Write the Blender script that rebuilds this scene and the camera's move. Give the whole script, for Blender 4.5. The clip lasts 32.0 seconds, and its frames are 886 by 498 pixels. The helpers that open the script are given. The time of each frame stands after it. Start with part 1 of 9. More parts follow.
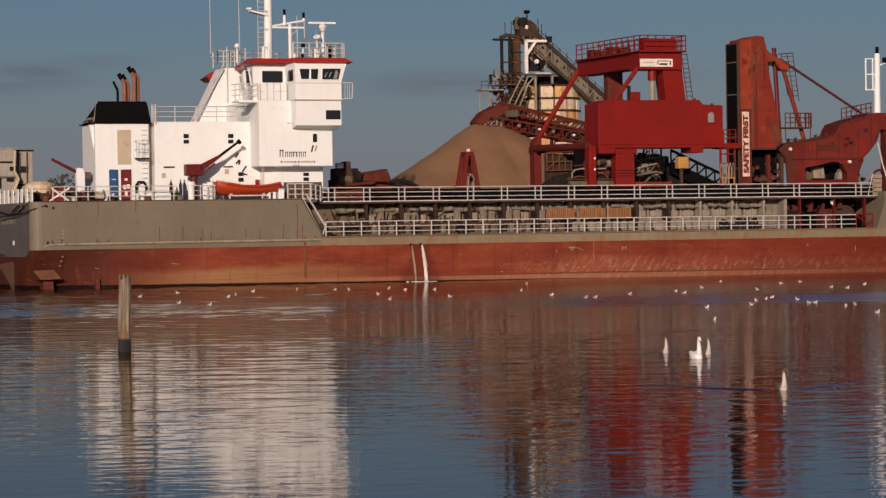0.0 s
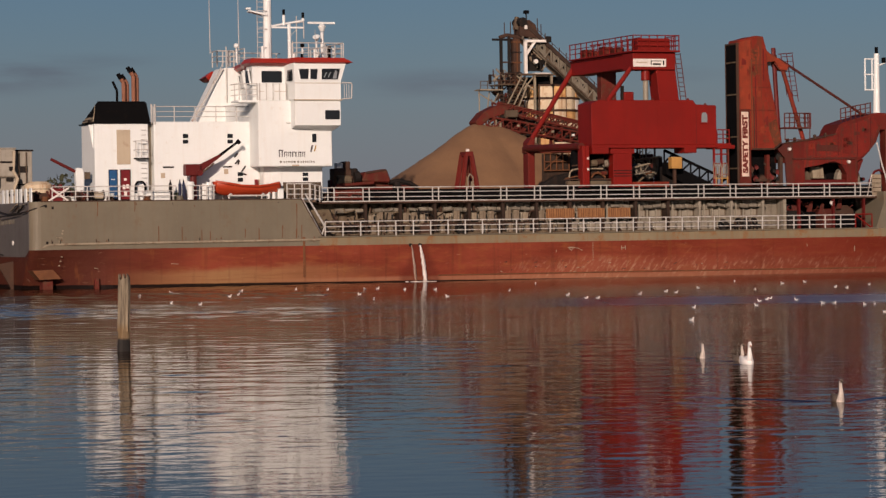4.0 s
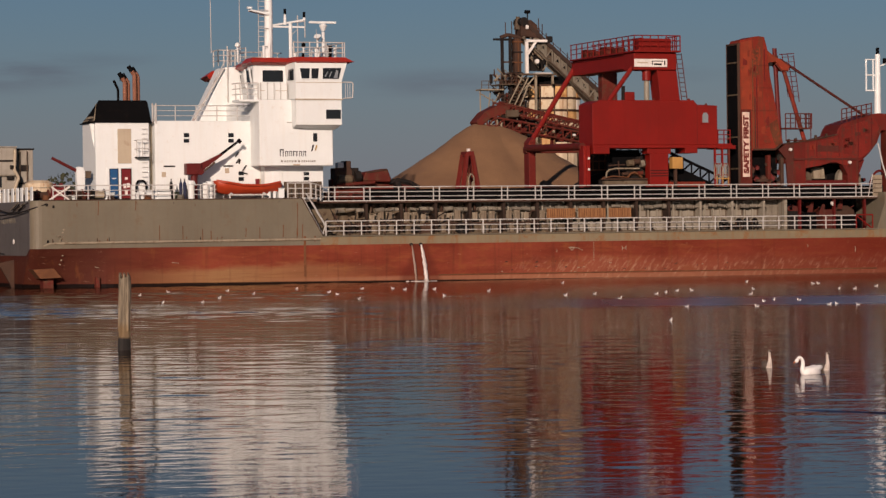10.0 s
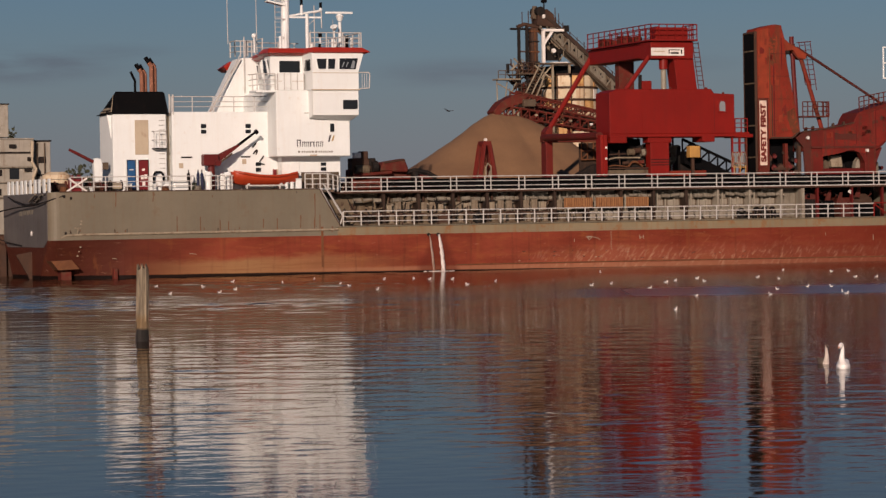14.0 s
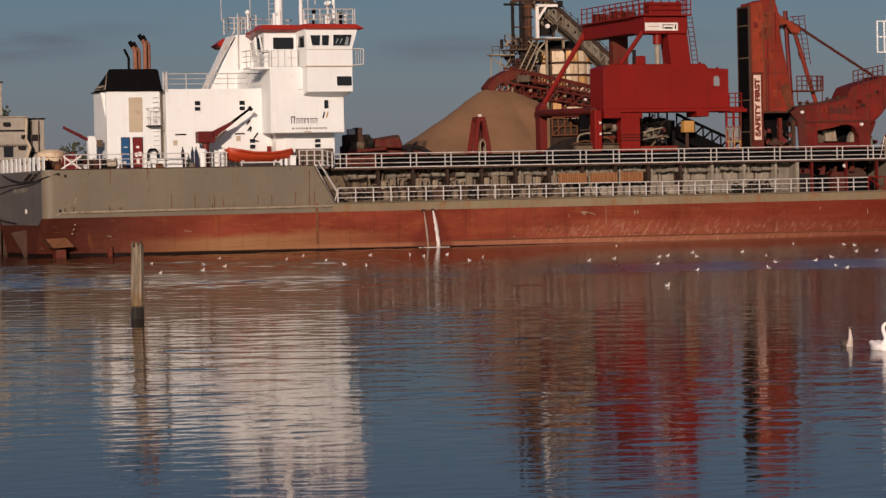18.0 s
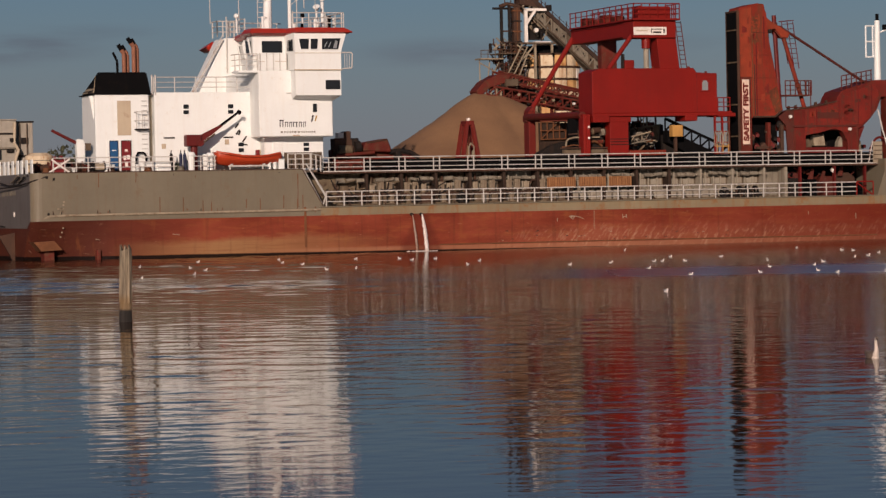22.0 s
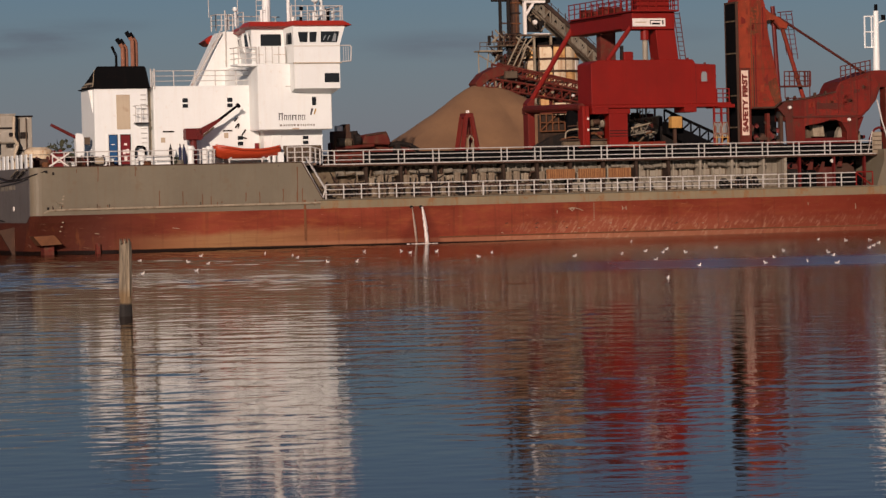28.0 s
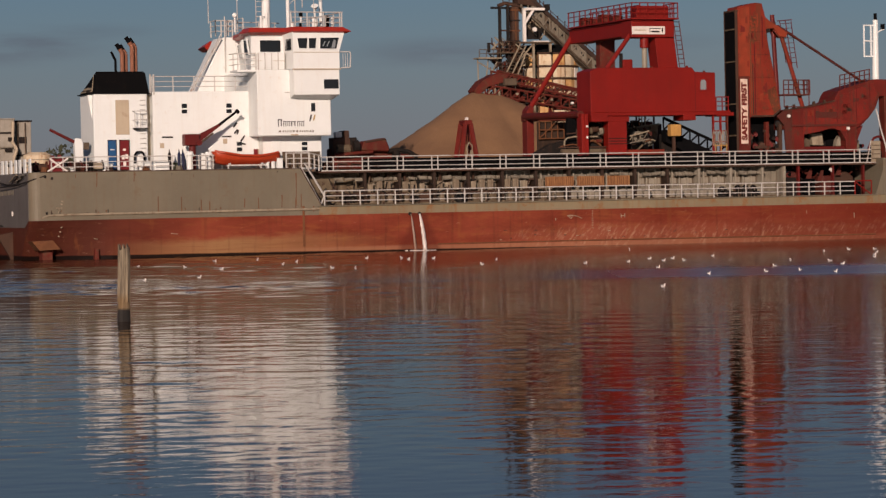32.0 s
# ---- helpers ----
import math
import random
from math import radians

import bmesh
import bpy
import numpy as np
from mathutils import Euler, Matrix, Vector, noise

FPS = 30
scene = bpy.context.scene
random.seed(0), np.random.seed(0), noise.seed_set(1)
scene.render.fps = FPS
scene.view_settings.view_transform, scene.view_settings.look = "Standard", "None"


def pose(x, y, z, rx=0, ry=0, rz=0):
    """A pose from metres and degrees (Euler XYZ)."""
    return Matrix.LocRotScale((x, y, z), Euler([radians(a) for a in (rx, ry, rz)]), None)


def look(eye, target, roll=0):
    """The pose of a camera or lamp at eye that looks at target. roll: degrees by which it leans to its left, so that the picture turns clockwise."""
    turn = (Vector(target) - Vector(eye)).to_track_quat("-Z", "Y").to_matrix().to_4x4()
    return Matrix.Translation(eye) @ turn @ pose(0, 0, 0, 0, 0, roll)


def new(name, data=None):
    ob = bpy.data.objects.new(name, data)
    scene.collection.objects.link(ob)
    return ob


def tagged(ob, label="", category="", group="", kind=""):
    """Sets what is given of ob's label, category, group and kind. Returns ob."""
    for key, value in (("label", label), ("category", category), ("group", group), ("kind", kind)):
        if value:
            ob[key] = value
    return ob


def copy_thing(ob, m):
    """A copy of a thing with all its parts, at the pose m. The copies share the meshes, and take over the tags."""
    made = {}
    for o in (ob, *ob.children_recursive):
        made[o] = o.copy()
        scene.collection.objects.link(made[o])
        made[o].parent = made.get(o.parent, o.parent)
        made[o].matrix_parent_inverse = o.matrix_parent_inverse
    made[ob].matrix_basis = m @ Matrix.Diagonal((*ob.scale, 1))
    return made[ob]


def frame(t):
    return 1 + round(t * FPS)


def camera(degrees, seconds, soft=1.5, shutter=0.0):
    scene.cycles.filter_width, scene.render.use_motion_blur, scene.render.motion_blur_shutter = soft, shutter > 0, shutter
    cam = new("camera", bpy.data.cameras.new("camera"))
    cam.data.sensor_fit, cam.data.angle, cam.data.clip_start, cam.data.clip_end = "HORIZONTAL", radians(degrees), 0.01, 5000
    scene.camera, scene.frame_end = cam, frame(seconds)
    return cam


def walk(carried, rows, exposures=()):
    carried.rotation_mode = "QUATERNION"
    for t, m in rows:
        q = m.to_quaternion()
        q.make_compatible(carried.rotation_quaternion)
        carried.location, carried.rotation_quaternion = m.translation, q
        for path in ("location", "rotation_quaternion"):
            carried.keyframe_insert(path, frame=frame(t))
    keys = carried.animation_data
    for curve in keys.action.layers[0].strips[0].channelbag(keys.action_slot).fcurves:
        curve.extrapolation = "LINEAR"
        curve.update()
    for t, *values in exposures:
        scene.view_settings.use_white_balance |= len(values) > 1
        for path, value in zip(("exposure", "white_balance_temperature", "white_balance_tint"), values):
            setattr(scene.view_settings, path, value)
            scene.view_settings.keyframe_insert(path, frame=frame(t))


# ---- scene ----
# ---------------------------------------------------------------- camera
LENS = 17.543
EYE = (0.0, 0.0, 3.6)
cam = camera(LENS, 32.0, soft=1.4)
# seconds, pan to the right, tilt up, lean of the horizon, in degrees: a hand-held camera on one spot
PATH = [
    (0, -0.016, -0.372, -0.855), (0.5, 0.002, -0.302, -0.711), (1, 0.020, -0.259, -0.624), (1.5, -0.016, -0.364, -0.760),
    (2, 0.001, -0.323, -0.776), (2.5, 0.024, -0.326, -0.763), (3, 0.016, -0.323, -0.772), (3.5, 0.003, -0.372, -0.847),
    (5.5, -0.015, -0.372, -0.839), (6, -0.000, -0.372, -0.836), (6.5, 0.005, -0.408, -0.790), (7, 0.014, -0.481, -0.911),
    (7.5, -0.009, -0.453, -0.876), (8, -0.017, -0.467, -0.923), (8.5, -0.013, -0.476, -0.860), (9, -0.018, -0.439, -0.858),
    (9.5, -0.013, -0.354, -0.681), (10, -0.016, -0.378, -0.724), (10.5, -0.035, -0.369, -0.712), (11, -0.047, -0.472, -0.852),
    (11.5, -0.071, -0.454, -0.862), (12, -0.215, -0.594, -0.993), (12.5, -0.380, -0.698, -1.107), (13, -0.389, -0.629, -1.086),
    (13.5, -0.368, -0.575, -0.972), (14, -0.368, -0.575, -0.972), (14.5, -0.363, -0.551, -0.870), (16.5, -0.437, -0.647, -0.928),
    (17, -0.224, -0.684, -0.951), (17.5, -0.037, -0.828, -1.080), (18, -0.273, -1.055, -1.242), (18.5, -0.290, -0.984, -1.163),
    (19, -0.164, -0.975, -1.138), (19.5, -0.180, -0.926, -1.106), (20, -0.164, -0.974, -1.165), (20.5, -0.127, -0.911, -1.051),
    (21, -0.110, -0.897, -1.020), (21.5, -0.052, -0.963, -1.092), (22, -0.039, -0.983, -1.141), (22.5, -0.031, -1.019, -1.263),
    (23, -0.052, -1.092, -1.332), (23.5, -0.032, -1.067, -1.265), (24, -0.015, -1.049, -1.269), (24.5, -0.018, -1.076, -1.337),
    (25, -0.017, -1.059, -1.337), (25.5, -0.016, -1.060, -1.303), (27.5, -0.059, -1.117, -1.430), (28, -0.039, -1.133, -1.414),
    (28.5, -0.056, -1.116, -1.413), (29, -0.036, -1.110, -1.336), (29.5, -0.053, -1.110, -1.335), (30, -0.052, -1.075, -1.336),
    (30.5, -0.032, -1.084, -1.241), (31, -0.036, -1.127, -1.336), (31.5, -0.017, -1.034, -1.183), (32, -0.005, -0.997, -1.131),
]

def aim(pan, tilt, lean):
    p, t, a = radians(pan), radians(tilt), radians(lean)
    fwd = Vector((math.sin(p) * math.cos(t), math.cos(p) * math.cos(t), math.sin(t)))
    right = Vector((math.cos(p), -math.sin(p), 0.0))
    up = right.cross(fwd)
    r = right * math.cos(a) + up * math.sin(a)
    u = up * math.cos(a) - right * math.sin(a)
    m = Matrix((r, u, -fwd)).transposed().to_4x4()
    return Matrix.Translation(EYE) @ m


walk(cam, [(t, aim(p, ti, le)) for t, p, ti, le in PATH], exposures=[(0.0, -0.47, 6300, 21), (32.0, -0.47, 6300, 21)])

# ---------------------------------------------------------------- light
SUN_EL, SUN_AZ = 15.0, 188.0     # degrees; azimuth clockwise from +y
world = bpy.data.worlds.new("sky")
scene.world = world
world.use_nodes = True
wn, wl = world.node_tree.nodes, world.node_tree.links
sky = wn.new("ShaderNodeTexSky")
sky.sky_type = "NISHITA"
sky.sun_disc = False
sky.sun_elevation, sky.sun_rotation = radians(SUN_EL), radians(SUN_AZ)
sky.air_density, sky.dust_density, sky.ozone_density = 1.0, 0.55, 4.8
wn["Background"].inputs["Strength"].default_value = 0.050
# three thin mauve streaks of cloud low over the quay
wtc = wn.new("ShaderNodeTexCoord")
cloud_noise = wn.new("ShaderNodeTexNoise")
cmap = wn.new("ShaderNodeMapping")
cmap.inputs["Scale"].default_value = (14.0, 14.0, 90.0)
wl.new(wtc.outputs["Generated"], cmap.inputs["Vector"])
cloud_noise.inputs["Scale"].default_value, cloud_noise.inputs["Detail"].default_value = 1.6, 5.0
wl.new(cmap.outputs[0], cloud_noise.inputs["Vector"])
colour = sky.outputs[0]
for cx, cz, rx, rz, amount in ((-0.152, 0.0555, 0.030, 0.0055, 0.55), (-0.118, 0.0600, 0.020, 0.0025, 0.20), (0.003, 0.0510, 0.030, 0.0045, 0.34), (0.082, 0.0530, 0.016, 0.0030, 0.16)):
    sub = wn.new("ShaderNodeVectorMath")
    sub.operation = "SUBTRACT"
    sub.inputs[1].default_value = (cx, 1.0, cz)
    wl.new(wtc.outputs["Generated"], sub.inputs[0])
    scl = wn.new("ShaderNodeVectorMath")
    scl.operation = "MULTIPLY"
    scl.inputs[1].default_value = (1 / rx, 4.0, 1 / rz)
    wl.new(sub.outputs[0], scl.inputs[0])
    ln = wn.new("ShaderNodeVectorMath")
    ln.operation = "LENGTH"
    wl.new(scl.outputs[0], ln.inputs[0])
    fade = wn.new("ShaderNodeMapRange")
    fade.interpolation_type = "SMOOTHSTEP"
    fade.inputs["From Min"].default_value, fade.inputs["From Max"].default_value = 1.6, 0.1
    wl.new(ln.outputs["Value"], fade.inputs["Value"])
    wisp = wn.new("ShaderNodeMapRange")
    wisp.inputs["From Min"].default_value, wisp.inputs["From Max"].default_value = 0.35, 0.6
    wisp.inputs["To Max"].default_value = amount
    wl.new(cloud_noise.outputs["Fac"], wisp.inputs["Value"])
    mm = wn.new("ShaderNodeMath")
    mm.operation = "MULTIPLY"
    wl.new(fade.outputs[0], mm.inputs[0])
    wl.new(wisp.outputs[0], mm.inputs[1])
    cm = wn.new("ShaderNodeMix")
    cm.data_type = "RGBA"
    wl.new(mm.outputs[0], cm.inputs["Factor"])
    wl.new(colour, cm.inputs["A"])
    cm.inputs["B"].default_value = (1.9, 1.75, 2.2, 1.0)
    colour = cm.outputs["Result"]
# pale mauve haze low round the whole horizon
wsep = wn.new("ShaderNodeSeparateXYZ")
wl.new(wtc.outputs["Generated"], wsep.inputs[0])
haze = wn.new("ShaderNodeMapRange")
haze.interpolation_type = "SMOOTHSTEP"
haze.inputs["From Min"].default_value, haze.inputs["From Max"].default_value, haze.inputs["To Max"].default_value = 0.085, -0.01, 0.55
wl.new(wsep.outputs["Z"], haze.inputs["Value"])
hm = wn.new("ShaderNodeMix")
hm.data_type = "RGBA"
wl.new(haze.outputs[0], hm.inputs["Factor"])
wl.new(colour, hm.inputs["A"])
hm.inputs["B"].default_value = (5.3, 5.35, 6.5, 1.0)
wl.new(hm.outputs["Result"], wn["Background"].inputs["Color"])

sun = new("sun", bpy.data.lights.new("sun", "SUN"))
sun.data.energy, sun.data.angle, sun.data.color = 6.3, radians(0.6), (1.0, 0.80, 0.61)
sd = Vector((math.sin(radians(SUN_AZ)) * math.cos(radians(SUN_EL)), math.cos(radians(SUN_AZ)) * math.cos(radians(SUN_EL)), math.sin(radians(SUN_EL))))
sun.matrix_world = look(sd * 300, (0, 0, 0))

# ---------------------------------------------------------------- materials
def nodes_of(name):
    m = bpy.data.materials.new(name)
    m.use_nodes = True
    t = m.node_tree
    return m, t.nodes, t.links, t.nodes["Principled BSDF"]


def noise_tex(n, l, vec, scale, detail=4.0, rough=0.6, stretch=(1, 1, 1), lean=0.0):
    if lean:
        tilt = n.new("ShaderNodeMapping")
        tilt.inputs["Rotation"].default_value = (0, radians(lean), 0)
        l.new(vec, tilt.inputs["Vector"])
        vec = tilt.outputs[0]
    mp = n.new("ShaderNodeMapping")
    mp.inputs["Scale"].default_value = stretch
    l.new(vec, mp.inputs["Vector"])
    t = n.new("ShaderNodeTexNoise")
    t.inputs["Scale"].default_value, t.inputs["Detail"].default_value, t.inputs["Roughness"].default_value = scale, detail, rough
    l.new(mp.outputs[0], t.inputs["Vector"])
    return t.outputs["Fac"]


def ramp(n, l, fac, lo, hi):
    r = n.new("ShaderNodeMapRange")
    r.inputs["From Min"].default_value, r.inputs["From Max"].default_value = lo, hi
    l.new(fac, r.inputs["Value"])
    return r.outputs["Result"]


def mul(n, l, a, b):
    m = n.new("ShaderNodeMath")
    m.operation = "MULTIPLY"
    for s, v in zip(m.inputs, (a, b)):
        if isinstance(v, (int, float)):
            s.default_value = v
        else:
            l.new(v, s)
    return m.outputs[0]


def mix(n, l, fac, a, b):
    m = n.new("ShaderNodeMix")
    m.data_type = "RGBA"
    for s, v in ((m.inputs["Factor"], fac), (m.inputs["A"], a), (m.inputs["B"], b)):
        if isinstance(v, (int, float)):
            s.default_value = v
        elif isinstance(v, tuple):
            s.default_value = (*v, 1.0)
        else:
            l.new(v, s)
    return m.outputs["Result"]


def paint(name, base, rough=0.5, dirt=(0.18, 0.09, 0.045), worn=0.3, streak=0.3, scale=0.5, vary=0.25, metal=0.0, bump=0.1, sheen=0.25):
    """Weathered paint: broad fading, rust blots and runs that trickle down, fine grain."""
    m, n, l, bsdf = nodes_of(name)
    tc = n.new("ShaderNodeTexCoord")
    vec = tc.outputs["Object"]
    broad = noise_tex(n, l, vec, scale, 3.0)
    fine = noise_tex(n, l, vec, scale * 14, 5.0, 0.7)
    runs = noise_tex(n, l, vec, 1.0, 4.0, 0.65, (3.2, 3.2, 0.22))
    blots = noise_tex(n, l, vec, scale * 3.1, 6.0, 0.7)
    dark = tuple(c * (1 - vary) for c in base)
    col = mix(n, l, ramp(n, l, broad, 0.35, 0.68), dark, base)
    col = mix(n, l, mul(n, l, ramp(n, l, fine, 0.42, 0.68), vary * 0.9), col, tuple(c * 0.6 for c in base))
    col = mix(n, l, mul(n, l, ramp(n, l, runs, 0.50, 0.66), streak), col, dirt)
    col = mix(n, l, mul(n, l, ramp(n, l, blots, 0.60 - 0.12 * worn, 0.68 - 0.08 * worn), min(1.0, 0.25 + worn)), col, dirt)
    l.new(col, bsdf.inputs["Base Color"])
    bsdf.inputs["Roughness"].default_value, bsdf.inputs["Metallic"].default_value = rough, metal
    bsdf.inputs["Specular IOR Level"].default_value = sheen
    b = n.new("ShaderNodeBump")
    b.inputs["Strength"].default_value, b.inputs["Distance"].default_value = bump, 0.02
    l.new(blots, b.inputs["Height"])
    l.new(b.outputs[0], bsdf.inputs["Normal"])
    return m


WHITE = paint("white_ship_paint", (0.675, 0.705, 0.685), 0.45, (0.50, 0.40, 0.28), worn=0.0, streak=0.10, vary=0.05, bump=0.03)
RAILWHITE = paint("rail_paint", (0.47, 0.46, 0.43), 0.55, worn=0.25, streak=0.25, vary=0.1)
GREY = paint("grey_hull_paint", (0.150, 0.130, 0.092), 0.55, (0.129, 0.076, 0.038), worn=0.10, streak=0.20, scale=0.25, vary=0.16)
STRAKE = paint("rust_stained_grey_paint", (0.205, 0.165, 0.100), 0.6, (0.20, 0.085, 0.027), worn=0.55, streak=0.35, scale=0.22, vary=0.2)
# darker than the side: glancing light on the stern put into the paint
STERN = paint("dirty_shaded_grey_paint", (0.112, 0.103, 0.096), 0.6, (0.0532, 0.0342, 0.0304), worn=0.2, streak=0.3, scale=0.4, vary=0.2)
REDROOF = paint("red_roof_paint", (0.35, 0.028, 0.0152), 0.45, (0.19, 0.0228, 0.0152), worn=0.0, streak=0.05, vary=0.1)
CRANERED = paint("red_gantry_paint", (0.188, 0.0066, 0.0026), 0.55, (0.10, 0.010, 0.005), worn=0.05, streak=0.22, scale=0.4, vary=0.2)
TOWERRED = paint("faded_red_paint", (0.205, 0.020, 0.0075), 0.65, (0.085, 0.030, 0.012), worn=0.5, streak=0.6, scale=0.6, vary=0.35, bump=0.3)
RUSTRED = paint("rusty_red_steel", (0.120, 0.0150, 0.0080), 0.7, (0.080, 0.030, 0.015), worn=0.7, streak=0.5, scale=0.8, vary=0.4)
RUST = paint("rusted_steel", (0.0684, 0.0342, 0.0205), 0.8, (0.0456, 0.0266, 0.019), worn=0.7, streak=0.4, scale=0.9, vary=0.4)
DARKSTEEL = paint("dark_steel", (0.0100, 0.0078, 0.0066), 0.8, (0.038, 0.019, 0.0106), worn=0.3, streak=0.3, scale=0.8)
COAMING = paint("cream_coaming_paint", (0.30, 0.27, 0.21), 0.6, (0.10, 0.052, 0.024), worn=0.4, streak=0.5, scale=0.45, vary=0.3)
OLIVE = paint("grimy_olive_steel", (0.15, 0.115, 0.072), 0.75, (0.0456, 0.0228, 0.0122), worn=0.6, streak=0.6, scale=0.8, vary=0.35)
ORANGEPLATE = paint("orange_plating", (0.275, 0.130, 0.050), 0.65, (0.15, 0.062, 0.022), worn=0.5, streak=0.6, scale=0.8)
# also colours the sheets that stand in for deep shade
BLACK = paint("black_paint_and_shade", (0.003, 0.003, 0.0035), 0.85, (0.015, 0.010, 0.008), worn=0.08, streak=0.1, sheen=0.08)
DECKGREEN = paint("worn_deck_paint", (0.0912, 0.076, 0.0608), 0.8, worn=0.5, streak=0.0)
BEIGE = paint("beige_panel_paint", (0.418, 0.35, 0.251), 0.6, worn=0.1, streak=0.1, vary=0.1)
BLUE = paint("blue_door_paint", (0.016, 0.085, 0.215), 0.4, worn=0.1, streak=0.05)
DOORRED = paint("red_door_paint", (0.150, 0.014, 0.016), 0.4, worn=0.15, streak=0.05)
ORANGE = paint("orange_boat_plastic", (0.38, 0.0456, 0.0137), 0.4, (0.228, 0.038, 0.0152), worn=0.15, streak=0.1, vary=0.15)
YELLOW = paint("yellow_box_paint", (0.418, 0.228, 0.0608), 0.5, worn=0.2, streak=0.2)
PLANTGREY = paint("grey_truss_paint", (0.105, 0.078, 0.052), 0.75, (0.060, 0.030, 0.016), worn=0.6, streak=0.3, scale=0.7, vary=0.3)
SILO = paint("cream_silo_paint", (0.62, 0.51, 0.35), 0.6, (0.30, 0.13, 0.04), worn=0.35, streak=0.6, scale=0.8, vary=0.2)
CONCRETE = paint("pale_concrete", (0.32, 0.295, 0.245), 0.85, (0.17, 0.13, 0.085), worn=0.25, streak=0.5, scale=0.5, vary=0.25)
# lighter red: the casing strip that faces the sun is painted brighter
SUNRED = paint("sunlit_orange_red_paint", (0.245, 0.036, 0.0125), 0.65, (0.11, 0.03, 0.012), worn=0.38, streak=0.55, scale=0.7, vary=0.3, bump=0.3)
PALEPANE = paint("pale_window_pane", (0.20, 0.22, 0.23), 0.3, (0.2, 0.2, 0.2), worn=0.0, streak=0.1, vary=0.1)
EXHAUST = paint("heat_browned_pipe", (0.25, 0.105, 0.06), 0.6, (0.10, 0.035, 0.02), worn=0.3, streak=0.4, scale=1.0, vary=0.25)
BOOMRED = paint("rust_blotched_red_paint", (0.128, 0.0105, 0.0055), 0.65, (0.055, 0.024, 0.012), worn=0.45, streak=0.5, scale=0.45, vary=0.35)
LAGGING = paint("grey_pipe_lagging", (0.215, 0.192, 0.148), 0.75, (0.07, 0.045, 0.028), worn=0.5, streak=0.5, scale=0.8, vary=0.35)
BROWNRUN = paint("brown_rust_run", (0.15, 0.058, 0.022), 0.75, (0.09, 0.035, 0.015), worn=0.5, streak=0.5, scale=1.2, vary=0.3)
CHEEK = paint("pale_grey_plating", (0.30, 0.25, 0.175), 0.7, (0.10, 0.06, 0.035), worn=0.4, streak=0.4, scale=0.9, vary=0.3)
PANELORANGE = paint("rust_stained_cream_panel", (0.62, 0.36, 0.14), 0.65, (0.28, 0.10, 0.03), worn=0.4, streak=0.7, scale=0.8, vary=0.3)
BROWNRED = paint("brown_red_steel", (0.085, 0.016, 0.010), 0.65, (0.05, 0.026, 0.015), worn=0.5, streak=0.4, scale=0.8, vary=0.3)
GRIME = paint("olive_grime_on_red", (0.115, 0.035, 0.014), 0.8, (0.22, 0.030, 0.010), worn=0.75, streak=0.7, scale=1.4, vary=0.35)
DARKRED = paint("dark_red_crane_paint", (0.11, 0.010, 0.008), 0.5, (0.05, 0.015, 0.01), worn=0.2, streak=0.2)
BELTBROWN = paint("dark_brown_belt_housing", (0.045, 0.027, 0.019), 0.8, (0.025, 0.016, 0.012), worn=0.4, streak=0.3, scale=0.9, vary=0.3)
GALLERY = paint("dusty_grey_gallery_sheet", (0.19, 0.165, 0.125), 0.8, (0.08, 0.05, 0.03), worn=0.4, streak=0.4, scale=0.8, vary=0.3)
THINWATER = paint("thin_falling_water", (0.25, 0.15, 0.10), 0.3, (0.34, 0.28, 0.24), worn=0.6, streak=0.5, scale=2.5, vary=0.3)
DULLRED = paint("dull_red_steel_paint", (0.135, 0.0125, 0.0075), 0.6, (0.07, 0.016, 0.009), worn=0.25, streak=0.35, scale=0.5, vary=0.25)
TANK = paint("dusty_tan_tank_paint", (0.24, 0.195, 0.135), 0.75, (0.08, 0.045, 0.025), worn=0.45, streak=0.5, scale=1.2, vary=0.35)
GREENCANVAS = paint("faded_green_canvas", (0.075, 0.085, 0.055), 0.85, (0.10, 0.08, 0.05), worn=0.3, streak=0.2, scale=2.0, vary=0.3)
PATCHRED = paint("patched_faded_red_paint", (0.165, 0.0130, 0.0065), 0.65, (0.060, 0.022, 0.013), worn=0.55, streak=0.55, scale=0.75, vary=0.35, bump=0.3)
DARKBROWN = paint("dark_brown_steel", (0.034, 0.020, 0.013), 0.8, (0.06, 0.03, 0.016), worn=0.4, streak=0.4, scale=1.0, vary=0.35)
NAVY = paint("dark_blue_bottle_paint", (0.012, 0.020, 0.055), 0.45, worn=0.1, streak=0.1)
SIGNRED = paint("dark_red_sign_lettering", (0.13, 0.016, 0.009), 0.6, worn=0.1, streak=0.0)
BOARD = paint("sun_yellowed_sign_board", (0.66, 0.53, 0.43), 0.55, (0.32, 0.10, 0.05), worn=0.25, streak=0.3, scale=1.2, vary=0.15)
LETTER = paint("dark_lettering", (0.038, 0.0342, 0.038), 0.6, worn=0.1, streak=0.0)
GOLD = paint("ochre_mark", (0.342, 0.213, 0.0456), 0.6, worn=0.1, streak=0.0)
SIGNWHITE = paint("sign_white", (0.78, 0.74, 0.68), 0.5, worn=0.12, streak=0.12)
RUBBER = paint("black_rubber", (0.0152, 0.0137, 0.0122), 0.85, worn=0.2, streak=0.1)
FEATHER = paint("white_feathers", (0.80, 0.78, 0.74), 0.8, (0.5, 0.45, 0.38), worn=0.15, streak=0.0, scale=6.0, vary=0.08)
BROWNFEATHER = paint("grey_brown_feathers", (0.135, 0.105, 0.082), 0.85, (0.122, 0.0912, 0.0684), worn=0.5, streak=0.0, scale=6.0)
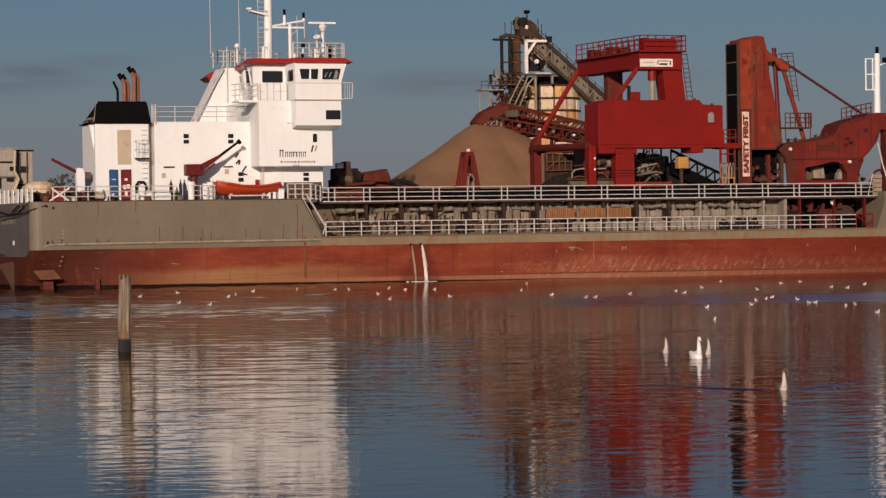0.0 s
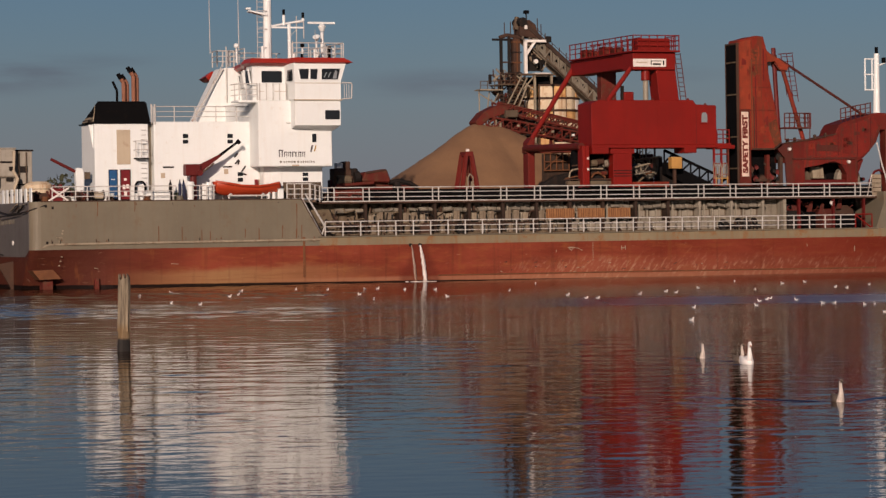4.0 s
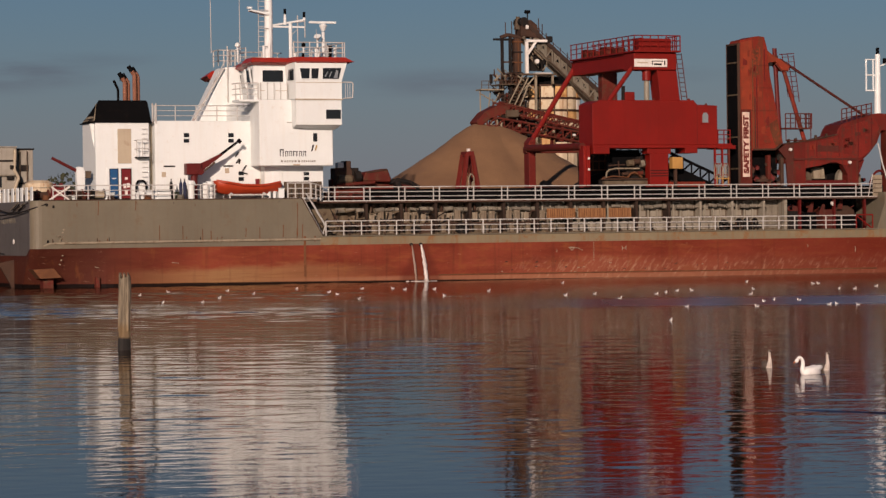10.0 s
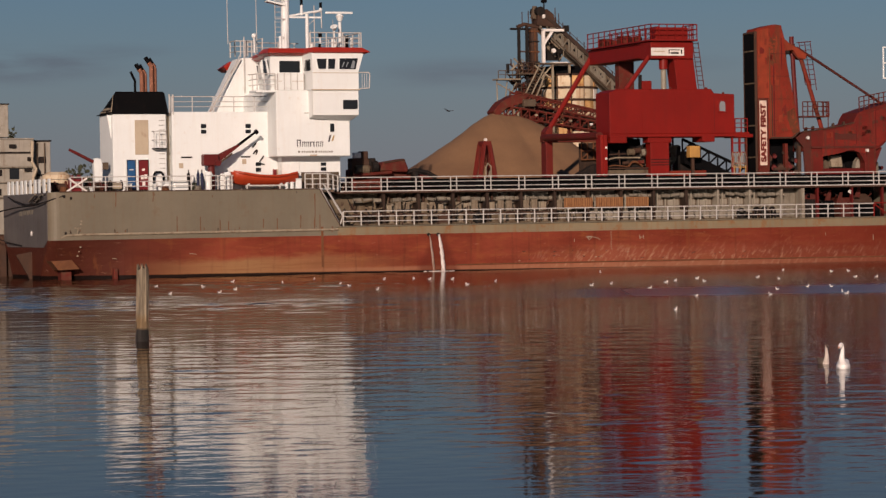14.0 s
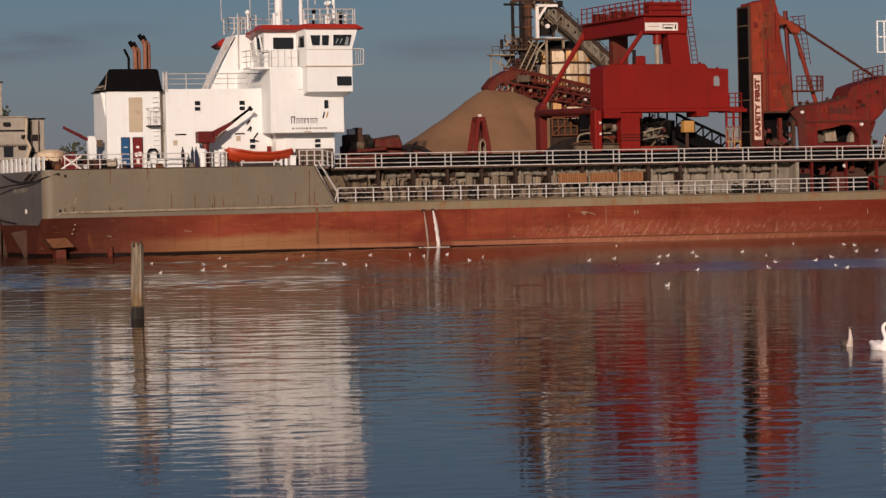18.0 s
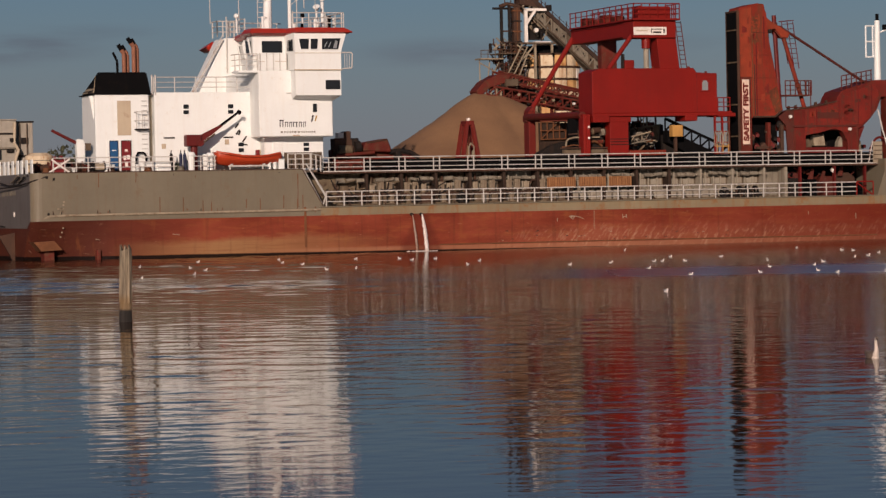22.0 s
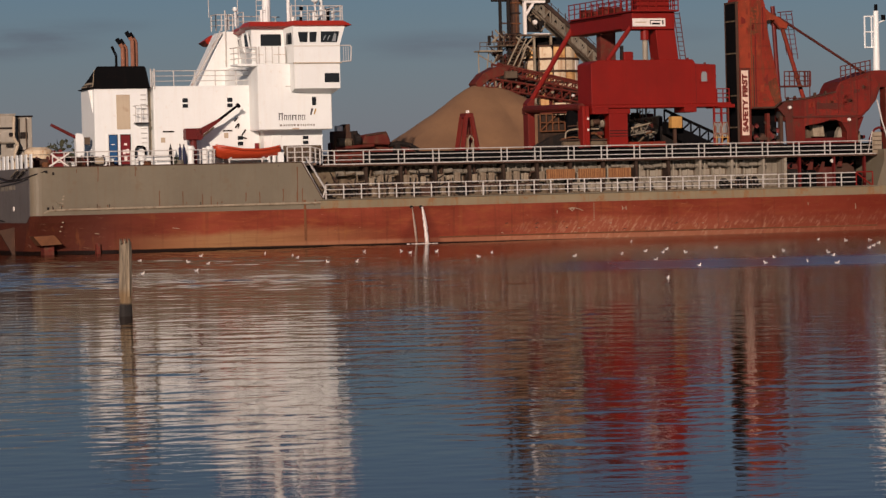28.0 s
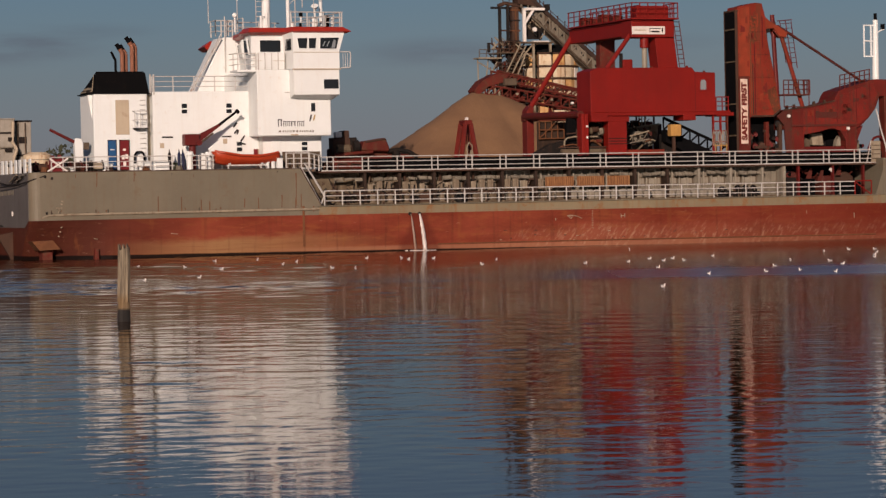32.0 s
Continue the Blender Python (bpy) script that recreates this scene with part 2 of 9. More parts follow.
JUVENILE = paint("pale_buff_feathers", (0.60, 0.53, 0.46), 0.85, (0.35, 0.29, 0.23), worn=0.3, streak=0.0, scale=6.0)
GULLGREY = paint("grey_wing_feathers", (0.274, 0.281, 0.296), 0.8, (0.076, 0.076, 0.076), worn=0.1, streak=0.0, scale=6.0)
GULLDARK = paint("dark_flight_feathers", (0.0266, 0.0228, 0.0213), 0.8, (0.0152, 0.0152, 0.0152), worn=0.1, streak=0.0, scale=6.0)
BILL = paint("orange_bill", (0.38, 0.106, 0.0304), 0.5, (0.038, 0.0228, 0.0152), worn=0.1, streak=0.0, scale=10.0)


def hull_red():
    m, n, l, bsdf = nodes_of("scuffed_red_antifouling")
    tc = n.new("ShaderNodeTexCoord")
    vec = tc.outputs["Object"]
    sep = n.new("ShaderNodeSeparateXYZ")
    l.new(vec, sep.inputs[0])

    def add(a, b, op="ADD"):
        q = n.new("ShaderNodeMath")
        q.operation = op
        for s, v in zip(q.inputs, (a, b)):
            if isinstance(v, (int, float)):
                s.default_value = v
            else:
                l.new(v, s)
        return q.outputs[0]

    broad = noise_tex(n, l, vec, 0.22, 5.0, 0.62, (0.7, 1, 2.4))
    col = mix(n, l, ramp(n, l, broad, 0.40, 0.60), (0.130, 0.0240, 0.0122), (0.192, 0.0415, 0.0215))
    grime = noise_tex(n, l, vec, 1.1, 6.0, 0.7, (0.4, 1, 2.2))
    col = mix(n, l, mul(n, l, ramp(n, l, grime, 0.50, 0.64), 0.55), col, (0.21, 0.068, 0.023))
    # tan belt where the paint is worn through above the water, ragged along its upper edge
    wob = noise_tex(n, l, vec, 0.30, 6.0, 0.68, (0.35, 1, 1.6))
    lift = add(sep.outputs["Z"], mul(n, l, wob, 2.2))
    belt = mul(n, l, mul(n, l, ramp(n, l, lift, 2.52, 2.0), ramp(n, l, sep.outputs["X"], -3.0, -15.0)), ramp(n, l, sep.outputs["X"], -24.5, -17.0))
    # stern end darkened: shade under the overhang mixed into the paint
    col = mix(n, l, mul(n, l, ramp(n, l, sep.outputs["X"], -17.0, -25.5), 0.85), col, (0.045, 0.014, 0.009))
    col = mix(n, l, mul(n, l, belt, 0.80), col, (0.245, 0.140, 0.062))
    # pale rubbed strip under the knuckle
    low = mul(n, l, ramp(n, l, add(sep.outputs["Z"], mul(n, l, wob, 0.35)), 0.62, 0.48), ramp(n, l, sep.outputs["X"], -15.0, -9.0))
    col = mix(n, l, mul(n, l, low, 0.62), col, (0.275, 0.130, 0.072))
    lines = noise_tex(n, l, vec, 1.3, 5.0, 0.7, (0.10, 1, 4.2))
    col = mix(n, l, mul(n, l, mul(n, l, ramp(n, l, lines, 0.50, 0.62), 0.55), belt), col, (0.135, 0.048, 0.020))
    # slanting scrapes from the quay, thick on the lower half forward
    sl = noise_tex(n, l, vec, 4.0, 5.0, 0.7, (1.0, 1, 0.30), lean=-38.0)
    reach = mul(n, l, ramp(n, l, sep.outputs["X"], 2.0, 12.0), ramp(n, l, add(sep.outputs["Z"], mul(n, l, wob, 1.2)), 2.35, 1.55))
    col = mix(n, l, mul(n, l, reach, 0.30), col, (0.24, 0.105, 0.060))
    col = mix(n, l, mul(n, l, mul(n, l, ramp(n, l, sl, 0.52, 0.63), 0.55), reach), col, (0.37, 0.235, 0.155))
    high = noise_tex(n, l, vec, 3.4, 4.0, 0.65, (1.0, 1, 0.26), lean=-42.0)
    col = mix(n, l, mul(n, l, mul(n, l, ramp(n, l, high, 0.60, 0.66), 0.30), ramp(n, l, sep.outputs["X"], 6.0, 20.0)), col, (0.29, 0.16, 0.08))
    runs = noise_tex(n, l, vec, 1.0, 4.0, 0.65, (2.2, 2.2, 0.12))
    col = mix(n, l, mul(n, l, ramp(n, l, runs, 0.54, 0.68), 0.32), col, (0.057, 0.0152, 0.00912))
    orange = noise_tex(n, l, vec, 0.8, 4.0, 0.6, (1.6, 1.6, 0.2))
    col = mix(n, l, mul(n, l, ramp(n, l, orange, 0.60, 0.70), 0.24), col, (0.205, 0.0798, 0.0228))
    scuff = noise_tex(n, l, vec, 2.6, 6.0, 0.75, (0.5, 1, 2.6))
    col = mix(n, l, mul(n, l, ramp(n, l, scuff, 0.63, 0.69), 0.45), col, (0.342, 0.251, 0.167))
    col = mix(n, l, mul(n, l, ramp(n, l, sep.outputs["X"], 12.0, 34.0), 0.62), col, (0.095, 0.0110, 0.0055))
    # dark wash below the two outlets, spreading downwards
    dx = add(add(sep.outputs["X"], 1.75), 0.0, "ABSOLUTE")
    spread = add(dx, mul(n, l, sep.outputs["Z"], 0.42))
    wash = ramp(n, l, add(spread, mul(n, l, broad, 0.8)), 2.15, 1.75)
    col = mix(n, l, mul(n, l, wash, 0.55), col, (0.076, 0.0144, 0.00912))
    # near-black strip at the waterline, wider towards the stern: weed and painted overhang shadow
    rim = add(sep.outputs["Z"], mul(n, l, sep.outputs["X"], 0.0062))
    waterline_dark = ramp(n, l, add(rim, mul(n, l, grime, 0.10)), 0.17, 0.11)
    col = mix(n, l, mul(n, l, waterline_dark, 0.97), col, (0.0050, 0.0030, 0.0025))
    l.new(col, bsdf.inputs["Base Color"])
    bsdf.inputs["Roughness"].default_value = 0.65
    bsdf.inputs["Specular IOR Level"].default_value = 0.08
    b = n.new("ShaderNodeBump")
    b.inputs["Strength"].default_value, b.inputs["Distance"].default_value = 0.35, 0.05
    l.new(noise_tex(n, l, vec, 0.75, 4.0), b.inputs["Height"])
    l.new(b.outputs[0], bsdf.inputs["Normal"])
    return m


def glass_dark():
    m, n, l, bsdf = nodes_of("dark_window_glass")
    bsdf.inputs["Base Color"].default_value = (0.012, 0.014, 0.016, 1)
    bsdf.inputs["Roughness"].default_value = 0.04
    bsdf.inputs["IOR"].default_value = 1.5
    return m


def sand_mat():
    m, n, l, bsdf = nodes_of("damp_sand")
    tc = n.new("ShaderNodeTexCoord")
    vec = tc.outputs["Object"]
    col = mix(n, l, ramp(n, l, noise_tex(n, l, vec, 0.25, 4.0), 0.35, 0.65), (0.215, 0.117, 0.054), (0.165, 0.087, 0.041))
    col = mix(n, l, mul(n, l, ramp(n, l, noise_tex(n, l, vec, 6.0, 5.0, 0.7), 0.5, 0.8), 0.35), col, (0.0988, 0.057, 0.0304))
    l.new(col, bsdf.inputs["Base Color"])
    bsdf.inputs["Roughness"].default_value = 0.95
    b = n.new("ShaderNodeBump")
    b.inputs["Strength"].default_value, b.inputs["Distance"].default_value = 0.5, 0.12
    l.new(noise_tex(n, l, vec, 3.0, 6.0, 0.7), b.inputs["Height"])
    l.new(b.outputs[0], bsdf.inputs["Normal"])
    return m


def water_mat():
    m, n, l, bsdf = nodes_of("rippled_harbour_water")
    tc = n.new("ShaderNodeTexCoord")
    vec = tc.outputs["Object"]
    fine = noise_tex(n, l, vec, 2.4, 3.0, 0.55, (0.5, 1.25, 1))
    b = n.new("ShaderNodeBump")
    b.inputs["Strength"].default_value, b.inputs["Distance"].default_value = 1.0, 0.004
    l.new(fine, b.inputs["Height"])
    norm = b.outputs[0]
    # broken surface: part mirror after Fresnel, the rest dark silty water
    fr = n.new("ShaderNodeFresnel")
    fr.inputs["IOR"].default_value = 1.333
    l.new(norm, fr.inputs["Normal"])
    gl = n.new("ShaderNodeBsdfGlossy")
    gl.distribution = "BECKMANN"
    # the wind ruffles the open reach more than the near shallows
    sep = n.new("ShaderNodeSeparateXYZ")
    l.new(vec, sep.inputs[0])
    far = n.new("ShaderNodeMapRange")
    far.inputs["From Min"].default_value, far.inputs["From Max"].default_value = 40.0, 200.0
    l.new(sep.outputs["Y"], far.inputs["Value"])
    ruffle = n.new("ShaderNodeValToRGB")
    ruffle.color_ramp.interpolation = "EASE"
    for place, rough in ((0.0, 0.045), (0.12, 0.052), (0.25, 0.068), (0.40, 0.086), (0.50, 0.100), (0.555, 0.120), (0.60, 0.215), (0.665, 0.215), (0.72, 0.15), (1.0, 0.14)):
        e = ruffle.color_ramp.elements[0] if place == 0.0 else ruffle.color_ramp.elements[-1] if place == 1.0 else ruffle.color_ramp.elements.new(place)
        e.position, e.color = place, (rough, rough, rough, 1.0)
    l.new(far.outputs[0], ruffle.inputs["Fac"])
    # finer, denser ripples in the shelter of the hull
    lee = n.new("ShaderNodeMapRange")
    lee.interpolation_type = "SMOOTHSTEP"
    lee.inputs["From Min"].default_value, lee.inputs["From Max"].default_value = 0.0, 9.0
    lee.inputs["To Min"].default_value, lee.inputs["To Max"].default_value = 0.72, 1.3
    l.new(sep.outputs["X"], lee.inputs["Value"])
    l.new(mul(n, l, ruffle.outputs["Color"], lee.outputs[0]), gl.inputs["Roughness"])
    l.new(norm, gl.inputs["Normal"])
    silt = n.new("ShaderNodeBsdfDiffuse")
    silt.inputs["Color"].default_value = (0.058, 0.025, 0.0105, 1)
    both = n.new("ShaderNodeMixShader")
    l.new(fr.outputs[0], both.inputs[0])
    l.new(silt.outputs[0], both.inputs[1])
    l.new(gl.outputs[0], both.inputs[2])
    n.remove(bsdf)
    l.new(both.outputs[0], n["Material Output"].inputs["Surface"])
    return m


def timber_mat():
    m, n, l, bsdf = nodes_of("weathered_timber")
    tc = n.new("ShaderNodeTexCoord")
    vec = tc.outputs["Object"]
    grain = noise_tex(n, l, vec, 9.0, 5.0, 0.7, (1, 1, 0.07))
    col = mix(n, l, ramp(n, l, grain, 0.35, 0.65), (0.060, 0.048, 0.032), (0.26, 0.21, 0.14))
    sep = n.new("ShaderNodeSeparateXYZ")
    l.new(vec, sep.inputs[0])
    blot = noise_tex(n, l, vec, 4.0, 4.0)
    ad = n.new("ShaderNodeMath")
    ad.operation = "ADD"
    l.new(sep.outputs["Z"], ad.inputs[0])
    l.new(mul(n, l, blot, 0.25), ad.inputs[1])
    col = mix(n, l, mul(n, l, ramp(n, l, ad.outputs[0], 1.05, 0.80), 0.6), col, (0.15, 0.085, 0.025))
    col = mix(n, l, ramp(n, l, ad.outputs[0], 0.56, 0.46), col, (0.012, 0.010, 0.008))
    l.new(col, bsdf.inputs["Base Color"])
    bsdf.inputs["Roughness"].default_value = 0.85
    b = n.new("ShaderNodeBump")
    b.inputs["Strength"].default_value, b.inputs["Distance"].default_value = 0.6, 0.02
    l.new(grain, b.inputs["Height"])
    l.new(b.outputs[0], bsdf.inputs["Normal"])
    return m


def foam_mat():
    m, n, l, bsdf = nodes_of("falling_water")
    tc = n.new("ShaderNodeTexCoord")
    vec = tc.outputs["Object"]
    col = mix(n, l, ramp(n, l, noise_tex(n, l, vec, 8.0, 5.0, 0.7, (2, 2, 0.5)), 0.35, 0.65), (0.34, 0.29, 0.26), (0.72, 0.68, 0.64))
    l.new(col, bsdf.inputs["Base Color"])
    bsdf.inputs["Roughness"].default_value = 0.3
    return m


HULLRED, GLASS, SAND, WATER, TIMBER, FOAM = hull_red(), glass_dark(), sand_mat(), water_mat(), timber_mat(), foam_mat()
FOLIAGE = paint("dark_foliage", (0.06, 0.065, 0.035), 0.9, (0.04, 0.035, 0.025), worn=0.5, streak=0.0, scale=2.0, vary=0.4)
EARTH = paint("gravel_yard", (0.167, 0.137, 0.103), 0.95, (0.0988, 0.076, 0.057), worn=0.5, streak=0.0, scale=0.15, vary=0.3)

# ---------------------------------------------------------------- builders
def box(bm, x0, x1, y0, y1, z0, z1, bevel=0.0):
    vs = [bm.verts.new(p) for p in ((x0, y0, z0), (x1, y0, z0), (x1, y1, z0), (x0, y1, z0), (x0, y0, z1), (x1, y0, z1), (x1, y1, z1), (x0, y1, z1))]
    fs = [bm.faces.new([vs[i] for i in f]) for f in ((3, 2, 1, 0), (4, 5, 6, 7), (0, 1, 5, 4), (1, 2, 6, 5), (2, 3, 7, 6), (3, 0, 4, 7))]
    if bevel:
        es = {e for f in fs for e in f.edges}
        bmesh.ops.bevel(bm, geom=list(es), offset=bevel, segments=1, affect="EDGES")
    return bm


def tube(bm, a, b, r, sides=8, r2=None):
    a, b = Vector(a), Vector(b)
    d = (b - a).normalized()
    s = d.cross(Vector((0, 0, 1)) if abs(d.z) < 0.95 else Vector((1, 0, 0))).normalized()
    t = d.cross(s)
    r2 = r if r2 is None else r2
    ring = []
    for c, q in ((a, r), (b, r2)):
        ring.append([bm.verts.new(c + (s * math.cos(2 * math.pi * (i + 0.5) / sides) + t * math.sin(2 * math.pi * (i + 0.5) / sides)) * q) for i in range(sides)])
    for i in range(sides):
        bm.faces.new((ring[0][i], ring[0][(i + 1) % sides], ring[1][(i + 1) % sides], ring[1][i]))
    bm.faces.new(ring[0][::-1])
    bm.faces.new(ring[1])
    return bm


def chain(bm, pts, r, sides=6):
    for a, b in zip(pts, pts[1:]):
        tube(bm, a, b, r, sides)
    return bm


def prism(bm, outline, y0, y1, bevel=0.0):
    """An outline in x and z, drawn out from y0 to y1."""
    n = len(outline)
    a = [bm.verts.new((x, y0, z)) for x, z in outline]
    b = [bm.verts.new((x, y1, z)) for x, z in outline]
    fs = [bm.faces.new(a), bm.faces.new(b[::-1])]
    for i in range(n):
        fs.append(bm.faces.new((a[i], b[i], b[(i + 1) % n], a[(i + 1) % n])))
    bmesh.ops.recalc_face_normals(bm, faces=fs)
    if bevel:
        bmesh.ops.bevel(bm, geom=list({e for f in fs for e in f.edges}), offset=bevel, segments=1, affect="EDGES")
    return bm


def loft(bm, rings, close=False, cap=True):
    """Skin over rings of equal length."""
    vs = [[bm.verts.new(p) for p in r] for r in rings]
    n = len(rings[0])
    fs = []
    for a, b in zip(vs, vs[1:]):
        for i in range(n if close else n - 1):
            fs.append(bm.faces.new((a[i], a[(i + 1) % n], b[(i + 1) % n], b[i])))
    if cap:
        fs += [bm.faces.new(vs[0][::-1]), bm.faces.new(vs[-1])]
    bmesh.ops.recalc_face_normals(bm, faces=fs)
    return bm


def mesh_of(name, bm, material, smooth=False):
    me = bpy.data.meshes.new(name)
    bm.to_mesh(me)
    bm.free()
    me.materials.append(material)
    if smooth:
        me.polygons.foreach_set("use_smooth", [True] * len(me.polygons))
    return me


def depth(ob):
    return 0 if ob.parent is None else 1 + depth(ob.parent)


def part(name, bm, material, parent, label="", smooth=False):
    while depth(parent) > 1:
        parent = parent.parent
    ob = new(name, mesh_of(name, bm, material, smooth))
    ob.parent = parent
    return tagged(ob, label)


def again(name, me, parent, x, y, z):
    ob = new(name, me)
    ob.parent = parent
    ob.location = (x, y, z)
    return ob


def thing(name, m, label, category, group="", kind=""):
    ob = new(name)
    ob.matrix_world = m
    ob.empty_display_size = 0.5
    return tagged(ob, label, category, group, kind)


def solid(name, bm, material, m, label, category="", group="", kind="", smooth=False):
    ob = new(name, mesh_of(name, bm, material, smooth))
    ob.matrix_world = m
    return tagged(ob, label, category, group, kind)


def B():
    return bmesh.new()


def railing(parent, name, pts, height, spacing, r=0.03, rails=3, material=None, first=0.0, label=""):
    """Rails along a line of deck points, with an upright at every step: each upright is a piece of its own."""
    material = material or RAILWHITE
    while depth(parent) > 0:
        parent = parent.parent
    for k in range(rails):
        h = height * (1 - k / rails)
        line = chain(B(), [(x, y, z + h) for x, y, z in pts], r if k else r * 1.25)
        if k == 0:
            ob = part(name, line, material, parent, label)
        else:
            part("rail", line, material, ob)
    post = mesh_of("post", box(B(), -r * 1.2, r * 1.2, -r * 0.7, r * 0.7, 0.0, height), material)
    for a, b in zip(pts, pts[1:]):
        a, b = Vector(a), Vector(b)
        d = (b - a).length
        s = first
        while s <= d + 0.01:
            p = a.lerp(b, s / d)
            again("post", post, ob, *p)
            s += spacing
    return ob


SHIP = pose(0.0, 203.2, 0.0, 0, 0, 21.0)      # local x along the ship towards the bow, y away over the deck


def at(u, w, z, rz=0.0):
    return SHIP @ pose(u, w, z, 0, 0, rz)

# ---------------------------------------------------------------- water, quay and land
RIPPLE = 0.0018      # steepness of each of the summed ripples


def ground_sheets():
    # open water: a fan of fine waves before the viewer, and a flat sheet all round it
    rng = np.random.default_rng(4)
    ny, nx = 1500, 380
    ys = 30.0 * (262.0 / 30.0) ** (np.linspace(0.0, 1.0, ny) ** 1.0)
    fan = np.linspace(-1.0, 1.0, nx) * 0.215
    X, Y = fan[None, :] * ys[:, None], np.repeat(ys[:, None], nx, 1)
    Z = np.zeros_like(X)
    gust = np.zeros_like(X)
    for k in range(14):
        a, q = rng.uniform(0, 2 * np.pi), 2 * np.pi / rng.uniform(14.0, 45.0)
        gust += np.sin(q * (np.cos(a) * X * 0.5 + np.sin(a) * Y) + rng.uniform(0, 6.28))
    gust = 0.80 + 0.10 * gust
    paw = np.exp(-(((X - 5.5) / 7.5) ** 2 + ((Y - 156.0) / 8.0) ** 2) ** 2)
    lee = 1.0 - 0.30 * np.exp(-((Y - 188.0) / 18.0) ** 2)
    for k in range(90):
        lam = 0.34 * (1.25 / 0.34) ** rng.random()
        a = rng.normal(np.pi / 2, 0.72)
        q = 2 * np.pi / lam
        slope = RIPPLE * (0.6 + 0.8 * rng.random()) * (lam / 1.0) ** 0.1
        Z += slope / q * np.sin(q * (np.cos(a) * X + np.sin(a) * Y) + rng.uniform(0, 6.28))
    swell = np.zeros_like(X)
    for k in range(26):
        lam = 1.1 * (3.4 / 1.1) ** rng.random()
        a = rng.normal(np.pi / 2, 0.58)
        q = 2 * np.pi / lam
        swell += 0.0046 * (0.6 + 0.8 * rng.random()) / q * np.sin(q * (np.cos(a) * X + np.sin(a) * Y) + rng.uniform(0, 6.28))
    # the hull shelters the water forward of the outlets
    calm = np.clip((X + 1.0) / 9.0, 0, 1) * np.clip((Y - 45.0) / 40.0, 0, 1)
    patch = np.zeros_like(X)
    for k in range(12):
        qx, qy = 2 * np.pi / rng.uniform(7.0, 30.0), 2 * np.pi / rng.uniform(4.0, 10.0)
        patch += np.sin(qx * X * rng.choice((-1, 1)) + qy * Y + rng.uniform(0, 6.28))
    wind = np.clip((-2.0 - X) / 5.0, 0, 1) * np.clip((Y - 96.0) / 50.0, 0, 1) * np.clip(1.0 + 0.22 * patch, 0.2, 1.8)
    reach = np.clip((Y - 28.0) / 66.0, 0, 1)
    Z = (Z + swell * reach * reach * (3 - 2 * reach) * (1 - 0.75 * calm) * (1 + 2.3 * wind)) * np.clip(gust, 0.35, 1.4) * lee * (1 + 0.5 * paw)
    edge = np.minimum(1.0, np.minimum((1 - np.abs(fan[None, :]) / 0.215) * 14, np.minimum((ys[:, None] - 30) / 2.5, (262 - ys[:, None]) / 8)))
    Z *= np.clip(edge, 0, 1)
    co = np.stack([X, Y, Z], 2).reshape(-1, 3)
    idx = np.arange(ny * nx).reshape(ny, nx)
    quads = np.stack([idx[:-1, :-1], idx[:-1, 1:], idx[1:, 1:], idx[1:, :-1]], 2).reshape(-1, 4)
    # outer sheet joined along the fan's border
    rim = np.concatenate([idx[0, :], idx[1:, -1], idx[-1, -2::-1], idx[-2:0:-1, 0]])
    far = co[rim] * 1.0
    mid = np.array([0.0, 140.0, 0.0])
    far = mid + (far - mid) / np.maximum(1e-6, np.abs(far - mid).max(1, keepdims=True)) * 3000.0
    far[:, 2] = 0.0
    n0 = len(co)
    ring = np.arange(len(rim))
    nxt = np.roll(ring, -1)
    skirt = np.stack([rim[ring], n0 + ring, n0 + nxt, rim[nxt]], 1)
    me = bpy.data.meshes.new("water")
    verts = np.concatenate([co, far]).astype(np.float32)
    faces = np.concatenate([quads, skirt]).astype(np.int32)
    me.vertices.add(len(verts))
    me.vertices.foreach_set("co", verts.ravel())
    me.loops.add(faces.size)
    me.loops.foreach_set("vertex_index", faces.ravel())
    me.polygons.add(len(faces))
    me.polygons.foreach_set("loop_start", np.arange(0, faces.size, 4, dtype=np.int32))
    me.polygons.foreach_set("use_smooth", np.ones(len(faces), dtype=bool))
    me.update(calc_edges=True)
    me.materials.append(WATER)
    water = tagged(new("water", me), "dark harbour water with small ripples", "water", kind="structure")
    bm = B()
    box(bm, -1500, 1500, 17.4, 2600, -3.0, 3.2)
    solid("ground", bm, EARTH, SHIP, "flat gravel yard behind the quay", "ground", kind="structure")
    # steel sheet piling of the quay, a folded wall
    bm = B()
    pts = []
    x = -90.0
    while x < 90:
        pts += [(x, 17.4), (x + 0.45, 17.4), (x + 0.6, 17.0), (x + 1.05, 17.0)]
        x += 1.2
    loft(bm, [[(a, b, -2.0) for a, b in pts], [(a, b, 3.1) for a, b in pts]], cap=False)
    quay = solid("quay_wall", bm, RUST, SHIP, "rust-brown steel sheet piling along the quay", "quay wall", kind="structure")
    bm = B()
    box(bm, -90, 90, 16.8, 18.2, 3.1, 3.5, 0.04)
    part("capping", bm, CONCRETE, quay, "concrete capping beam")
    bm = B()
    box(bm, -60, 60, -40, 12, -2.0, 1.9)
    solid("near_bank", bm, EARTH, pose(0, 0, 0), "plain gravel bank under the viewer", "bank", kind="structure")
    return water


water = ground_sheets()

# ---------------------------------------------------------------- the ship
ship = thing("dredger_ship", SHIP, "long aggregate dredger with grey and red hull, moored at the quay", "ship")
BEAM = 15.0


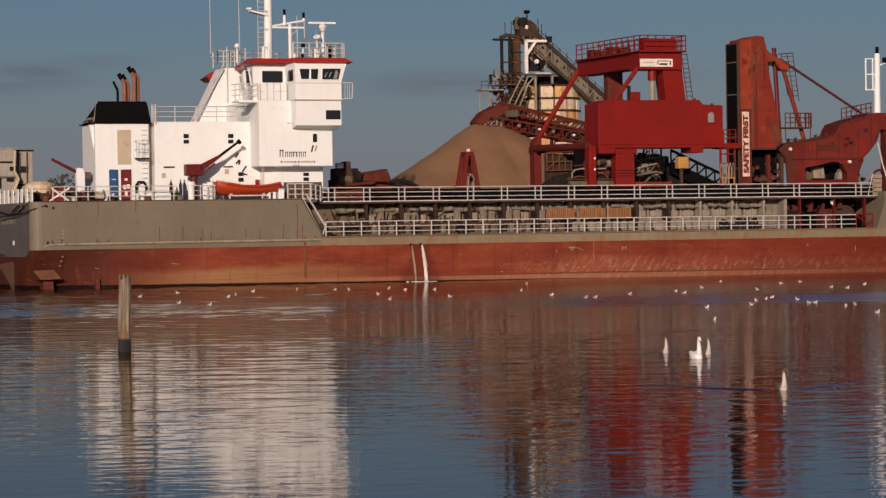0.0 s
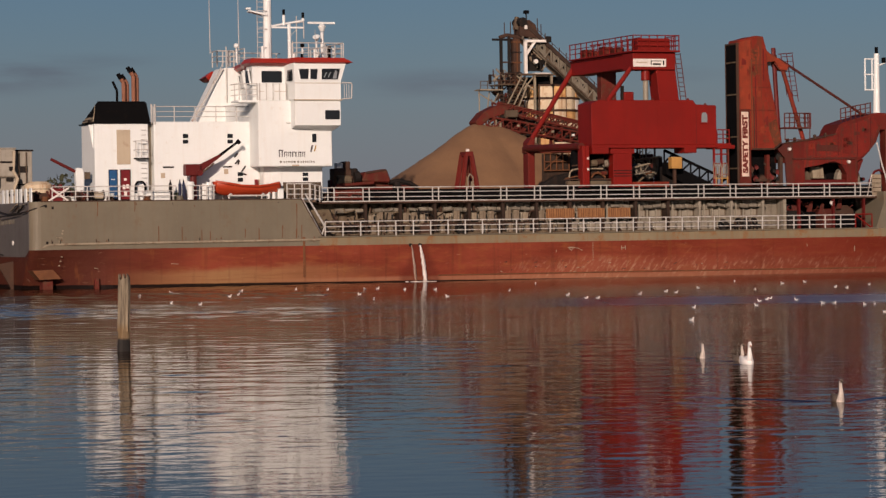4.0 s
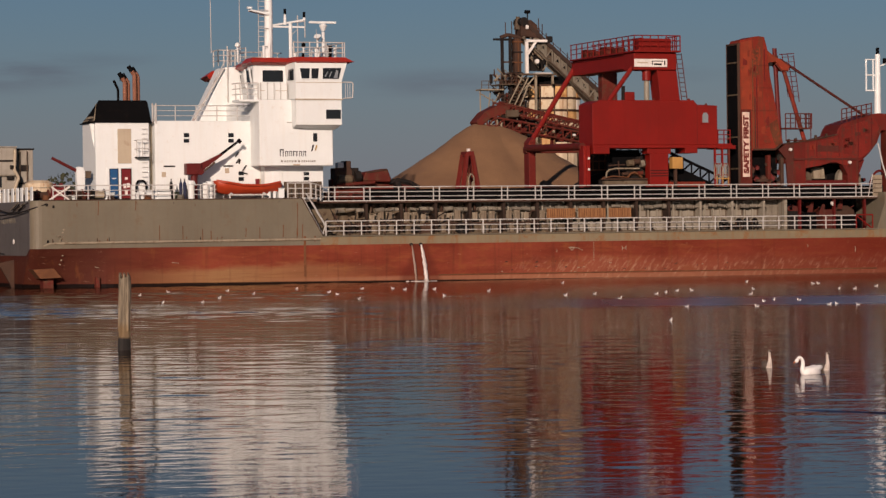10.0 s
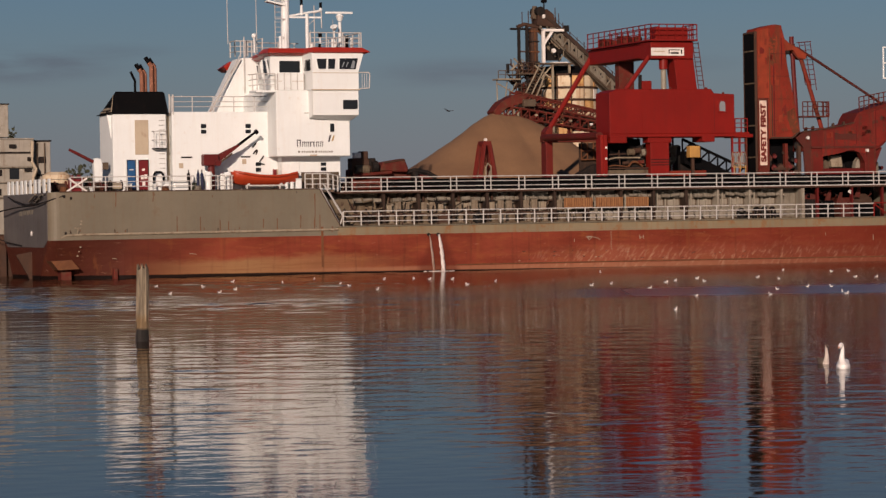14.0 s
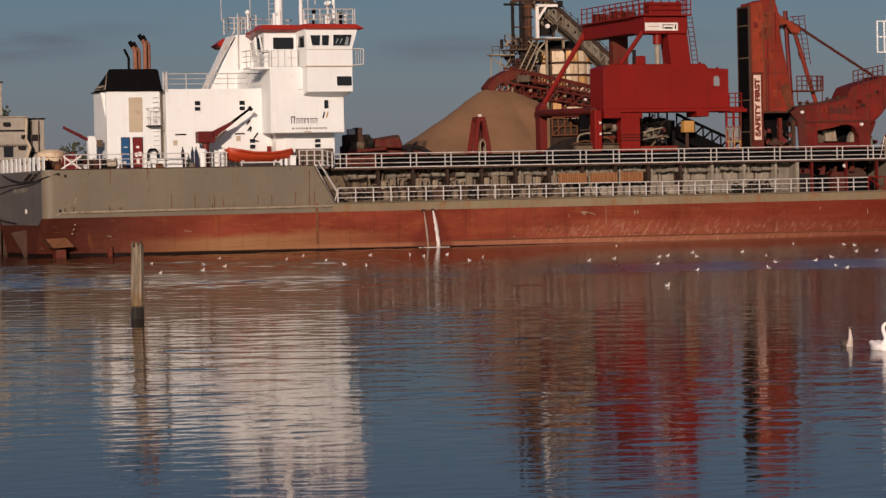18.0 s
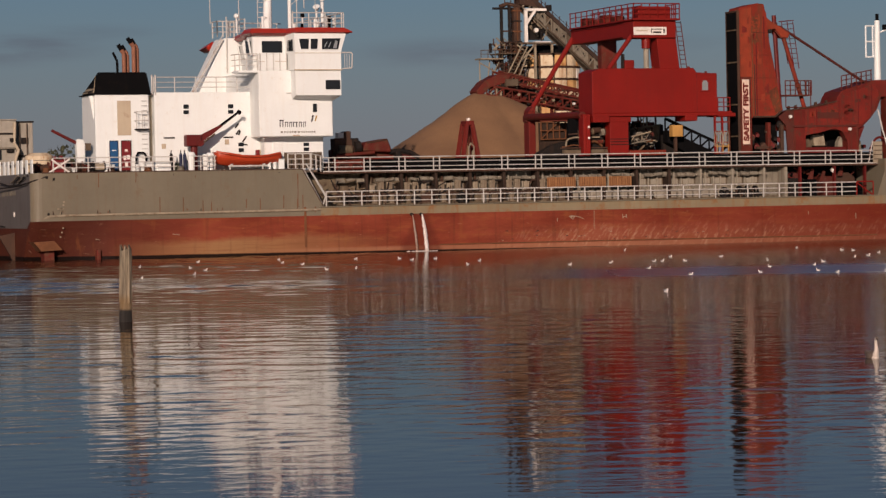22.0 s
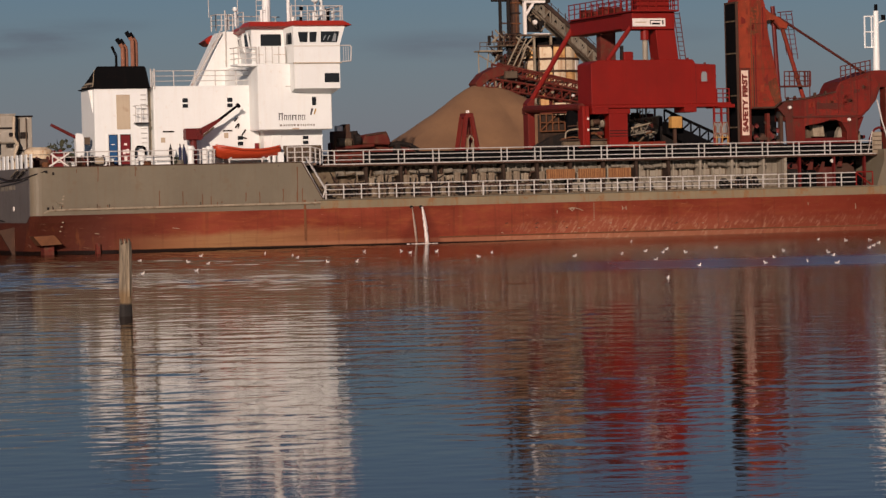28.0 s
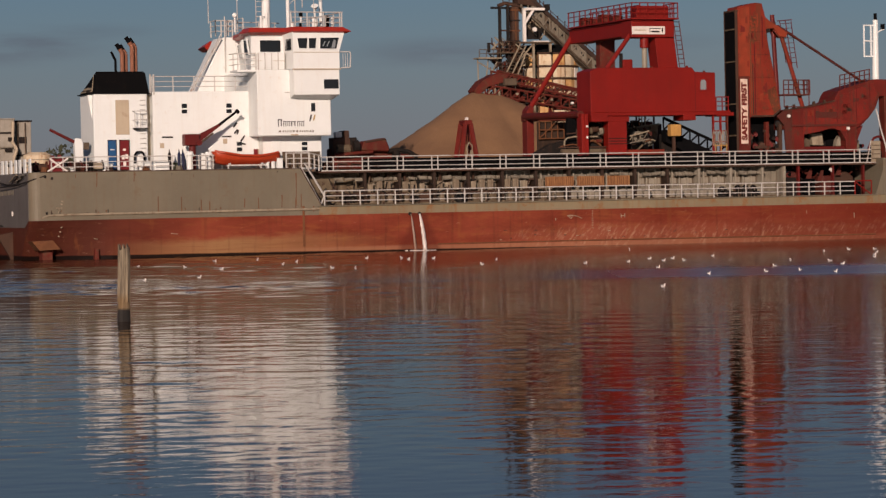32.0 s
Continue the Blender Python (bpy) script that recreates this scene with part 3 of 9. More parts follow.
def section(u, z):
    """Distance of the near side plating from the middle line at a height."""
    half = BEAM / 2
    if u > 36:
        half *= max(0.03, math.sqrt(max(0.0, 1 - ((u - 36) / (10.5 + 0.35 * z)) ** 2)))
    if u < -28.9:
        half -= 0.7 * (1 - math.sqrt(max(0.0, 1 - ((-28.9 - u) / 0.72) ** 2)))
    if u < -24 and z < 2.5:
        half -= 2.6 * ((-24 - u) / 5.5) ** 1.4 * ((2.5 - z) / 2.5) ** 0.9
    return half


def plating(levels, us, top_of=None):
    rings = []
    for u in us:
        zs = [z if top_of is None or z < levels[-1] else top_of(u) for z in levels]
        near = [(u, BEAM / 2 - section(u, z), z) for z in zs]
        far = [(u, BEAM / 2 + section(u, z), z) for z in reversed(zs)]
        rings.append(near + far)
    return rings


US = [-29.6, -29.55, -29.45, -29.3, -29.1, -28.9, -28.4, -27.8, -27.2, -26.6, -26, -25.5, -25, -24.5, -24, -20, -12, -4, 4, 12, 20, 28, 35, 37, 39, 41, 43, 45, 46.2]


def hull():
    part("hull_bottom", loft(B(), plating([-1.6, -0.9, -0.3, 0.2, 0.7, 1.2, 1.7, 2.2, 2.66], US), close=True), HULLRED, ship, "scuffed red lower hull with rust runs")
    part("hull_side", loft(B(), plating([2.664, 3.0, 3.28], [u for u in US if u < -9] + [-9.2]), close=True), GREY, ship, "grey upper hull strake")
    part("hull_side", loft(B(), plating([2.664, 3.0, 3.28], [-9.2] + [u for u in US if u > -9]), close=True), STRAKE, ship, "tan upper hull strake with rust stains")
    # raised side of the stern, with its sloping forward end
    us = [-29.62, -29.57, -29.5, -29.4, -29.25, -29.1, -28.9, -27.5, -24, -20, -16, -12.5, -10.5]
    for side, name in ((0, "bulwark"), (1, "bulwark")):
        bm = B()
        rows = []
        for k, z in enumerate((3.28, 4.2, 5.1, 5.92)):
            row = []
            for u in us:
                uu = u + (1.5 * (1 - k / 3) if u == -10.5 else 0)
                y = BEAM / 2 - section(u, z) - 0.012
                row.append((uu, y if side == 0 else BEAM - y, z))
            rows.append(row)
        loft(bm, rows, cap=False)
        bmesh.ops.solidify(bm, geom=bm.faces[:], thickness=0.05)
        part(name, bm, GREY, ship, "tall grey side plating of the raised stern")
    part("rail_edge", chain(B(), [(-28.9, -0.02, 5.93), (-20.0, -0.02, 5.93), (-10.5, -0.02, 5.93), (-9.0, -0.02, 3.32)], 0.035, 6), RUST, ship, "rusty top edge of the stern plating")
    seam = mesh_of("plate_seam", box(B(), -0.012, 0.012, -0.014, 0.0, 3.2, 5.9), GREY)
    for k in range(5):
        again("plate_seam", seam, ship, -26.2 + 3.4 * k, 0, 0)
    rnd = random.Random(17)
    for k in range(22):
        u, z = rnd.uniform(-28.5, -10.0), rnd.choice((5.75, 5.6, 3.35, 3.3, 3.2))
        part("rust_spot", tube(B(), (u, -0.014, z), (u + rnd.uniform(-0.02, 0.02), -0.014, z - rnd.uniform(0.05, 0.3)), rnd.uniform(0.015, 0.035), 5), rnd.choice((RUST, BROWNRUN, BROWNRUN, DARKSTEEL)), ship)
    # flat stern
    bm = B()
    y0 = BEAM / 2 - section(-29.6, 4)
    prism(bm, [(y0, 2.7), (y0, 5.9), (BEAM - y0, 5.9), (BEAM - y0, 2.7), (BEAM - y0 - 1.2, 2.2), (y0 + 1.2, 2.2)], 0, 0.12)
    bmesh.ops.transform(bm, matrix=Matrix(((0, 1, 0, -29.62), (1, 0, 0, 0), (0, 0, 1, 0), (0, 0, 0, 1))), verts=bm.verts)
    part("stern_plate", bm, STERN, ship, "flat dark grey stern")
    # half round rubbing strake, dropping at its after end
    bm = B()
    chain(bm, [(-29.45, 0.5, 2.62), (-28.95, 0.1, 2.80), (-28.4, 0.02, 3.0), (-27.0, -0.04, 3.03), (-20, -0.05, 3.05), (-12, -0.05, 3.07), (-9.2, -0.04, 3.08)], 0.085, 8)
    part("rubbing_strake", bm, CHEEK, ship, "grey half-round rubbing strake")
    bm = B()
    chain(bm, [(-9.3, -0.03, 3.26), (10, -0.03, 3.29), (35, -0.03, 3.29)], 0.05, 6)
    part("deck_edge", bm, GREY, ship)
    # low knuckle with a dark lower edge along the fore part
    part("knuckle", chain(B(), [(-0.4, -0.02, 0.44), (12.0, -0.02, 0.42), (24.0, -0.02, 0.38), (34.8, -0.02, 0.34)], 0.045, 6), BROWNRUN, ship, "dark lower edge of the knuckle")
    # rust weld and pipe run down the side
    bm = B()
    box(bm, -10.42, -10.26, -0.05, 0.02, 0.5, 3.3, 0.02)
    part("half_pipe", bm, BROWNRUN, ship, "rusty half pipe down the hull side")
    for x in (-20.75, -19.1, -17.7, -17.1, -13.6, -10.9, -10.5):
        bm = B()
        box(bm, x - 0.024, x + 0.024, -0.03, 0.012, 3.08, 3.08 + random.uniform(0.5, 1.2))
        part("scupper_pipe", bm, BROWNRUN, ship)
    for u, z0, z1 in ((-10.85, 3.3, 5.6), (-11.9, 3.25, 4.1), (-14.6, 3.3, 3.9), (-22.4, 5.2, 5.85), (-25.0, 4.9, 5.85), (-9.6, 2.9, 3.3)):
        part("rust_run", prism(B(), [(u - 0.03, z1), (u + 0.05, z1), (u + 0.03, (z0 + z1) / 2), (u + 0.01, z0), (u - 0.05, z0), (u - 0.01, (z0 + z1) / 2)], -0.02, 0.012), BROWNRUN, ship, "brown rust run down the side")
    bm = B()
    chain(bm, [(-28.55, -0.03, 5.68), (-29.3, 0.1, 5.45), (-29.78, 0.6, 5.26), (-29.9, 3.3, 5.10), (-30.05, 9.0, 4.95), (-30.4, 15.0, 4.62), (-31.2, 18.2, 3.95)], 0.05)
    chain(bm, [(-29.75, 2.6, 5.2), (-29.85, 6.0, 5.15), (-29.9, 9.5, 5.45), (-29.8, 12.0, 5.75)], 0.045)
    chain(bm, [(-29.72, 8.2, 2.32), (-29.85, 11.5, 2.5), (-30.0, 15.0, 2.82), (-30.6, 17.1, 3.2)], 0.035)
    chain(bm, [(-29.66, 1.0, 5.75), (-29.2, 0.35, 5.8), (-28.6, 0.02, 5.6)], 0.06)
    part("mooring_wire", bm, DARKSTEEL, ship)
    rnd = random.Random(12)
    for k in range(7):
        y0, z0 = rnd.uniform(0.9, 3.6), rnd.uniform(5.2, 5.9)
        pts = [(-29.68 - 0.03 * (k % 3), y0 + 0.75 * j, z0 - 0.16 * j + rnd.uniform(-0.07, 0.07)) for j in range(4)]
        part("mooring_rope", chain(B(), pts, rnd.uniform(0.03, 0.055), 6), (CHEEK, DARKSTEEL, LAGGING, RUST)[k % 4], ship, "slack mooring rope over the stern")
    for u, y, z in ((-29.2, 0.2, 5.55), (-28.55, 0.0, 5.62), (-28.1, -0.02, 5.5), (-29.4, 0.45, 3.95), (-29.3, 0.35, 3.6), (-28.5, 0.0, 3.15)):
        part("chain_link", box(B(), u - 0.07, u + 0.07, y - 0.07, y, z - 0.09, z + 0.09, 0.02), DARKSTEEL, ship)
    for y, z in ((8.4, 4.58), (7.2, 4.6), (6.0, 4.62), (4.9, 4.64)):
        part("port_name_bar", box(B(), -29.64, -29.618, y, y + 0.85, z - 0.16, z + 0.16), LAGGING, ship)
    for x0, x1, z0, z1 in ((-0.22, 0.22, 0.0, 0.09), (-0.05, 0.05, -0.3, 0.0)):
        part("load_mark", box(B(), -27.65 + x0, -27.65 + x1, -0.012, 0.02, 3.45 + z0, 3.45 + z1), CHEEK, ship)
    part("fairlead", tube(B(), (-29.68, 5.35, 3.16), (-29.6, 5.35, 3.16), 0.17, 10), SIGNWHITE, ship)
    # decks
    bm = B()
    box(bm, -28.9, -9.2, 0.6, BEAM - 0.6, 5.70, 5.86)
    part("poop_deck", bm, DECKGREEN, ship)
    bm = B()
    box(bm, -9.6, 35.5, 0.03, BEAM - 0.03, 3.16, 3.282)
    part("main_deck", bm, DECKGREEN, ship)
    # raised foredeck
    us2 = [35.55, 37, 39, 41, 43, 45, 46.6]
    part("forecastle", loft(B(), plating([3.29, 4.4, 6.05], us2), close=True), GREY, ship, "grey raised foredeck")
    part("forecastle_bracket", prism(B(), [(34.9, 3.29), (35.6, 3.29), (35.6, 5.3)], 0.02, 0.10), GREY, ship)
    # rudder head and skeg at the stern
    bm = B()
    prism(bm, [(-29.5, 1.28), (-28.1, 1.34), (-27.55, 0.72), (-29.0, 0.66)], 0.1, 2.2)
    part("sponson", bm, BROWNRUN, ship, "sloping rust-tan fender plate")
    bm = B()
    box(bm, -28.7, -28.0, 0.6, 1.6, -0.3, 0.68, 0.03)
    part("bracket", bm, RUSTRED, ship)
    bm = B()
    box(bm, -25.25, -24.95, -0.1, 0.8, -0.2, 0.7, 0.04)
    part("bracket", bm, RUSTRED, ship)
    bm = B()
    prism(bm, [(-30.7, 1.7), (-29.6, 1.9), (-29.6, -0.5), (-29.9, 0.3)], 5.5, 5.8)
    part("rudder_horn", bm, RUST, ship)
    for i, (u, z) in enumerate(((-27.4, 3.95), (-27.45, 3.75), (-27.5, 2.2), (-27.6, 1.9), (-27.7, 1.6), (-28.9, 4.0))):
        bm = B()
        box(bm, u - 0.06, u + 0.05, -0.02 if i < 5 else 0.12, 0.02 if i < 5 else 0.2, z - 0.04, z + 0.04)
        part("draught_mark", bm, CHEEK, ship)
    for k in range(8):
        part("draught_mark", box(B(), 11.55, 11.64, -0.012, 0.02, 1.30 + 0.17 * k, 1.37 + 0.17 * k), CHEEK, ship)
    for pts in (((9.6, 2.22), (9.8, 2.26), (10.1, 2.24), (9.88, 2.02), (9.7, 2.2), (10.15, 2.22), (10.45, 2.16), (10.75, 2.02)), ((13.85, 2.3), (13.87, 2.0), (13.88, 2.14), (14.12, 2.14), (14.15, 2.3), (14.16, 2.0)), ((8.7, 2.1), (8.7, 1.9)), ((29.0, 2.2), (29.02, 2.0)), ((33.0, 2.0), (33.02, 1.6)), ((-19.9, 1.62), (-19.4, 1.56)), ((-25.3, 1.4), (-25.0, 1.34))):
        part("paint_scrape", chain(B(), [(u, -0.004, z) for u, z in pts], 0.028, 5), CHEEK, ship)
    rnd = random.Random(8)
    for k in range(26):
        u, z = rnd.uniform(4.0, 24.0), rnd.uniform(0.5, 1.3)
        part("dent", tube(B(), (u, -0.006, z), (u + rnd.uniform(0.08, 0.25), -0.006, z + rnd.uniform(-0.02, 0.02)), rnd.uniform(0.015, 0.035), 5), rnd.choice((DARKSTEEL, CHEEK, RUST)), ship)


hull()


# ---------------------------------------------------------------- accommodation at the stern
def window(parent, u0, u1, z0, z1, w, slats=0, name="window"):
    bm = B()
    f = 0.05
    for a in ((u0 - f, u0, z0 - f, z1 + f), (u1, u1 + f, z0 - f, z1 + f), (u0, u1, z0 - f, z0), (u0, u1, z1, z1 + f)):
        box(bm, a[0], a[1], w - 0.04, w + 0.03, a[2], a[3])
    ob = part(name, bm, WHITE, parent)
    c = min(0.045, (u1 - u0) * 0.12, (z1 - z0) * 0.12)
    part("pane", box(B(), u0, u1, w - 0.015, w + 0.02, z0, z1), GLASS, ob, "dark window pane")
    for x, sx in ((u0, 1), (u1, -1)):
        for z, sz in ((z0, 1), (z1, -1)):
            part("corner", prism(B(), [(x, z), (x + sx * c, z), (x, z + sz * c)], w - 0.03, w - 0.012), WHITE, ob)
    return ob


def house():
    # engine casing under the funnel
    cas = part("funnel_casing", box(B(), -24.5, -20.7, 2.5, 6.2, 5.86, 11.3, 0.05), WHITE, ship, "white funnel casing")
    part("corner_fin", prism(B(), [(-24.8, 11.2), (-24.45, 11.2), (-24.45, 9.2)], 2.9, 3.0), WHITE, cas)
    part("vent_panel", box(B(), -22.95, -21.99, 2.46, 2.52, 8.46, 10.84, 0.015), BEIGE, cas, "beige ventilation panel")
    part("ledge", box(B(), -24.65, -20.5, 2.38, 6.4, 11.26, 11.34, 0.02), BLACK, cas)
    fr = part("door_frame", box(B(), -23.75, -21.99, 2.44, 2.52, 5.9, 8.2, 0.02), WHITE, cas)
    # dark sheets behind the doors draw the thin shadow round them
    for u0, u1 in ((-23.57, -22.93), (-22.75, -22.02)):
        part("door_shadow", box(B(), u0, u1, 2.425, 2.47, 6.0, 8.11), DARKSTEEL, fr)
    part("door", box(B(), -23.52, -22.98, 2.40, 2.46, 6.05, 8.06, 0.02), BLUE, fr, "blue steel door")
    part("door", box(B(), -22.70, -22.07, 2.40, 2.46, 6.05, 8.06, 0.02), DOORRED, fr, "dark red door with posters")
    for z0, z1, u in ((7.35, 7.5, -22.5), (6.8, 7.1, -22.35), (6.3, 6.6, -22.5), (6.75, 7.05, -22.6)):
        part("notice", box(B(), u, u + 0.2, 2.39, 2.402, z0, z1), SIGNWHITE, fr)
    part("notice", box(B(), -23.4, -23.12, 2.39, 2.402, 7.4, 7.46), SIGNWHITE, fr)
    # small platform with rail and the rungs beside it
    part("platform", box(B(), -21.75, -20.85, 1.9, 2.5, 8.82, 8.9), DARKSTEEL, cas)
    bm = B()
    for u in (-21.75, -21.35, -20.85):
        tube(bm, (u, 1.92, 8.9), (u, 1.92, 10.05), 0.025, 6)
    for z in (9.45, 10.05):
        chain(bm, [(-21.75, 2.5, z), (-21.75, 1.92, z), (-20.85, 1.92, z), (-20.85, 2.5, z)], 0.025)
    part("guard_rail", bm, RAILWHITE, cas)
    rung = mesh_of("rung", tube(B(), (-0.2, 0, 0), (0.2, 0, 0), 0.02, 6), RAILWHITE)
    for k in range(15):
        again("rung", rung, cas, -21.05, 2.42, 6.2 + k * 0.33)
    # bent vent pipe at the door
    bm = B()
    chain(bm, [(-21.75, 2.2, 5.9), (-21.75, 2.2, 7.0), (-21.6, 2.2, 7.25), (-21.2, 2.2, 7.25), (-21.05, 2.2, 7.0), (-21.05, 2.2, 5.9)], 0.07, 8)
    part("vent_pipe", bm, BLACK, cas)
    # funnel top with raked after side
    bm = B()
    rings = []
    for z, a, b, c, i in ((11.34, -24.47, -20.55, -24.5, 2.45), (12.68, -24.32, -20.8, -23.1, 2.5), (12.80, -24.22, -20.9, -22.9, 2.6)):
        rings.append([(a, i, z), (b, i, z), (b, 6.3, z), (c, 6.2, z)])
    top = part("funnel_cap", loft(bm, rings, close=True), BLACK, ship, "black raked funnel top")
    bm = loft(B(), [[(-24.54, 2.75, 11.42), (-24.56, 5.9, 11.42), (-24.50, 5.9, 11.42), (-24.48, 2.75, 11.42)], [(-24.36, 2.85, 12.58), (-23.38, 5.9, 12.58), (-23.30, 5.9, 12.58), (-24.30, 2.85, 12.58)]], close=True)
    lv = part("louvre", bm, CHEEK, top, "grey louvred grille on the after side")
    for k in range(5):
        z, q = 11.55 + 0.2 * k, (0.13 + 0.2 * k) / 1.16
        part("slat", tube(B(), (-24.56 + 0.18 * q, 2.8, z), (-24.60 + 1.18 * q, 5.8, z), 0.03, 5), DARKSTEEL, lv)
    part("lip", tube(B(), (-24.9, 2.7, 11.42), (-24.55, 2.5, 11.32), 0.07, 6), DARKSTEEL, top)
    for u, w, z, r, bend, mat in ((-22.35, 4.5, 13.65, 0.09, -0.3, BLACK), (-22.0, 4.0, 14.15, 0.15, -0.4, EXHAUST), (-21.68, 4.3, 14.1, 0.15, -0.4, EXHAUST), (-21.3, 4.0, 14.62, 0.15, -0.42, EXHAUST), (-20.98, 4.3, 14.55, 0.15, -0.42, EXHAUST)):
        bm = B()
        chain(bm, [(u, w, 12.8), (u, w, z), (u + bend * 0.5, w, z + 0.3)], r, 10)
        ex = part("exhaust_pipe", bm, mat, ship, "rust-brown exhaust pipe with bent tip", smooth=False)
        bm = B()
        tube(bm, (u + bend * 0.45, w, z + 0.27), (u + bend, w, z + 0.62), r * 1.02, 10)
        part("pipe_tip", bm, BLACK, ex)
    # deckhouse
    dh = part("deckhouse", box(B(), -20.3, -12.7, 2.5, 12.5, 5.86, 11.40, 0.05), WHITE, ship, "white two-deck accommodation house")
    for u in (-18.25, -15.03):
        window(ship, u, u + 0.4, 10.25, 10.55, 2.5)
        window(ship, u, u + 0.4, 9.88, 10.15, 2.5)
    window(ship, -14.33, -13.93, 7.6, 7.87, 2.5)
    window(ship, -14.33, -13.93, 7.2, 7.48, 2.5)
    for u0, u1, z in ((-19.7, -18.9, 8.2), (-15.4, -14.7, 8.2)):
        part("nameplate", box(B(), u0, u1, 2.46, 2.51, z, z + 0.1), DARKSTEEL, dh)
    for u, z in ((-15.3, 7.75), (-19.85, 7.5), (-12.9, 7.0)):
        part("notice", box(B(), u, u + 0.3, 2.47, 2.51, z, z + 0.35), BEIGE, dh)
    part("fire_hose_box", box(B(), -13.1, -12.85, 2.3, 2.5, 6.9, 7.35, 0.02), DOORRED, dh)
    bm = B()
    for a, b in (((-14.55, 8.9), (-14.3, 9.2)), ((-14.5, 8.45), (-14.25, 8.75)), ((-14.3, 8.4), (-14.2, 8.7)), ((-14.05, 7.9), (-13.75, 8.3)), ((-13.95, 7.75), (-13.7, 7.7))):
        tube(bm, (a[0], 2.42, a[1]), (b[0], 2.42, b[1]), 0.05, 6)
    part("cable_hanger", bm, DARKSTEEL, dh)
    railing(dh, "roof_rail", [(-20.3, 2.6, 11.4), (-12.9, 2.6, 11.4)], 1.05, 1.5, 0.028)
    bm = B()
    for u in (-20.45, -20.2):
        tube(bm, (u, 2.5, 11.2), (u, 2.5, 12.6), 0.06, 6)
    part("stanchion", bm, RAILWHITE, dh)
    part("ladder_recess", box(B(), -20.68, -20.32, 3.2, 6.0, 5.86, 11.2), BEIGE, ship)
    # bridge tower
    tw = part("bridge_tower", box(B(), -13.4, -8.03, 0.4, 14.6, 8.2, 12.8, 0.05), WHITE, ship, "white bridge tower with a company name on its side")
    part("lower_tower", box(B(), -12.7, -8.4, 1.6, 13.4, 5.86, 8.2), WHITE, ship)
    window(ship, -9.51, -9.19, 9.88, 10.47, 0.4)
    lo = part("stair_door", box(B(), -12.1, -11.4, 1.55, 1.62, 5.9, 7.9, 0.02), WHITE, ship)
    part("opening", box(B(), -9.84, -9.44, 1.57, 1.62, 7.55, 7.79), GLASS, lo)
    part("opening", box(B(), -9.84, -9.44, 1.57, 1.62, 7.2, 7.45), GLASS, lo)
    part("grey_panel", box(B(), -11.3, -8.5, 1.56, 1.61, 6.0, 7.12, 0.02), PLANTGREY, ship, "grey panel under the bridge tower")
    part("lamp_box", box(B(), -11.0, -10.5, 0.34, 0.42, 8.22, 8.32), BEIGE, tw)
    part("grab_rail", tube(B(), (-11.4, 0.33, 11.22), (-10.9, 0.33, 11.22), 0.03, 6), RAILWHITE, tw)
    # company name as plain letter-sized bars
    u = -11.96
    for wd, hh in ((0.40, 0.50), (0.30, 0.36), (0.26, 0.36), (0.46, 0.36), (0.30, 0.36), (0.28, 0.36)):
        part("name_bar", box(B(), u, u + wd * 0.8, 0.385, 0.402, 8.86 + hh * 0.84, 8.86 + hh), LETTER, ship)
        for e in (0.04, 0.55):
            part("name_bar", box(B(), u + wd * e, u + wd * (e + 0.16), 0.385, 0.402, 8.86, 8.86 + hh * 0.84), LETTER, ship)
        u += wd
    u = -11.88
    for wd in (0.24, 0.14, 0.12, 0.1, 0.12, 0.14, 0.24, 0.22, 0.14, 0.14, 0.14, 0.14, 0.1, 0.14, 0.14):
        part("name_bar", box(B(), u, u + wd * 0.6, 0.385, 0.402, 8.45, 8.58), LAGGING, tw)
        u += wd * 1.02 + 0.02
    part("name_mark", prism(B(), [(-9.66, 9.2), (-9.56, 9.2), (-9.42, 9.66), (-9.56, 9.66)], 0.385, 0.402), LETTER, tw)
    part("name_mark", prism(B(), [(-9.40, 9.25), (-9.30, 9.25), (-9.18, 9.64), (-9.28, 9.64)], 0.385, 0.402), GOLD, tw)
    # wing box below the bridge wing, with its sloping underside
    wb = part("wing_box", prism(B(), [(-11.05, 11.02), (-7.72, 11.02), (-7.72, 12.8), (-11.05, 12.8)], -0.6, 0.45), WHITE, ship)
    bm = B()
    loft(bm, [[(-11.05, -0.6, 11.02), (-7.72, -0.6, 11.02), (-7.72, 0.42, 11.02), (-11.05, 0.42, 11.02)],
              [(-11.0, 0.30, 10.82), (-8.0, 0.30, 10.68), (-8.0, 0.42, 10.68), (-11.0, 0.42, 10.82)]], close=True)
    part("underside", bm, WHITE, wb)
    window(ship, -8.87, -7.78, 11.42, 12.07, -0.6)
    # wheelhouse and wings
    part("gallery_screen", box(B(), -13.35, -11.3, 0.42, 0.95, 12.8, 13.95, 0.03), WHITE, ship)
    bm = B()
    plan = [(-13.6, 1.0), (-8.2, 1.0), (-8.2, 12.9), (-11.6, 12.0), (-12.8, 5.0), (-13.6, 2.4)]
    loft(bm, [[(a, b, 12.8) for a, b in plan], [(a, b, 15.4) for a, b in plan]], close=True)
    wh = part("wheelhouse", bm, WHITE, ship, "white wheelhouse")
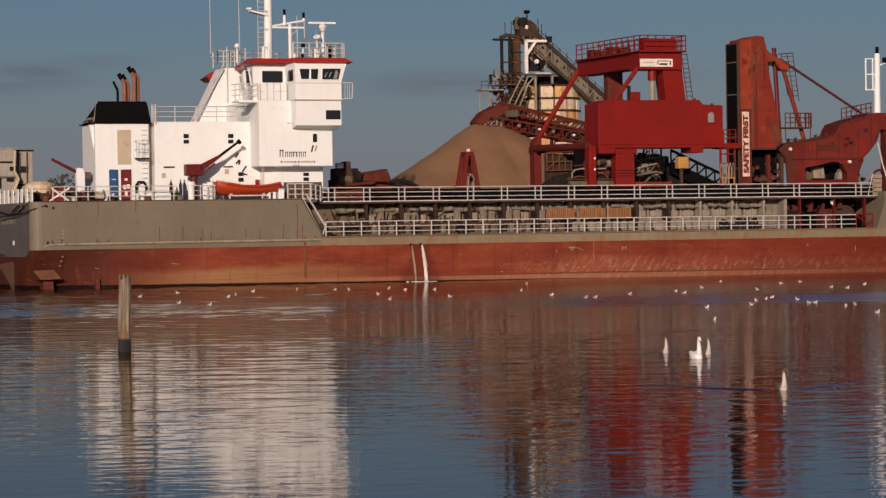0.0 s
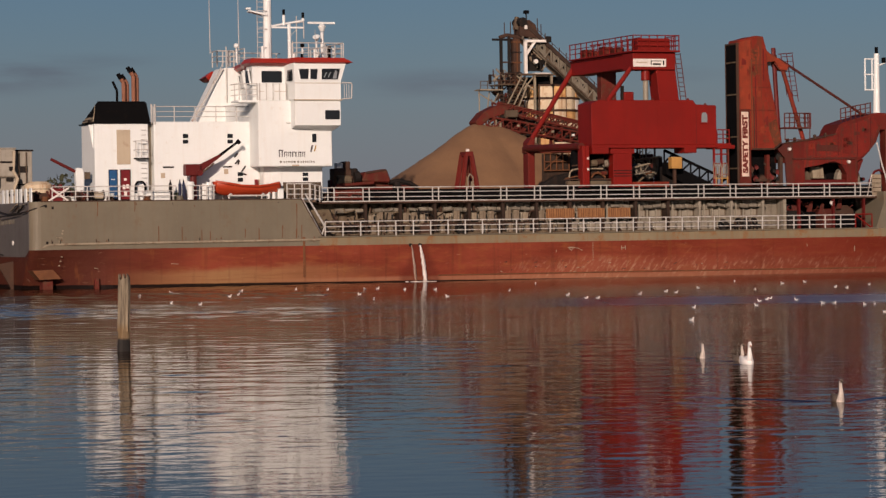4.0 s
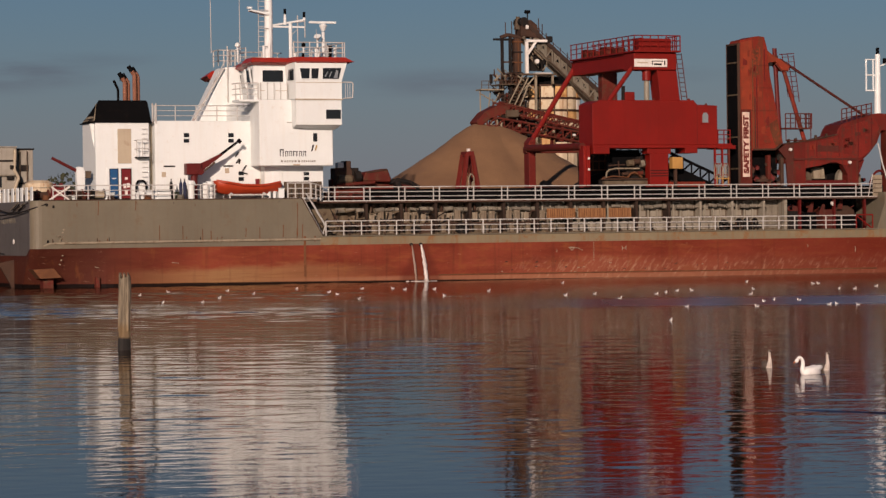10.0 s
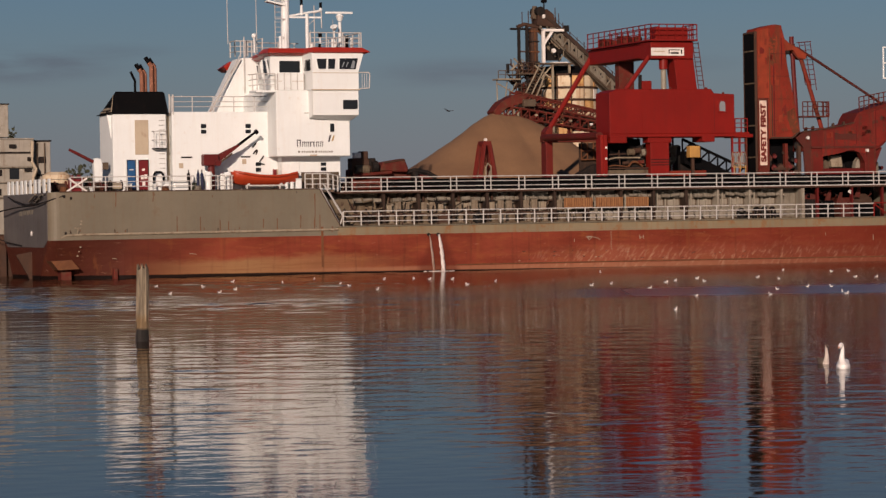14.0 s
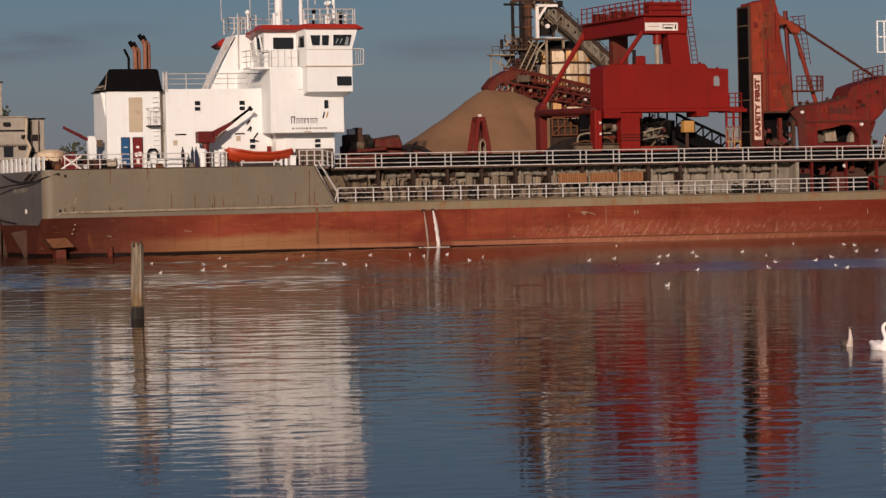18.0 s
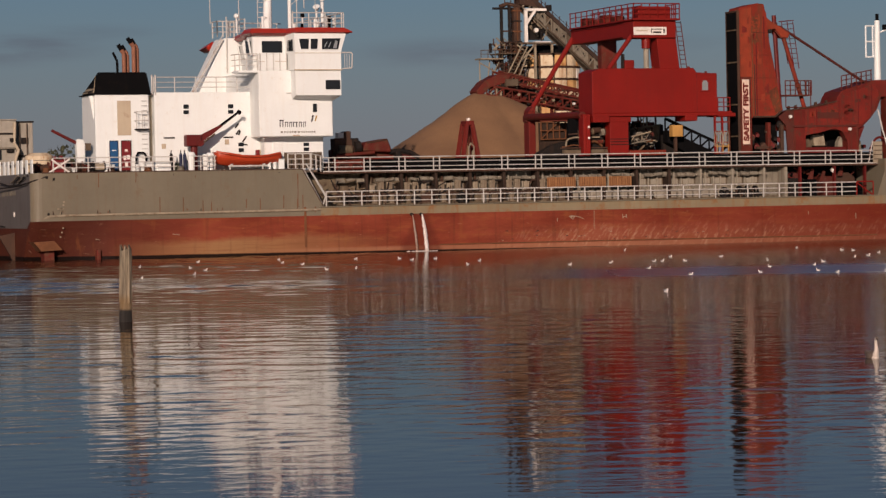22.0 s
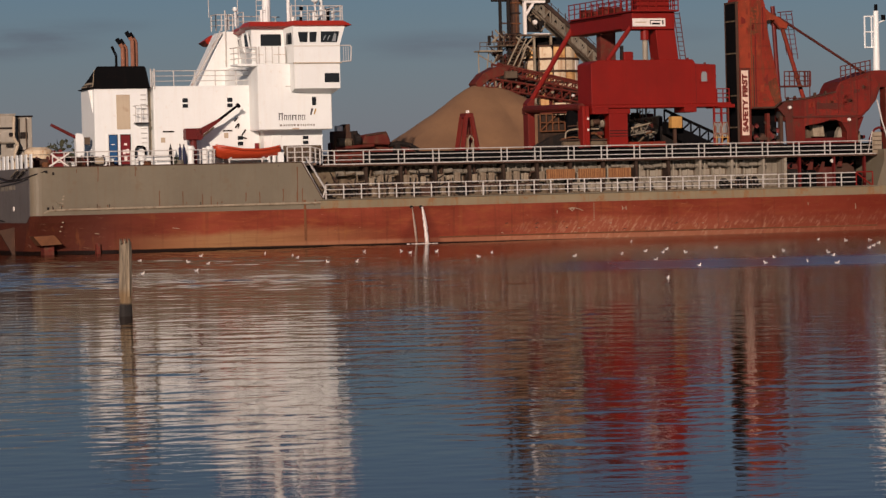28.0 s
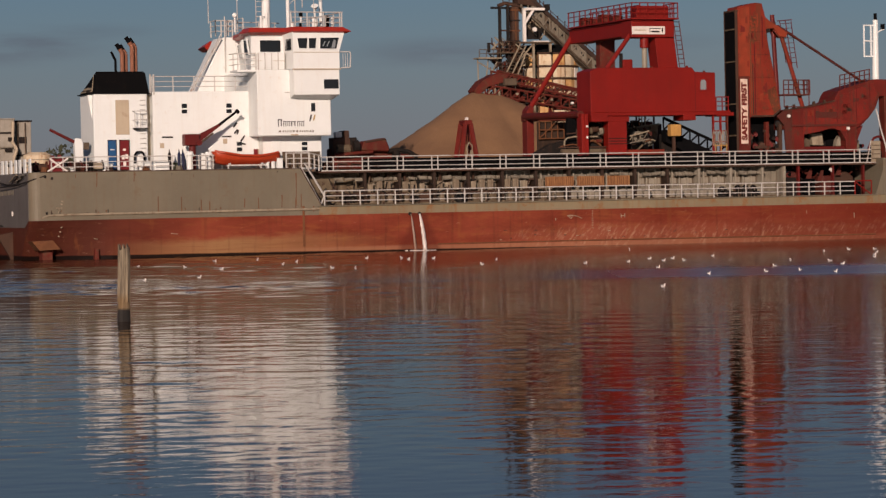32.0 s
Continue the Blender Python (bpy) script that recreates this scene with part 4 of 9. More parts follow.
    for side in (0, 1):
        y = (lambda v: v) if side == 0 else (lambda v: BEAM - v)
        bm = B()
        loft(bm, [[(-11.25, y(1.0), 12.8), (-11.05, y(-0.62), 12.8), (-7.69, y(-0.62), 12.8), (-7.69, y(1.2), 12.8)],
                  [(-11.25, y(1.0), 14.05), (-11.05, y(-0.62), 14.05), (-7.69, y(-0.62), 14.05), (-7.69, y(1.2), 14.05)],
                  [(-11.30, y(1.0), 15.35), (-11.10, y(-0.66), 15.35), (-7.30, y(-0.66), 15.35), (-7.30, y(1.2), 15.35)]], close=True)
        wing = part("bridge_wing", bm, WHITE, ship, "white bridge wing with dark windows")
        if side == 0:
            for lean in (((-10.76, 14.92), (-10.03, 14.93), (-10.09, 14.22), (-10.63, 14.22)), ((-9.91, 14.92), (-9.38, 14.93), (-9.45, 14.22), (-9.92, 14.22)), ((-9.08, 14.95), (-7.73, 14.96), (-7.92, 14.20), (-9.10, 14.20))):
                big = [(x + (-0.05 if i in (0, 3) else 0.05), z + (0.05 if i < 2 else -0.05)) for i, (x, z) in enumerate(lean)]
                wn = part("window", prism(B(), big, -0.67, -0.655), WHITE, wing)
                part("pane", prism(B(), list(lean), -0.69, -0.672), GLASS, wn, "dark window pane")
            # pale bars on the big pane paint the light bits seen through it
            for pts in ([(-8.95, 14.35), (-8.78, 14.70), (-8.70, 14.70), (-8.87, 14.35)], [(-8.65, 14.35), (-8.48, 14.70), (-8.40, 14.70), (-8.57, 14.35)], [(-8.30, 14.26), (-8.02, 14.26), (-7.95, 14.75), (-8.1, 14.85)]):
                part("pale_bar", prism(B(), pts, -0.696, -0.691), PALEPANE, wing)
            bm = B()
            box(bm, -11.22, -11.10, -0.35, 0.75, 14.12, 14.90, 0.01)
            part("pane", bm, GLASS, wing, "dark window pane")
            bm = B()
            chain(bm, [(-7.6, -0.6, 13.98), (-6.95, -0.6, 13.98), (-6.85, -0.6, 13.88), (-6.9, -0.6, 12.9), (-7.6, -0.6, 12.85)], 0.045)
            for k in range(3):
                tube(bm, (-7.42 + 0.17 * k, -0.6, 12.9), (-7.42 + 0.17 * k, -0.6, 13.9), 0.022, 6)
            part("wing_rail", bm, RAILWHITE, wing)
            part("weld_line", box(B(), -11.06, -7.6, -0.645, -0.62, 13.93, 13.97), BEIGE, wing)
            part("weld_line", box(B(), -13.35, -11.3, 0.40, 0.42, 13.40, 13.43), BEIGE, wing)
            for k in range(5):
                part("screen_post", box(B(), -13.3 + 0.48 * k, -13.25 + 0.48 * k, 0.36, 0.42, 12.8, 13.98), RAILWHITE, wing)
        part("string_course", box(B(), -11.10, -7.62, y(-0.70) if side == 0 else y(-0.5), y(-0.5) if side == 0 else y(-0.70), 12.74, 12.82), BEIGE, wing)
    window(ship, -12.95, -11.45, 14.05, 14.86, 1.0)
    part("door_panel", box(B(), -12.95, -12.2, 0.39, 0.43, 12.95, 13.7, 0.015), WHITE, wh)
    # after windows, leaning outwards between white mullions
    for (a0, b0), (a1, b1) in (((-13.64, 1.25), (-13.64, 2.25)), ((-13.5, 2.75), (-12.95, 4.6)), ((-12.8, 5.3), (-12.4, 7.6)), ((-12.35, 8.0), (-11.95, 10.4))):
        ring = [[(a0 - 0.06 - o, b0, z), (a1 - 0.06 - o, b1, z), (a1 + 0.02 - o, b1, z), (a0 + 0.02 - o, b0, z)] for z, o in ((13.95, 0.0), (14.9, 0.05))]
        part("pane", loft(B(), ring, close=True), GLASS, wh, "dark window pane")
        part("mullion", tube(B(), (a0 - 0.05, b0 - 0.12, 13.85), (a0 - 0.22, b0 - 0.12, 15.0), 0.07, 6), WHITE, wh)
    # open bridge gallery aft of the wheelhouse
    gl = part("gallery", box(B(), -14.8, -11.3, 0.5, 2.2, 12.66, 12.8), WHITE, ship)
    railing(gl, "gallery_rail", [(-13.4, 0.55, 12.8), (-14.6, 0.9, 12.8), (-14.8, 2.2, 12.8)], 1.15, 0.75, 0.028)
    # red-edged roof
    bm = B()
    out = [(-14.0, 0.3), (-11.4, 0.3), (-11.1, -0.9), (-6.85, -0.9), (-6.85, 12.6), (-10.9, 12.6), (-11.6, 12.4), (-12.3, 11.4), (-13.2, 5.0), (-14.0, 2.6)]
    inn = [(-13.7, 0.8), (-11.2, 0.8), (-10.95, -0.45), (-7.35, -0.45), (-7.35, 12.2), (-10.8, 12.2), (-11.4, 12.0), (-12.0, 11.0), (-12.9, 4.8), (-13.7, 2.5)]
    loft(bm, [[(a, b, 15.22) for a, b in inn], [(a, b, 15.38) for a, b in out], [(a, b, 15.72) for a, b in inn]], close=True)
    rf = part("bridge_roof", bm, REDROOF, ship, "white roof with a red edge")
    railing(rf, "roof_rail", [(-11.0, 0.0, 15.72), (-7.25, 0.0, 15.72)], 1.05, 1.2, 0.03)
    railing(rf, "roof_rail", [(-7.25, 0.0, 15.72), (-7.25, 12.0, 15.72)], 1.05, 1.8, 0.03)
    railing(rf, "roof_rail", [(-12.4, 10.8, 15.72), (-8.0, 12.0, 15.72)], 1.05, 1.4, 0.03)
    railing(rf, "roof_rail", [(-12.45, 6.5, 15.72), (-12.45, 10.8, 15.72)], 1.05, 1.8, 0.03)
    bm = B()
    loft(bm, [[(-14.2, 11.4, 14.6), (-8, 12.8, 14.6), (-8, 15.2, 14.6), (-13.4, 15.2, 14.6)], [(-14.4, 11.3, 14.85), (-7.8, 12.8, 14.85), (-7.8, 15.5, 14.85), (-13.7, 15.5, 14.85)], [(-13.9, 11.5, 15.25), (-8, 12.8, 15.25), (-8, 15.1, 15.25), (-13.2, 15.1, 15.25)]], close=True)
    bmesh.ops.transform(bm, matrix=Matrix.Translation((0.05, 0, 0.62)) @ Matrix.Diagonal((0.97, 1, 0.97, 1)), verts=bm.verts)
    part("far_wing_roof", bm, REDROOF, ship, "red roof edge of the far bridge wing")
    # block and raking stair abaft the wheelhouse
    bm = B()
    prism(bm, [(-15.5, 11.4), (-10.9, 11.4), (-10.9, 15.5), (-13.4, 15.5)], 8.3, 10.9, 0.03)
    ab = part("aft_block", bm, WHITE, ship, "white raked block behind the wheelhouse")
    bm = B()
    tube(bm, (-16.05, 8.1, 11.45), (-13.6, 8.1, 15.4), 0.08, 6)
    tube(bm, (-15.7, 8.2, 11.9), (-13.5, 8.2, 15.9), 0.035, 6)
    part("raking_stair", bm, RAILWHITE, ab)
    part("vent_box", box(B(), -12.75, -12.1, 7.9, 8.3, 12.7, 13.6, 0.03), WHITE, ab)
    part("block_post", tube(B(), (-13.3, 8.2, 13.0), (-13.3, 8.2, 17.0), 0.05, 6), RAILWHITE, ab)
    railing(ab, "roof_rail", [(-13.75, 9.0, 15.6), (-12.2, 9.0, 15.6)], 1.15, 0.42, 0.034)
    railing(ab, "roof_rail", [(-13.75, 9.0, 15.6), (-13.75, 10.4, 15.6)], 1.15, 1.2, 0.034)


house()


def mast():
    m = part("mast", tube(B(), (-10.53, 7.2, 15.7), (-10.44, 7.2, 23.0), 0.31, 12, 0.27), WHITE, ship, "white signal mast")
    bm = B()
    for u in (-11.25, -10.75):
        tube(bm, (u, 7.2, 15.9), (u, 7.2, 23.0), 0.03, 6)
    for k in range(19):
        tube(bm, (-11.25, 7.2, 16.2 + k * 0.36), (-10.75, 7.2, 16.2 + k * 0.36), 0.022, 6)
    for k in range(5):
        z = 16.9 + k * 1.3
        chain(bm, [(-11.25, 7.2, z), (-11.35, 6.8, z), (-11.0, 6.65, z), (-10.65, 6.8, z), (-10.75, 7.2, z)], 0.025)
    part("mast_ladder", bm, RAILWHITE, m)
    part("platform", prism(B(), [(-11.9, 19.55), (-10.6, 19.3), (-10.6, 19.15), (-11.9, 19.45)], 6.8, 7.6), WHITE, m)
    part("searchlight", box(B(), -12.1, -11.75, 7.0, 7.3, 19.6, 19.75, 0.03), WHITE, m)
    bm = B()
    tube(bm, (-10.3, 7.2, 18.42), (-7.9, 7.2, 18.85), 0.08, 6)
    box(bm, -10.2, -7.8, 7.15, 7.25, 18.3, 18.42)
    part("yard", bm, WHITE, m)
    part("yard_post", tube(B(), (-8.85, 7.2, 15.7), (-8.85, 7.2, 18.6), 0.13, 8), WHITE, m)
    bm = B()
    tube(bm, (-8.3, 7.2, 15.7), (-8.3, 7.2, 19.2), 0.04, 6)
    chain(bm, [(-7.75, 7.2, 17.6), (-7.75, 7.2, 18.8), (-8.3, 7.2, 18.7)], 0.04)
    tube(bm, (-8.75, 7.2, 17.8), (-8.3, 7.2, 18.2), 0.025, 6)
    part("antenna_frame", bm, RAILWHITE, m)
    for u, z, h in ((-9.25, 18.5, 0.75), (-7.8, 18.85, 0.2)):
        lt = part("navigation_light", tube(B(), (u, 7.2, z), (u, 7.2, z + h), 0.12, 8, 0.09), WHITE, m)
        part("lens", tube(B(), (u, 7.2, z + h), (u, 7.2, z + h + 0.4), 0.10, 8), BLACK, lt)
    rd = part("radar", tube(B(), (-6.6, 6.5, 15.7), (-6.6, 6.5, 18.0), 0.13, 8, 0.12), WHITE, ship, "white radar scanner on a post")
    part("scanner", box(B(), -7.68, -5.6, 6.44, 6.56, 18.58, 18.74, 0.03), WHITE, rd)
    part("gearbox", tube(B(), (-6.6, 6.5, 18.05), (-6.6, 6.5, 18.42), 0.14, 10, 0.3), WHITE, rd)
    part("gearbox_cap", tube(B(), (-6.6, 6.5, 18.42), (-6.6, 6.5, 18.58), 0.3, 10, 0.14), WHITE, rd)
    dsh = part("satellite_dish", tube(B(), (-7.2, 6.0, 15.7), (-7.2, 6.0, 17.4), 0.06, 8), WHITE, ship, "small white dish on a post")
    part("reflector", tube(B(), (-7.2, 5.9, 17.4), (-7.3, 5.75, 17.62), 0.12, 12, 0.27), WHITE, dsh)
    part("dish_motor", box(B(), -7.4, -7.0, 5.8, 6.2, 16.1, 16.55, 0.05), WHITE, dsh)
    hd = part("roof_horn", tube(B(), (-9.26, 3.0, 15.7), (-9.26, 3.0, 16.65), 0.06, 8), WHITE, ship)
    part("horn_head", tube(B(), (-9.26, 3.0, 16.62), (-9.26, 3.0, 16.92), 0.14, 8), BLACK, hd)
    wv = part("wind_vane", tube(B(), (-6.72, 5.0, 15.7), (-6.72, 5.0, 16.8), 0.05, 6), RUBBER, ship, "tattered dark pennant on a post")
    for dx, dz in ((0.35, 0.35), (0.45, 0.1), (0.3, 0.55), (-0.12, 0.45)):
        part("pennant", prism(B(), [(-6.72, 16.6), (-6.72 + dx, 16.6 + dz), (-6.66, 16.8)], 4.98, 5.02), RUBBER, wv)
    for u, w, z, r in ((-13.33, 5.6, 16.9, 0.19),):
        d = part("satellite_dome", tube(B(), (u, w, 15.7), (u, w, z - r), 0.06, 8), WHITE, ship)
        bm = B()
        bmesh.ops.create_uvsphere(bm, u_segments=14, v_segments=8, radius=r, matrix=pose(u, w, z))
        part("dome", bm, WHITE, d, smooth=True)
    for u, w, z0, z1 in ((-14.85, 7.0, 16.4, 23.0), (-12.7, 7.0, 15.8, 23.0), (-8.25, 3, 15.7, 17.9), (-9.6, 4, 15.7, 17.2)):
        part("whip_antenna", tube(B(), (u, w, z0), (u - 0.05, w, z1), 0.035, 6, 0.018), RAILWHITE, ship)
    for u, w, h in ((-12.2, 3, 1.0), (-11.8, 3, 1.2), (-7.1, 2.5, 0.9), (-7.6, 2, 0.95), (-9.9, 3, 0.5), (-9.3, 3, 0.5), (-8.0, 4, 0.9)):
        part("roof_vent", tube(B(), (u, w, 15.7), (u, w, 15.7 + h), 0.10, 8), random.choice((WHITE, WHITE, BLACK)), rf_of())


def rf_of():
    return next(o for o in ship.children if o.name.startswith("bridge_roof"))


mast()


# ---------------------------------------------------------------- cargo deck
def cargo_deck():
    for side in (0, 1):
        y = (lambda v: v) if side == 0 else (lambda v: BEAM - v)
        a, b = sorted((y(2.3), y(2.5)))
        co = part("hold_coaming", box(B(), -9.6, 3.0, a, b, 3.28, 5.6), OLIVE, ship, "grimy brown hold wall behind pipes")
        co = part("hold_coaming", box(B(), 3.0, 27.9, a, b, 3.28, 5.6), LAGGING, ship, "cream hold wall streaked with rust")
        a, b = sorted((y(1.05), y(2.5)))
        wk = part("walkway", box(B(), -8.8, 35.9, a, b, 5.58, 5.70), RUST, ship, "rusty raised walkway")
        railing(wk, "walkway_rail", [(-8.6, y(1.15), 5.70), (35.9, y(1.15), 5.70)], 1.0, 2.62, 0.031, first=0.9, label="white walkway railing")
        twin = mesh_of("post", box(B(), -0.036, 0.036, -0.02, 0.02, 0.0, 1.0), RAILWHITE)
        for k in range(17):
            again("post", twin, wk, -8.15 + 2.62 * k, y(1.17), 5.70)
        bm = B()
        box(bm, -8.6, 35.9, y(1.12) - 0.02, y(1.12) + 0.02, 5.69, 5.77)
        part("toe_board", bm, RAILWHITE, wk)
        if side == 0:
            frame_me = mesh_of("frame", prism(B(), [(-0.10, 0), (0.10, 0), (0.10, 2.3), (-0.10, 2.3)], -0.5, 0.5), DARKBROWN)
            pale = mesh_of("frame", prism(B(), [(-0.09, 0), (0.09, 0), (0.09, 2.3), (-0.09, 2.3)], -0.4, 0.4), COAMING)
            thin = mesh_of("stiffener", box(B(), -0.06, 0.06, -0.10, 0.10, 0, 2.2), RUST)
            thin2 = mesh_of("stiffener", box(B(), -0.05, 0.05, -0.08, 0.08, 0, 2.2), COAMING)
            pane_a = mesh_of("panel", box(B(), -0.46, 0.46, -0.05, 0.05, 0, 0.44, 0.02), COAMING)
            pane_b = mesh_of("panel", box(B(), -0.46, 0.46, -0.05, 0.05, 0, 0.30, 0.02), COAMING)
            tank_a = mesh_of("wall_tank", box(B(), -0.22, 0.22, -0.14, 0.14, 0, 0.74, 0.03), TANK)
            tank_b = mesh_of("wall_tank", box(B(), -0.19, 0.19, -0.14, 0.14, 0, 0.60, 0.03), CHEEK)
            tank_c = mesh_of("wall_tank", box(B(), -0.24, 0.24, -0.14, 0.14, 0, 0.62, 0.03), OLIVE)
            tank_d = mesh_of("wall_tank", box(B(), -0.16, 0.16, -0.14, 0.14, 0, 0.70, 0.03), TANK)
            low_a = mesh_of("low_panel", box(B(), -0.24, 0.24, -0.04, 0.04, 0, 0.66, 0.02), COAMING)
            rim = mesh_of("panel_rim", box(B(), -0.56, 0.56, -0.03, 0.03, 0, 0.58, 0.02), OLIVE)
            rnd = random.Random(21)
            for k in range(13):
                u = -5.3 + 2.62 * k
                again("frame", frame_me if u < 19 else pale, co, u, 1.8, 3.28)
                if k == 12:
                    continue
                for du in (0.65, 1.30, 1.95):
                    again("stiffener", thin if u < 4 else thin2, co, u + du + rnd.uniform(-0.06, 0.06), 2.1, 3.28)
                if u < 8:
                    for j, du in enumerate((0.48, 1.13, 1.78)):
                        again("wall_tank", tank_a if (j + k) % 3 else tank_b, co, u + du + rnd.uniform(-0.04, 0.04), 1.62, 4.20 + rnd.uniform(-0.05, 0.05))
                        again("wall_tank", tank_c if (j + k) % 2 else tank_d, co, u + du + 0.1, 1.42, 3.36)
                else:
                    for du in (0.35, 0.98, 1.62, 2.25):
                        again("low_panel", low_a, co, u + du, 1.42, 3.42)
                for du in (0.66, 1.95):
                    again("panel_rim", rim, co, u + du, 2.24, 4.33)
                    again("panel", pane_a, co, u + du, 2.20, 4.40)
                    again("panel", pane_b, co, u + du, 2.20, 3.55)
            # lagged pipe in short lengths, sagging between the frames
            for k in range(13):
                u = -7.4 + 2.62 * k if k else -7.7
                z = 5.13 + rnd.uniform(-0.05, 0.05)
                bm = B()
                for j in range(3):
                    a0 = u + 0.25 + 0.74 * j
                    tube(bm, (a0, 1.72, z + rnd.uniform(-0.06, 0.06)), (a0 + 0.66, 1.72, z + rnd.uniform(-0.06, 0.06)), rnd.uniform(0.11, 0.19), 10)
                part("lagged_pipe", bm, LAGGING, ship)
                if k > 5:
                    continue
                bm = B()
                v = u + rnd.uniform(0.4, 2.0)
                chain(bm, [(v, 1.55, 3.4), (v, 1.55, 4.6), (v + 0.2, 1.55, 4.9), (v + 0.9, 1.55, 4.95)], 0.06, 6)
                chain(bm, [(v + 0.5, 1.5, 3.4), (v + 0.5, 1.5, 4.3), (v + 1.3, 1.5, 4.35), (v + 1.3, 1.5, 3.5)], 0.045, 6)
                part("small_pipe", bm, rnd.choice((RUST, DARKSTEEL, OLIVE)), ship)
            for k, (z, r, w) in enumerate(((4.08, 0.07, 1.5), (3.36, 0.08, 1.25))):
                pp = part("deck_pipe", tube(B(), (-7.6, w, z), (27.5 if k else 7.9, w, z), r, 10), (RUST, OLIVE)[k], ship, "rusty pipe along the hold wall")
                fl = mesh_of("flange", tube(B(), (-0.05, 0, 0), (0.05, 0, 0), r * 1.6, 10), RUST)
                for j in range(13 if k else 5):
                    again("flange", fl, pp, -6.6 + 2.62 * j, w, z)
            for u0, u1 in ((8.45, 10.7), (10.95, 13.1), (13.35, 15.15)):
                pp = part("plating_panel", box(B(), u0, u1, 1.16, 1.22, 4.36, 5.06, 0.01), ORANGEPLATE, ship, "rust-orange plating panel")
                rb = mesh_of("rib", box(B(), -0.022, 0.022, -0.02, 0.0, 4.38, 5.04), BROWNRUN)
                for j in range(int((u1 - u0) / 0.17)):
                    again("rib", rb, pp, u0 + 0.1 + 0.17 * j + random.uniform(-0.04, 0.04), 1.16, 0)
            for u in (23.75, 24.4, 25.05):
                cl = part("hose_coil", chain(B(), [(u - 0.25, 0.9, 3.3), (u - 0.24, 0.9, 3.9), (u - 0.1, 0.9, 4.12), (u + 0.15, 0.9, 4.12), (u + 0.26, 0.9, 3.9), (u + 0.26, 0.9, 3.3)], 0.09, 6), RUBBER, ship, "black hose hung in a coil")
                part("coil_hook", box(B(), u - 0.03, u + 0.03, 0.85, 1.05, 3.28, 4.15), DARKSTEEL, cl)
            for u in (1.55, 22.35):
                ring = [[(u + (0.3 + 0.12 * math.cos(q)) * math.cos(p), 0.55 + 0.12 * math.sin(q), 3.72 + (0.3 + 0.12 * math.cos(q)) * math.sin(p)) for q in [2 * math.pi * j / 8 for j in range(8)]] for p in [2 * math.pi * i / 18 for i in range(19)]]
                part("tyre_fender", loft(B(), ring, close=True, cap=False), RUBBER, ship, "black tyre")
            for u in (-6.9, -2.0, -1.2, 3.4, 6.1, 11.9, 17.2, 22.6, 23.4, 24.1, 25.3):
                part("valve_box", box(B(), u, u + random.uniform(0.3, 0.8), 1.2, 1.7, 3.3, 3.3 + random.uniform(0.4, 0.8), 0.03), random.choice((DARKSTEEL, RUST, COAMING)), ship)
    # dark panels: shade of the hold interior, with grime, put into near-black
    part("hold_edge", box(B(), -5.5, 36.2, 1.30, 1.40, 5.71, 6.56, 0.02), BLACK, ship, "dark panel for the shaded, dirty hold edge")
    part("hold_edge", box(B(), -8.4, 36.2, 11.7, 11.95, 5.6, 6.55, 0.03), DARKSTEEL, ship, "dark panel for the shaded, dirty hold edge")
    railing(ship, "deck_rail", [(-8.75, 0.14, 3.28), (33.2, 0.14, 3.28)], 1.04, 1.312, 0.032, first=0.02, label="white deck edge railing")
    railing(ship, "deck_rail", [(-8.75, BEAM - 0.14, 3.28), (33.2, BEAM - 0.14, 3.28)], 1.04, 1.312, 0.036)
    part("red_end_frame", chain(B(), [(33.2, 0.14, 3.3), (33.2, 0.14, 4.35), (34.6, 0.14, 4.35), (34.6, 0.14, 3.3), (33.2, 0.14, 4.3)], 0.05), CRANERED, ship)
    # machinery space forward of the hold; black bulkhead and gear darken it
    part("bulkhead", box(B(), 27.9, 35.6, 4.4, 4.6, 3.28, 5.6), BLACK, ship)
    part("end_wall", box(B(), 27.7, 27.95, 1.2, 13.8, 3.28, 5.6), COAMING, ship)
    for u0, u1, z1, mat in ((28.6, 29.6, 4.7, DARKSTEEL), (30.2, 31.0, 4.6, BLACK), (31.6, 32.4, 4.8, BROWNRED), (32.7, 34.9, 4.3, BLACK)):
        part("winch_bed", box(B(), u0, u1, 2.2, 4.2, 3.28, z1, 0.08), mat, ship)
    wd = part("winch_drum", tube(B(), (29.2, 2.7, 4.75), (29.3, 3.6, 4.75), 0.45, 16), BROWNRED, ship, "dark red winch drum")
    for k in range(8):
        q = math.pi * k / 4
        part("drum_spoke", tube(B(), (29.2 + 0.12 * math.cos(q), 2.68, 4.75 + 0.12 * math.sin(q)), (29.2 + 0.42 * math.cos(q), 2.68, 4.75 + 0.42 * math.sin(q)), 0.03, 5), DARKRED, wd)
    part("chain_stopper", prism(B(), [(32.6, 3.4), (34.6, 3.4), (34.5, 4.7), (33.9, 5.1), (33.0, 4.95), (32.7, 4.4)], 2.7, 3.2, 0.06), RUST, ship, "rust-brown chain stopper")
    for u, z in ((30.5, 5.1), (31.45, 4.9), (33.0, 5.3)):
        part("deck_bracket", prism(B(), [(u - 0.25, z - 0.5), (u + 0.2, z - 0.5), (u + 0.3, z + 0.3), (u + 0.1, z + 0.3)], 2.3, 2.4), BROWNRED, ship)
    for u in (29.0, 31.9, 34.5):
        part("pillar", box(B(), u, u + 0.14, 1.2, 1.5, 3.28, 5.6), DARKRED, ship)
    rnd = random.Random(31)
